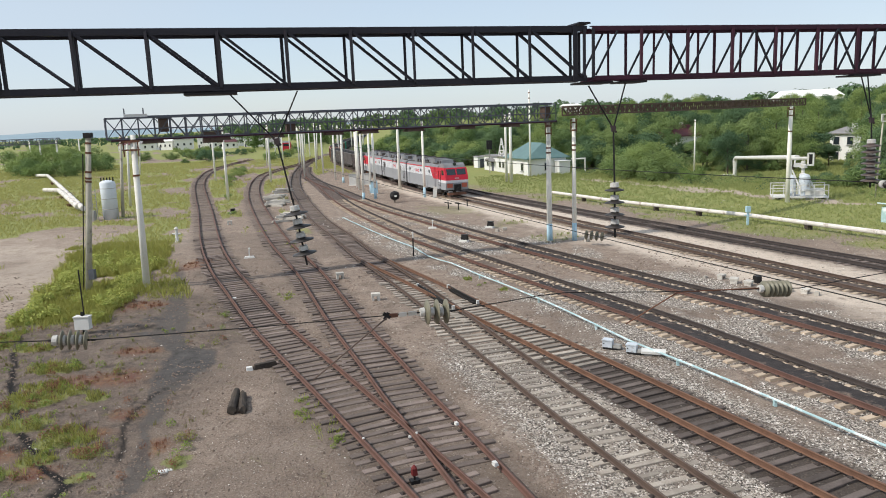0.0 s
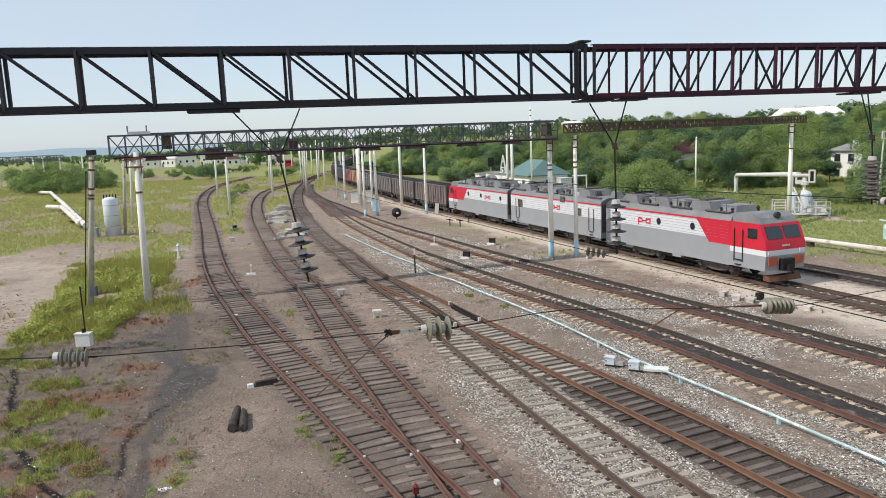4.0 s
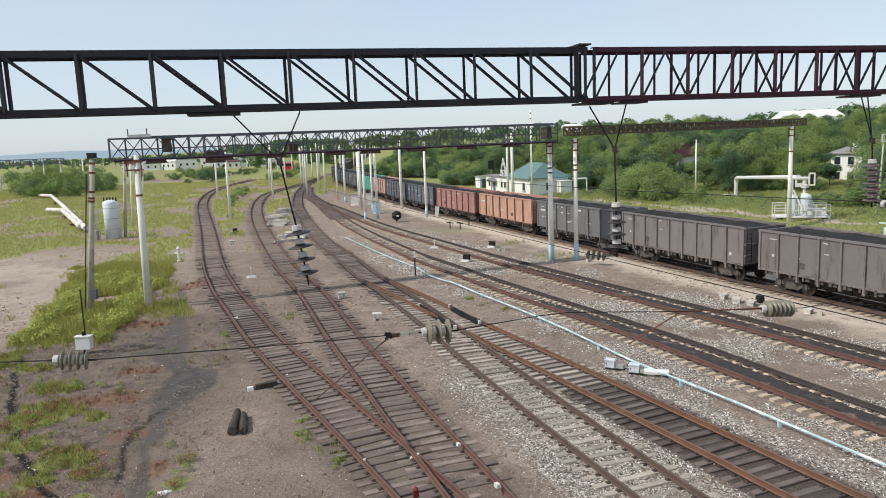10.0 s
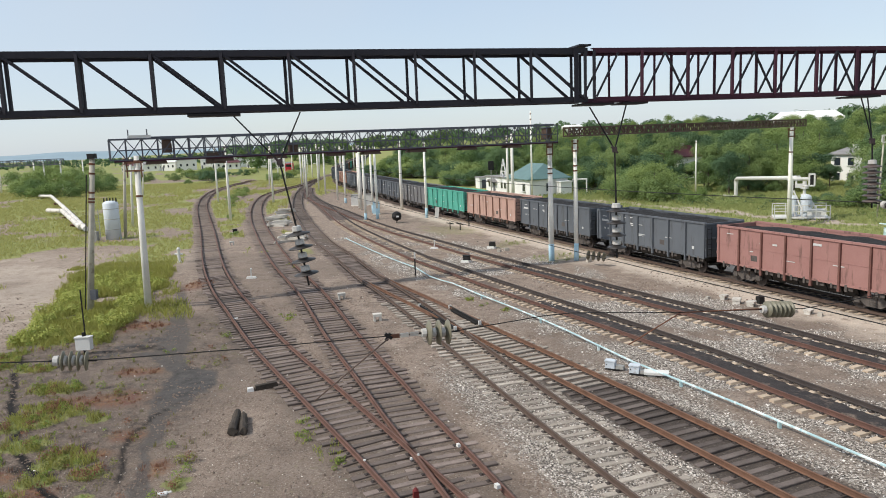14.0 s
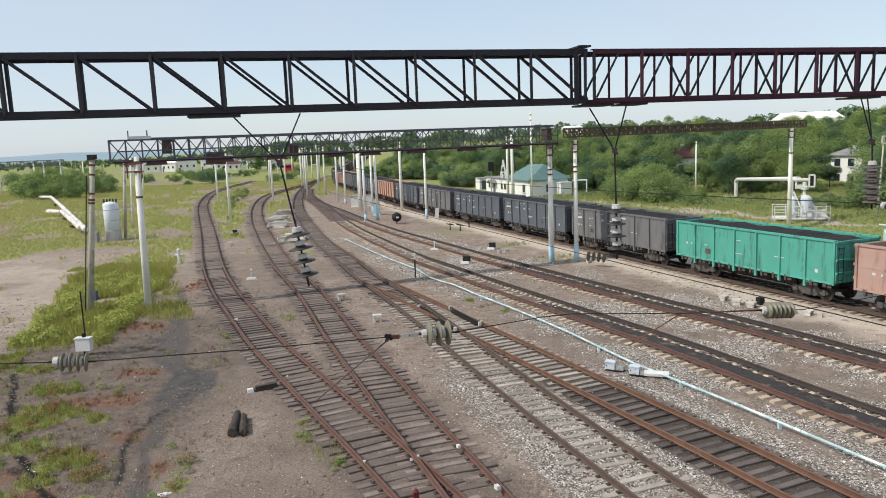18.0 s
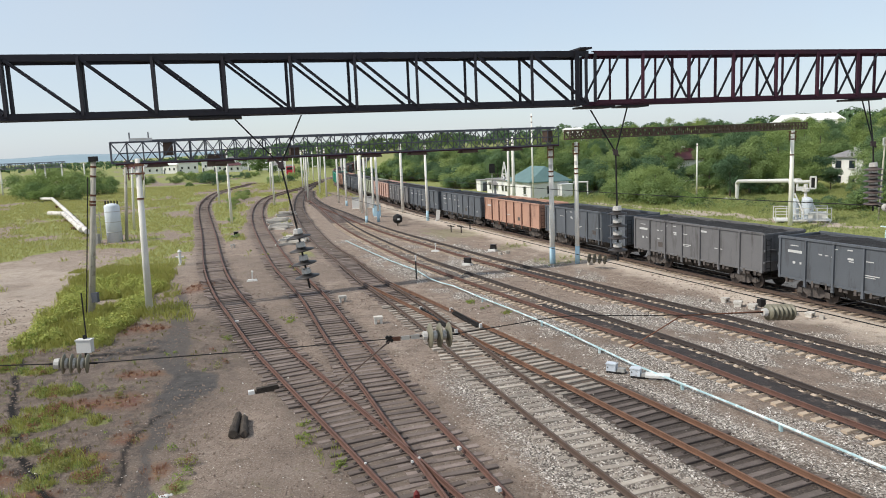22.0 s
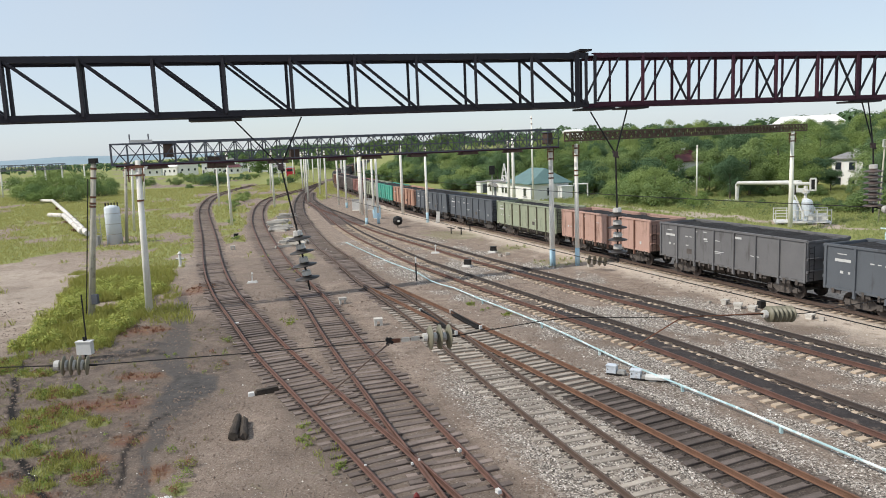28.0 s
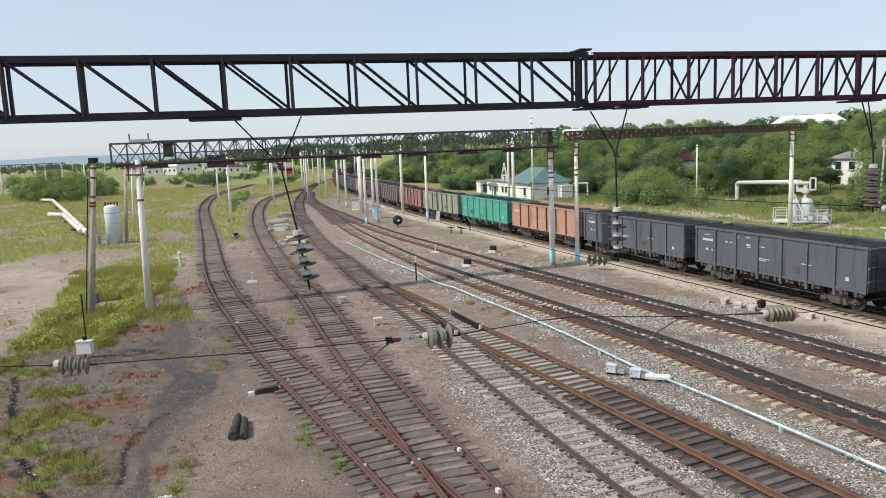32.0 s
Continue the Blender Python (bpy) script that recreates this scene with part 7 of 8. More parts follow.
# ---- small yard furniture ----
def lever(x, y, turn=0):
    t = thing("switch_lever", "small white point lever on a flat base", "switch lever", pose(x, y, GROUND, 0, 0, turn) @ Matrix.Scale(0.85, 4), group="point levers")
    part("base", Geo().box((0, 0, 0.08), (0.95, 0.42, 0.16), None, 0.8), M["white"], t)
    part("arm", Geo().bar((0, 0, 0.1), (0.05, 0, 0.95), 0.09), M["white"], t)
    part("weight", Geo().lathe((0.05, 0, 0.85), [(0.05, -0.08), (0.12, 0), (0.05, 0.08)], 10), M["white"], t)
    return t


def stand(x, y, turn=0, size=0.78, squat=0.9):
    """A white pi-shaped concrete stand beside the points."""
    t = thing("point_stand", "small white concrete stand beside the points", "stand", pose(x, y, GROUND, 0, 0, turn) @ Matrix.Diagonal((size, size, size * squat, 1)), group="concrete stands")
    part("top", Geo().box((0, 0, 0.48), (0.62, 0.5, 0.2)), M["stand_white"], t)
    for e in (-0.2, 0.2):
        part("leg", Geo().box((e, 0, 0.18), (0.16, 0.42, 0.4)), M["stand_white"], t)
    return t


def point_machine(x, y, turn=0, dark=True):
    t = thing("point_machine", "dark point machine on a pale concrete base", "point machine", pose(x, y, GROUND, 0, 0, turn) @ Matrix.Scale(0.68, 4), group="point machines")
    part("base", Geo().box((0, 0, 0.15), (1.1, 0.7, 0.3), None, 0.85), M["white"], t)
    part("housing", Geo().box((0.1, 0.05, 0.55), (0.8, 0.55, 0.55), None, 0.85), M["black"] if dark else M["white"], t)
    part("lid", Geo().box((0.1, 0.05, 0.85), (0.86, 0.6, 0.06)), M["black"] if dark else M["white"], t)
    return t


lever(-14.7, 53.9, 10)
lever(-0.8, 65.5, -10)
stand(-6.6, 45.0, 15)
stand(-3.8, 38.9, 10)
stand(-21.9, 74.0, 20)
point_machine(1.8, 57.2, -25)
point_machine(4.4, 64.3, -25)
point_machine(-24.4, 83.9, 20)
p = thing("hydrant", "white hydrant post beside the siding", "hydrant", pose(-23.6, 63.5, GROUND))
part("column", Geo().lathe((0, 0, 0), [(0.2, 0), (0.2, 0.1), (0.13, 0.15), (0.13, 1.1), (0.2, 1.2), (0.05, 1.4)], 12), M["white"], p)
part("outlet", Geo().tube((-0.35, 0, 0.75), (0.35, 0, 0.75), 0.09), M["white"], p)


def relay_box(x, y, turn, lid=True):
    t = thing("relay_box", "pale grey trackside relay box with an open tray", "relay box", pose(x, y, GROUND, 0, 0, turn) @ Matrix.Scale(0.66, 4), group="relay boxes")
    part("body", Geo().box((0, 0, 0.3), (0.62, 0.5, 0.46), None, 0.94), M["enamel"], t)
    part("lid", Geo().box((0, 0, 0.56), (0.68, 0.56, 0.07)), M["enamel"], t)
    part("tray", Geo().box((0.62, -0.05, 0.22), (0.5, 0.42, 0.2), None, 0.9), M["zinc"], t)
    part("foot", Geo().box((0.2, -0.25, 0.06), (0.9, 0.2, 0.1)), M["black"], t)
    part("bolt", Geo().box((-0.2, -0.27, 0.35), (0.06, 0.05, 0.06)), M["black"], t)


relay_box(6.8, 28.9, -30)
relay_box(7.6, 28.15, -28)
p = thing("relay_tray", "flat pale metal cover under the teal pipe", "cover plate", pose(8.35, 27.7, GROUND + 0.12, 4, 0, -20))
part("plate", Geo().box((0, 0, 0.05), (0.95, 0.4, 0.1)), M["white"], p)
part("foot", Geo().box((-0.2, 0, -0.06), (0.3, 0.3, 0.14)), M["zinc"], p)


def block(name, label, x, y, size, turn, material, tilt=0.0, z=GROUND):
    """A worn block with broken corners."""
    rnd = random.Random(x * 31 + y)
    g = Geo().box((0, 0, size[2] / 2), size, None, 0.9)
    g.v = [tuple(c + rnd.uniform(-0.07, 0.07) * min(size) for c in v) for v in g.v]
    ob = part(name, g, material)
    ob.matrix_world = pose(x, y, z, tilt, 0, turn)
    return tagged(ob, label, "block" if "block" in name else "timber")


M["rubble"] = mat("broken concrete", (0.50, 0.46, 0.40), (0.33, 0.30, 0.26), 0.95, 0, 3, 30, 0.6)
for x, y, s, turn in ((19.3, 36.0, 0.4, 50), (18.4, 36.9, 0.35, 15), (15.3, 40.9, 0.3, 40), (17.2, 38.0, 0.3, 70), (11.3, 55.0, 0.5, 30), (5.6, 62.5, 0.5, 10), (4.9, 62.0, 0.4, 60)):
    block("concrete_block", "broken pale concrete block on the gravel", x, y, (s * 0.8, s * 0.55, s * 0.5), turn, M["rubble"])
stand(16.1, 40.5, 35, 0.7, 0.75)
stand(16.4, 39.45, 60, 0.9, 0.6)
stand(16.9, 38.7, 50, 0.85, 0.6)
stand(18.95, 36.5, 40, 0.75, 0.6)
block("dark_block", "dark iron block on the gravel", 17.65, 39.3, (0.36, 0.36, 0.4), 15, M["black"])
def log(label, x, y, r0, length, turn):
    """A weathered round timber with a ragged skin and broken ends."""
    q = random.Random(label)
    g = Geo()
    n, rings = 11, 9
    for i in range(rings):
        f = i / (rings - 1)
        w = r0 * (1.0 - 0.18 * f)
        for j in range(n):
            a = 2 * math.pi * j / n
            w2 = w * q.uniform(0.80, 1.08)
            g.v.append((w2 * math.cos(a), (f - 0.5) * length + (q.uniform(-0.09, 0.09) if i in (0, rings - 1) else 0), r0 * 0.85 + w2 * math.sin(a)))
    g.f += [(i * n + j, i * n + (j + 1) % n, (i + 1) * n + (j + 1) % n, (i + 1) * n + j) for i in range(rings - 1) for j in range(n)]
    g.f += [tuple(range(n - 1, -1, -1)), tuple(range((rings - 1) * n, rings * n))]
    ob = part("timber_log", g, M["wood_dark"])
    ob.matrix_world = pose(x, y, GROUND, 0, 0, turn)
    return tagged(ob, label, "timber")


log("charred broken timber lying on the soil", -7.62, 24.3, 0.17, 1.9, 10)
log("split dark timber lying on the soil", -7.28, 24.2, 0.15, 1.6, 14)
block("timber_log", "dark timber stub beside the siding", -7.45, 28.25, (0.24, 0.95, 0.2), -62, M["wood_dark"])
block("concrete_block", "small white block beside a timber", -8.02, 27.95, (0.26, 0.22, 0.14), 20, M["white"])
rs = random.Random(77)
for cx, cy, n in ((-22.4, 98.5, 12), (-20.6, 91.0, 7), (-16.0, 76.2, 12), (-23.8, 109.5, 7)):
    for k in range(n):
        layer, slot = k % 3, k // 3
        block("timber_beam", "weathered pale sleeper in a loose stack", cx + rs.uniform(-0.4, 0.4), cy + (slot - n / 6) * 0.85 + 0.2 * layer, (2.6, 0.26, 0.22), rs.uniform(-30, 38), M["beam_pale"], z=GROUND + 0.23 * layer)
p = thing("sign_post", "slim olive post with a white frame at its top", "post", pose(44.56, 73.0, GROUND))
part("shaft", Geo().tube((0, 0, -0.2), (0.35, 0, 8.5), 0.09, 0.07, 8), M["pole_olive"], p, smooth=True)
for a, b in (((0.1, 7.9), (0.1, 8.6)), ((0.6, 7.9), (0.6, 8.6)), ((0.1, 7.9), (0.6, 7.9)), ((0.1, 8.6), (0.6, 8.6))):
    part("frame_bar", Geo().bar((a[0], -0.12, a[1]), (b[0], -0.12, b[1]), 0.1), M["white"], p)

for x, y, turn, le in ((1.02, 38.75, -69.5, 2.1), (-0.52, 38.6, -70.5, 2.9)):
    p = thing("guard_rail", "black guard rail with white-painted tips", "guard rail", pose(x, y, GROUND, 0, 0, turn), group="guard rails")
    part("bar", Geo().sweep([Vector((-le, 0, 0.27)), Vector((le, 0, 0.27))], RAIL), M["black"], p)
    part("foot_plate", Geo().box((0, 0, 0.06), (le * 1.7, 0.2, 0.1)), M["black"], p)
    for e in (-le - 0.04, le + 0.04):
        part("tip", Geo().box((e, 0, 0.2), (0.1, 0.15, 0.2)), M["white"], p, "white painted tip")
for x, y, s in ((0.23, 21.27, 0.11), (1.22, 18.47, 0.13), (-2.62, 20.49, 0.06), (-1.01, 20.73, 0.06), (-1.21, 20.47, 0.07)):
    block("white_stone_block", "small white-painted stone lying on a rail", x, y, (s, s * 1.3, s * 0.8), 30, M["white"], z=-0.01)

p = thing("point_lantern", "small dark red point lantern between the siding rails", "lantern", pose(-1.0, 18.15, GROUND, 0, 0, 20))
part("foot", Geo().box((0, 0, 0.03), (0.26, 0.2, 0.1)), M["black"], p)
part("stem", Geo().tube((0, 0, 0.05), (0, 0, 0.22), 0.03), M["black"], p)
part("housing", Geo().box((0, 0, 0.31), (0.15, 0.15, 0.2), None, 0.85), M["lamp_red"], p)
part("cap", Geo().lathe((0, 0, 0.41), [(0.09, 0), (0.05, 0.05), (0.02, 0.09)], 8), M["lamp_red"], p)
for x, y, s in ((-8.3, 19.3, 0.2), (-8.15, 19.42, 0.12), (-12.2, 40.6, 0.25)):
    block("litter_block", "crumpled white litter on bare soil", x, y, (s * 1.4, s, s * 0.3), 20, M["white"])

# trackside post, cabinets and the pole's white box
p = thing("marker_post", "slim post with a white top beside the teal pipe", "post", pose(-2.1, 51.9, GROUND))
part("shaft", Geo().bar((0, 0, -0.1), (0, 0, 1.35), 0.1), M["black"], p)
part("top", Geo().bar((0, 0, 1.35), (0, 0, 1.8), 0.11), M["white"], p)
p = thing("meter_box", "white metal box on a slim post in weeds", "meter box", pose(-17.9, 34.5, GROUND))
part("post", Geo().bar((0, 0, -0.1), (0, 0, 1.1), 0.1), M["black"], p)
part("box", Geo().box((0, 0, 0.55), (0.72, 0.35, 0.62)), M["white"], p)
part("lid", Geo().box((0, 0, 0.88), (0.78, 0.41, 0.05)), M["white"], p)
part("cable", Geo().bar((0.05, 0.1, 0.9), (0.05, 0.1, 3.2), 0.05), M["black"], p)
for x, y, w in ((-13.9, 117.4, 1.5), (-12.0, 117.8, 1.1), (-9.2, 101.5, 0.9)):
    p = thing("signal_cabinet", "pale trackside signal cabinet among the poles", "cabinet", pose(x, y, GROUND), group="signal cabinets")
    part("body", Geo().box((0, 0, 0.95), (w, 0.8, 1.7)), M["white"] if w > 1 else M["pole_blue"], p)
    part("lid", Geo().box((0, 0, 1.83), (w + 0.15, 0.95, 0.08)), M["zinc"], p)
    part("plinth", Geo().box((0, 0, 0.05), (w + 0.1, 0.9, 0.2)), M["concrete"], p)
p = thing("leaning_slab", "white leaning slab beside a pole", "slab", pose(-0.6, 92.6, GROUND))
part("slab", Geo().box((0, 0, 0.7), (0.5, 0.25, 1.5), Matrix.Rotation(0.12, 3, "Y")), M["white"], p)
# signal by the station house, and the black ball weight under the far wires
p = thing("signal_mast", "slim railway signal with a dark head", "signal", pose(9.3, 131.0, GROUND))
part("mast", Geo().tube((0, 0, 0), (0, 0, 5.4), 0.09, None, 8), M["zinc"], p)
part("head", Geo().box((0, 0, 5.2), (1.0, 0.35, 1.6)), M["black"], p)
part("hood", Geo().tube((0, -0.3, 5.5), (0, -0.55, 5.5), 0.2), M["black"], p)
p = thing("dwarf_signal", "round black dwarf signal on a short post", "signal", pose(-5.6, 89.0, GROUND))
part("head", Geo().lathe((0, 0, 0.85), [(0.1, -0.6), (0.5, -0.4), (0.62, 0), (0.5, 0.4), (0.1, 0.6)], 14), M["black"], p)
part("post", Geo().bar((0, 0, -0.1), (0, 0, 0.6), 0.12), M["black"], p)
part("plate", Geo().box((0.15, -0.6, 0.85), (0.3, 0.06, 0.2)), M["white"], p)
for x, y in ((0.9, 80.0), (2.0, 79.0), (3.1, 82.0)):
    p = thing("ground_bracket", "small dark iron bracket on the gravel", "bracket", pose(x, y, GROUND), group="iron brackets")
    part("upright", Geo().bar((0, 0, 0), (0, 0, 0.8), 0.12), M["black"], p)
    part("arm", Geo().bar((-0.4, 0, 0.75), (0.4, 0, 0.6), 0.1), M["black"], p)
# a far parked red locomotive and far gantries
p = thing("locomotive", "distant parked red locomotive", "locomotive", pose(-57.5, 277, 0, 0, 0, 100))
part("body", Geo().box((0, 0, 2.6), (12, 3, 3.0)), M["loco_red"], p)
part("roof", Geo().box((0, 0, 4.3), (11.5, 2.6, 0.5), None, 0.9), M["loco_roof"], p)
part("windscreen", Geo().box((-6.02, 0, 3.3), (0.06, 2.2, 0.9)), M["glass"], p)
part("underframe", Geo().box((0, 0, 0.7), (11.6, 2.4, 0.9)), M["black"], p)
far2 = lattice_beam("distant grey lattice gantry at the field's edge", (-150, 218, 7.7), (-112, 215, 7.7), 1.6, 1.2, 18, M["steel_far"], 0.16)
for x, y in ((-148, 218), (-132, 217), (-118, 216), (-113, 216), (-140, 250), (-128, 260)):
    pole(x, y, 8.8, 0.28, (0, 0), 0, 1, "distant concrete pole at the field's edge")


# ---- gravel, weeds and grass ----
def gravel():
    """Loose stones on the ballast, too many to count."""
    r = np.random.default_rng(11)
    pts, faces, col = [], [], []
    octa = np.array([(1, 0, 0), (-1, 0, 0), (0, 1, 0), (0, -1, 0), (0, 0, 1)], float)
    tri = np.array([(0, 2, 4), (2, 1, 4), (1, 3, 4), (3, 0, 4)])
    n = 90000
    y = 16 + 62 * r.random(n * 4) ** 1.7
    x = r.uniform(-14, 32, n * 4)
    keep = (np.abs(x) < 0.66 * y + 1)
    x, y = x[keep], y[keep]
    g, s, c, soil = covers(x, y)
    d = to_track(x, y, "abcdfghi")
    chance = np.clip(np.where(x < 0.2 * (20 - y), 0.010, 0.022) + np.where(d < 4, 0.8, 0.5) * s - 0.25 * c - 0.3 * g, 0.008, 1) * np.where(d < 1.3, np.where(to_track(x, y, "c") < 1.3, 1.0, 0.5), 1.0)
    chance = np.where((tar(x, y)[0] > 0.25) & (x < -8), 0.0, chance)
    ok = r.random(len(x)) < chance
    x, y = x[ok][:n], y[ok][:n]
    z = height(x, y)
    size = r.uniform(0.016, 0.042, len(x)) * (0.7 + y / 70)
    a = r.uniform(0, 6.3, len(x))
    ca, sa = np.cos(a), np.sin(a)
    sx, sy, sz = size * r.uniform(0.7, 1.3, len(x)), size * r.uniform(0.6, 1.1, len(x)), size * r.uniform(0.5, 1.0, len(x))
    v = octa[None] * np.stack([sx, sy, sz], 1)[:, None]
    v = v + r.normal(scale=0.22, size=v.shape) * size[:, None, None]
    w = np.stack([v[..., 0] * ca[:, None] - v[..., 1] * sa[:, None] + x[:, None], v[..., 0] * sa[:, None] + v[..., 1] * ca[:, None] + y[:, None], v[..., 2] + z[:, None] + 0.004], -1)
    f = tri[None] + 5 * np.arange(len(x))[:, None, None]
    m = bpy.data.materials.new("ballast stone")
    m.use_nodes = True
    N, L = m.node_tree.nodes, m.node_tree.links
    geo, ramp = N.new("ShaderNodeNewGeometry"), N.new("ShaderNodeValToRGB")
    e = ramp.color_ramp.elements
    e[0].color, e[1].color = (0.125, 0.108, 0.094, 1), (0.80, 0.755, 0.695, 1)
    mid = ramp.color_ramp.elements.new(0.6)
    mid.color = (0.40, 0.35, 0.30, 1)
    L.new(geo.outputs["Random Per Island"], ramp.inputs[0])
    L.new(ramp.outputs[0], N["Principled BSDF"].inputs["Base Color"])
    N["Principled BSDF"].inputs["Roughness"].default_value = 0.95
    return tagged(new("gravel", raw_mesh("gravel", w.reshape(-1, 3), f.reshape(-1, 3), m)), "loose pale and grey ballast stones", "gravel", kind="stuff")


gravel()


def clods():
    """Clods and crumbs of soil on the bare yard, too many to count."""
    r = np.random.default_rng(19)
    n = 42000
    y = 16 + 34 * r.random(n) ** 1.7
    x = r.uniform(-0.68, 0.45, n) * y
    d = to_track(x, y, "abcdfghi")
    g, s, c, soil = covers(x, y)
    ok = (d > 1.3) & (g < 0.5) & (s < 0.6) & (r.random(n) < 0.25 + 0.75 * step(0.42, 0.56, rough_field(x, y, 1.5, 33)))
    x, y = x[ok], y[ok]
    size = 0.014 + 0.055 * r.random(len(x)) ** 2.5
    size = size * (0.6 + y / 60)
    base = np.array([(1, 0, 0), (0.3, 0.9, 0), (-0.8, 0.6, 0), (-0.8, -0.6, 0), (0.3, -0.9, 0), (0.1, 0, 0.7)], float)
    v = base[None] * size[:, None, None] + r.normal(scale=0.2, size=(len(x), 6, 3)) * size[:, None, None]
    v[..., 0] += x[:, None]
    v[..., 1] += y[:, None]
    v[..., 2] += height(x, y)[:, None]
    f = np.array([(0, 1, 5), (1, 2, 5), (2, 3, 5), (3, 4, 5), (4, 0, 5)])[None] + 6 * np.arange(len(x))[:, None, None]
    m = mat("soil clod", (0.27, 0.205, 0.165), (0.12, 0.088, 0.07), 0.95, 0, 1.3, 25, 0.3)
    return tagged(new("soil_clods", raw_mesh("soil_clods", v.reshape(-1, 3), f.reshape(-1, 3), m)), "loose brown clods of soil", "soil", kind="stuff")


clods()
M["blade"] = leaf_material("grass blades", (0.235, 0.30, 0.06), (0.50, 0.50, 0.14), (0.46, 0.43, 0.14))
M["blade_dry"] = leaf_material("dry grass blades", (0.40, 0.42, 0.14), (0.54, 0.51, 0.22), (0.50, 0.46, 0.19))
M["blade_verge"] = leaf_material("verge grass blades", (0.20, 0.275, 0.085), (0.33, 0.385, 0.14), (0.39, 0.40, 0.17))
M["weed_green"] = leaf_material("broad green weeds", (0.12, 0.20, 0.04), (0.30, 0.36, 0.085), (0.24, 0.27, 0.07))
M["weed_red"] = leaf_material("reddish weeds", (0.23, 0.095, 0.065), (0.29, 0.16, 0.09), (0.24, 0.12, 0.075))


M["weed_mix"] = leaf_material("mixed weeds", (0.14, 0.17, 0.04), (0.33, 0.31, 0.10), (0.22, 0.2, 0.07))


def blades(name, label, x, y, tall, per, material, seed, wide=0.012):
    """Tufts of blades at the given places, as one mesh."""
    r = np.random.default_rng(seed)
    n = len(x)
    x, y = np.repeat(x, per), np.repeat(y, per)
    tall = np.repeat(tall, per) * r.uniform(0.5, 1.2, n * per)
    z = height(x, y)
    a = r.uniform(0, 6.3, n * per)
    out = r.uniform(0.05, 0.55, n * per) * tall
    rad = r.uniform(0, 0.16, n * per) * (0.6 + tall)
    bx, by = x + np.cos(a) * rad, y + np.sin(a) * rad
    w = wide * (0.6 + tall) * (0.4 + y / 60)
    px, py = -np.sin(a) * w, np.cos(a) * w
    tx, ty = bx + np.cos(a) * out, by + np.sin(a) * out
    mx, my = bx + np.cos(a) * out * 0.35, by + np.sin(a) * out * 0.35
    v = np.stack([np.stack([bx - px, by - py, z - 0.02], 1), np.stack([bx + px, by + py, z - 0.02], 1), np.stack([mx + px, my + py, z + tall * 0.6], 1), np.stack([tx, ty, z + tall], 1), np.stack([mx - px, my - py, z + tall * 0.6], 1)], 1)
    f = np.arange(n * per * 5).reshape(-1, 5)
    return tagged(new(name, raw_mesh(name, v.reshape(-1, 3), f, material)), label, "grass", kind="stuff")


def scatter(n, x0, x1, y0, y1, seed, need, power=1.0):
    """Places where the ground is grassy."""
    r = np.random.default_rng(seed)
    y = y0 + (y1 - y0) * r.random(n) ** power
    x = r.uniform(x0, x1, n)
    keep = (np.abs(x) < 0.68 * y + 2)
    x, y = x[keep], y[keep]
    g = covers(x, y)[0]
    ok = r.random(len(x)) * 0.6 + need < g
    return x[ok], y[ok], r


x, y, r = scatter(60000, -36, -11, 18, 64, 21, 0.25)
lush = (x > -30) & (x < -15) & (y > 35) & (y < 60)
blades("grass", "tall lush green grass round the poles", x, y, np.where(lush, r.uniform(0.15, 0.55, len(x)) * (0.6 + 0.8 * rough_field(x, y, 1.8, 15)), r.uniform(0.1, 0.3, len(x))), 8, M["blade"], 31, 0.0075)
x, y, r = scatter(110000, -150, -18, 52, 235, 22, 0.15, 1.6)
blades("grass", "yellow-green field grass", x, y, r.uniform(0.12, 0.42, len(x)), 5, M["blade_dry"], 32, 0.0115)
x, y, r = scatter(42000, 6, 80, 42, 125, 23, 0.2, 1.2)
blades("grass", "green grass verge beyond the line", x, y, r.uniform(0.08, 0.24, len(x)) + 0.26 * r.random(len(x)) * step(8, 17, beyond(x, y)), 6, M["blade_verge"], 33, 0.014)
r = np.random.default_rng(41)
x, y = r.uniform(-20, -8, 3600), r.uniform(18, 54, 3600)
ok = spots(x, y, RED_AT, 46, 0.5) * r.random(3600) > 0.3
blades("weeds", "reddish dry weeds on bare soil", x[ok], y[ok], r.uniform(0.05, 0.2, ok.sum()), 9, M["weed_red"], 34, 0.012)
x, y = r.uniform(-24, -8, 7000), r.uniform(18, 40, 7000)
ok = (np.maximum(*tar(x, y)) < 0.3) & ((weed_spots(x, y) * r.random(7000) > 0.42) | (r.random(7000) < 0.07)) & (np.abs(x) < 0.68 * y + 1) & (x < -7.6 - 0.18 * (y - 19))
blades("weeds", "mixed low green and yellow weeds on wet soil", x[ok], y[ok], r.uniform(0.04, 0.2, ok.sum()), 8, M["weed_mix"], 36, 0.012)
x, y = np.array([-4.9, -5.2, -4.2, -3.6, -8.9, -9.2, 1.5, 3.4, -12.3, -13.0, -17.3]), np.array([23.3, 24.4, 21.6, 21.9, 40.2, 40.8, 43.2, 40.1, 58.5, 60.0, 68.0])
blades("weeds", "small bright green weeds between the tracks", np.repeat(x, 6) + r.normal(scale=0.22, size=66), np.repeat(y, 6) + r.normal(scale=0.35, size=66), r.uniform(0.08, 0.2, 66), 8, M["blade"], 35)


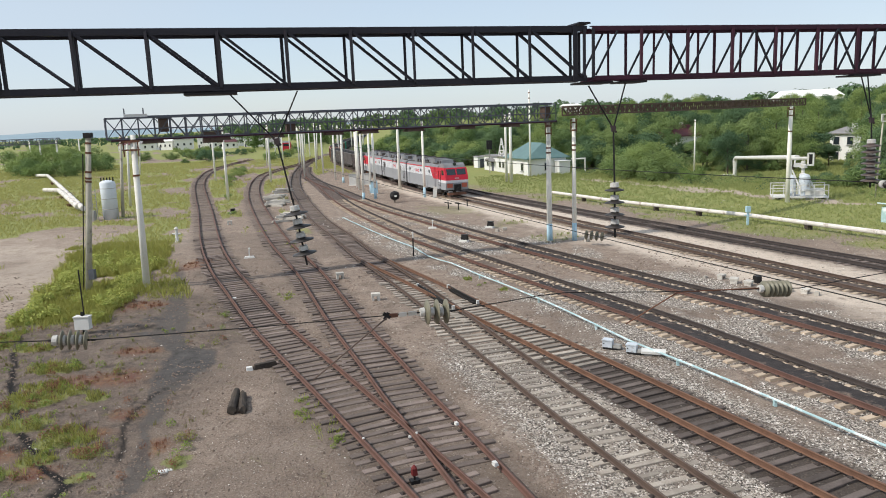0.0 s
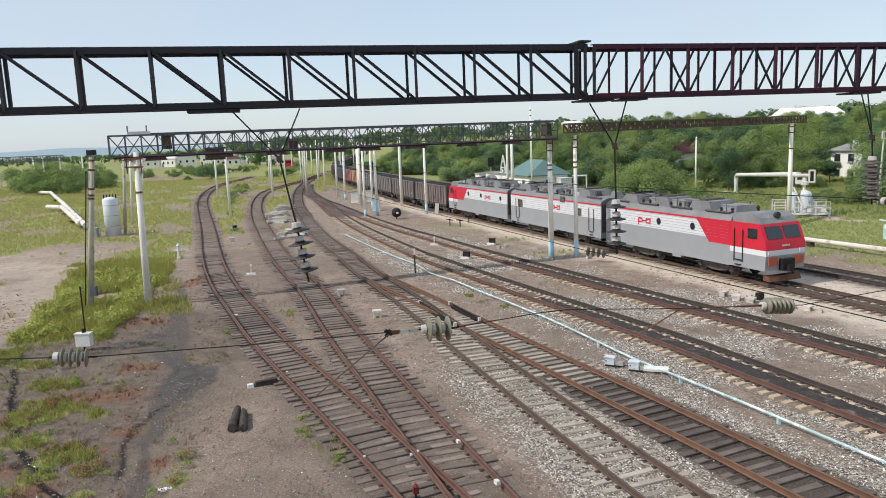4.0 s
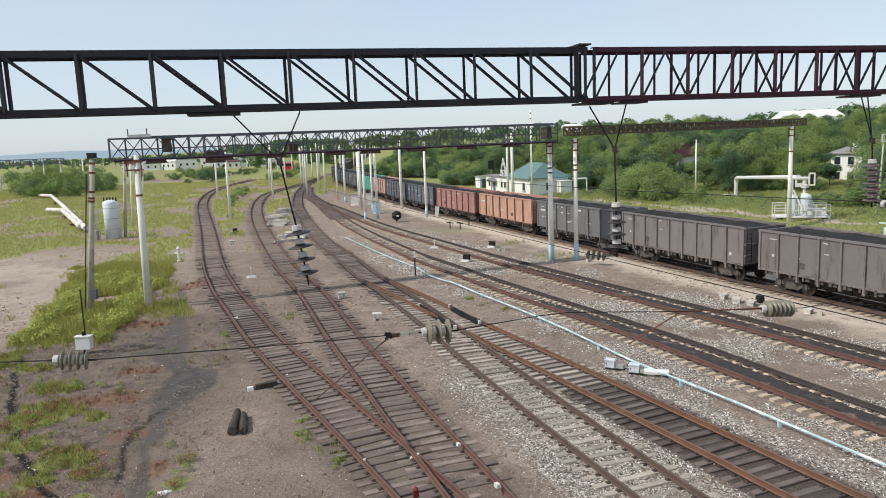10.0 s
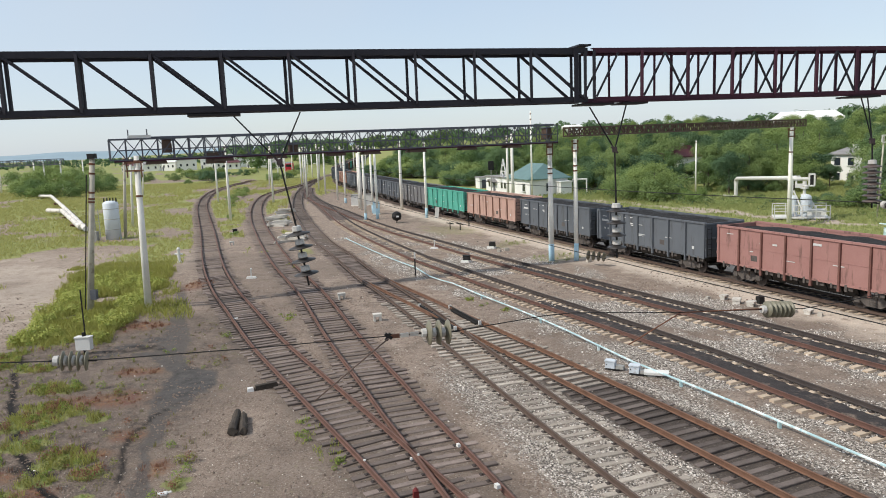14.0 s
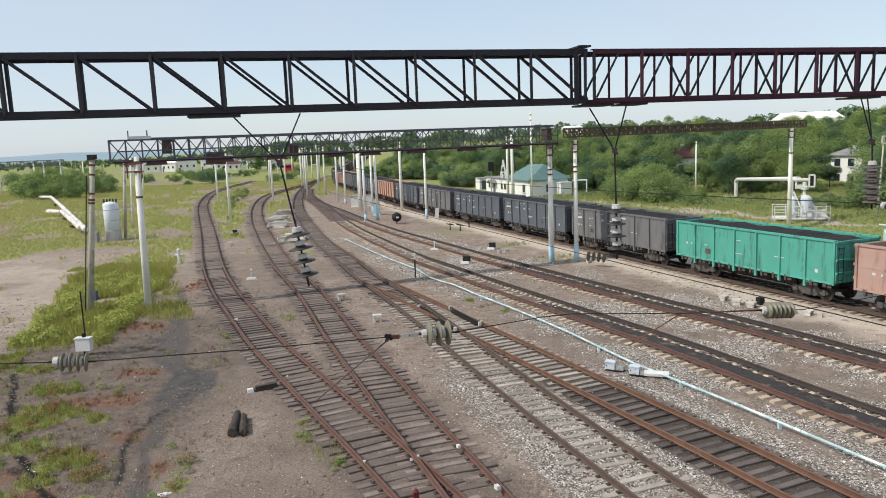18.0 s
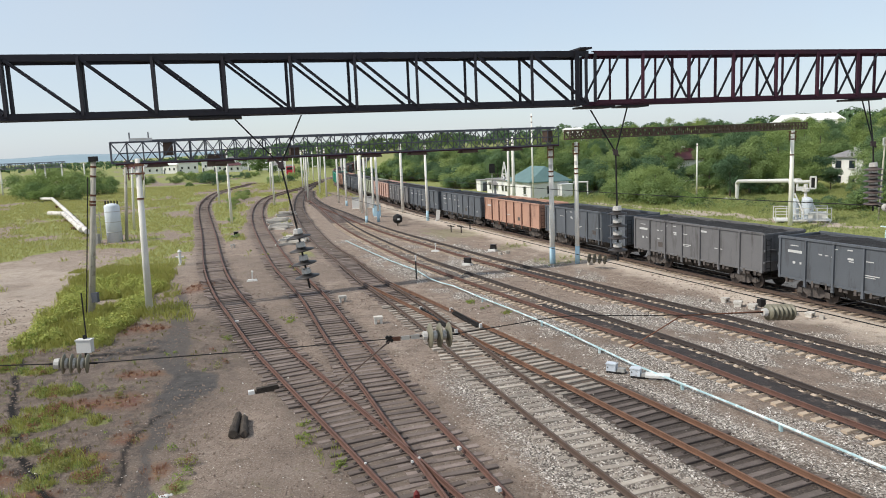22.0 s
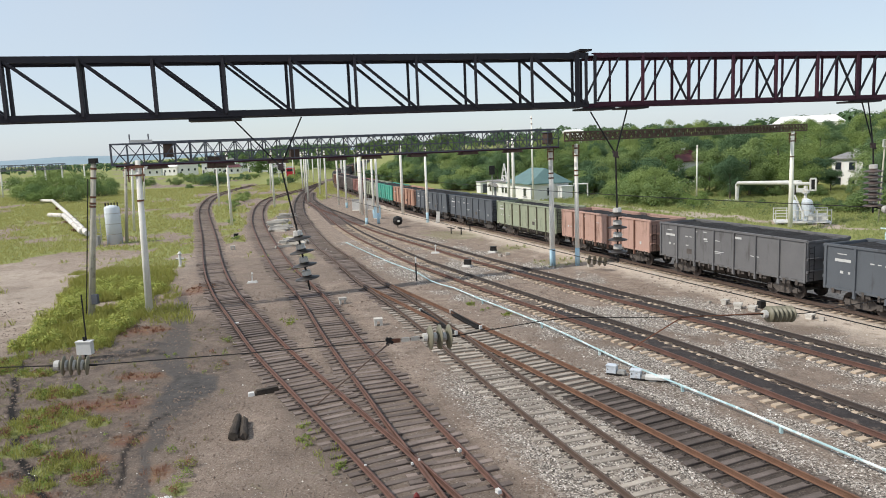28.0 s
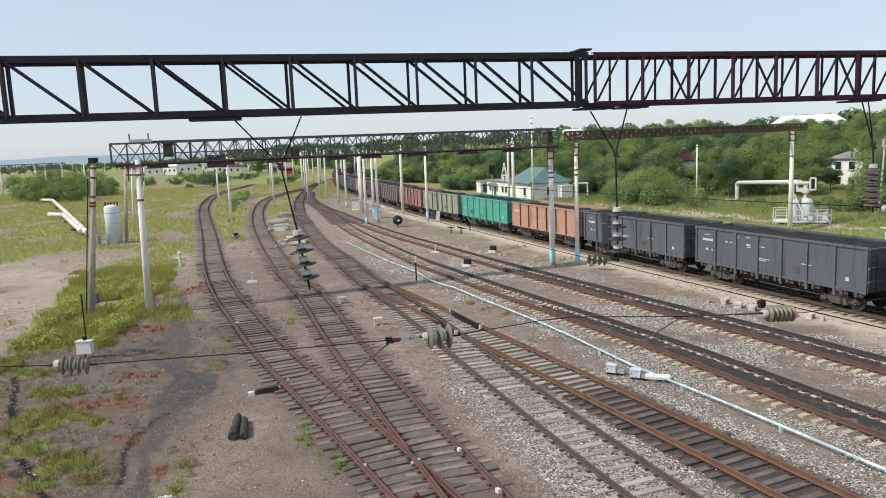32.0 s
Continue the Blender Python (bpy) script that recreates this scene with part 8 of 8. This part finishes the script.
def weed_clumps(label, x, y, size, leaf, per, material, seed):
    """Bushy broad-leaved weeds, as one mesh."""
    r = np.random.default_rng(seed)
    z = height(x, y)
    centres = np.stack([x, y, z + size * 0.55], 1)
    pts, faces = leaf_cloud(centres, size * r.uniform(0.7, 1.2, len(x)), per * len(x), leaf, seed)
    return tagged(new("weeds", raw_mesh("weeds", pts, faces, material)), label, "weeds", kind="stuff")


r = np.random.default_rng(51)
x, y = r.uniform(-27, -16, 1500), r.uniform(36, 56, 1500)
ok = (rough_field(x, y, 2.4, 17) > 0.47) & (covers(x, y)[0] > 0.5)
weed_clumps("bushy yellow-green weeds round the poles", x[ok], y[ok], r.uniform(0.15, 0.5, ok.sum()), 0.10, 70, M["blade"], 52)
# tall weeds and brush along the foot of the wood
x, y, r = scatter(2600, 12, 78, 62, 128, 61, 0.1)
q = beyond(x, y)
ok = (q > 15.5) & (q < 30) & (rough_field(x, y, 5.0, 62) > 0.44) & ~((np.abs(x - 38) < 4.2) & (np.abs(y - 76) < 7))
k = r.random(len(x))
for label, lo, hi, material, seed in (("tall green weeds along the foot of the wood", 0.0, 0.45, M["leaf"], 63), ("pale green weeds along the foot of the wood", 0.45, 0.75, M["blade_verge"], 64), ("dark brush along the foot of the wood", 0.75, 1.0, M["leaf_dark"], 65)):
    use = ok & (k >= lo) & (k < hi)
    weed_clumps(label, x[use], y[use], r.uniform(0.25, 0.75, use.sum()), 0.12, 60, material, seed)
x, y = r.uniform(-23, -8, 5200), r.uniform(18, 37, 5200)
ok = (np.maximum(*tar(x, y)) < 0.3) & ((weed_spots(x, y) * r.random(5200) > 0.48) | (r.random(5200) < 0.05)) & (x < -7.6 - 0.18 * (y - 19)) & (np.abs(x) < 0.68 * y + 1)
k = r.random(ok.sum())
x, y, s = x[ok], y[ok], r.uniform(0.05, 0.22, ok.sum())
weed_clumps("low bright green weeds on wet soil", x[k < 0.38], y[k < 0.38], s[k < 0.38], 0.05, 45, M["weed_green"], 53)
weed_clumps("low olive weeds on wet soil", x[(k > 0.38) & (k < 0.72)], y[(k > 0.38) & (k < 0.72)], s[(k > 0.38) & (k < 0.72)], 0.05, 45, M["weed_mix"], 54)
k = np.where(spots(x, y, RED_AT, 46, 0.5) > 0.4, 0.9, k)
weed_clumps("low reddish weeds on wet soil", x[k > 0.72], y[k > 0.72], s[k > 0.72], 0.05, 40, M["weed_red"], 55)
x, y = np.array([-4.95, -5.2, -4.75, -3.55, -3.4, -9.0, -9.2, 1.5, 3.4, 2.2, -19.3, -13.9, -20.5]), np.array([23.4, 24.3, 22.8, 20.95, 21.1, 40.2, 40.9, 43.2, 40.1, 41.6, 70.5, 34.4, 53.5])
weed_clumps("small bright weeds between the tracks", np.repeat(x, 4) + r.normal(scale=0.15, size=52), np.repeat(y, 4) + r.normal(scale=0.22, size=52), r.uniform(0.05, 0.13, 52), 0.05, 40, M["weed_green"], 56)

motions()
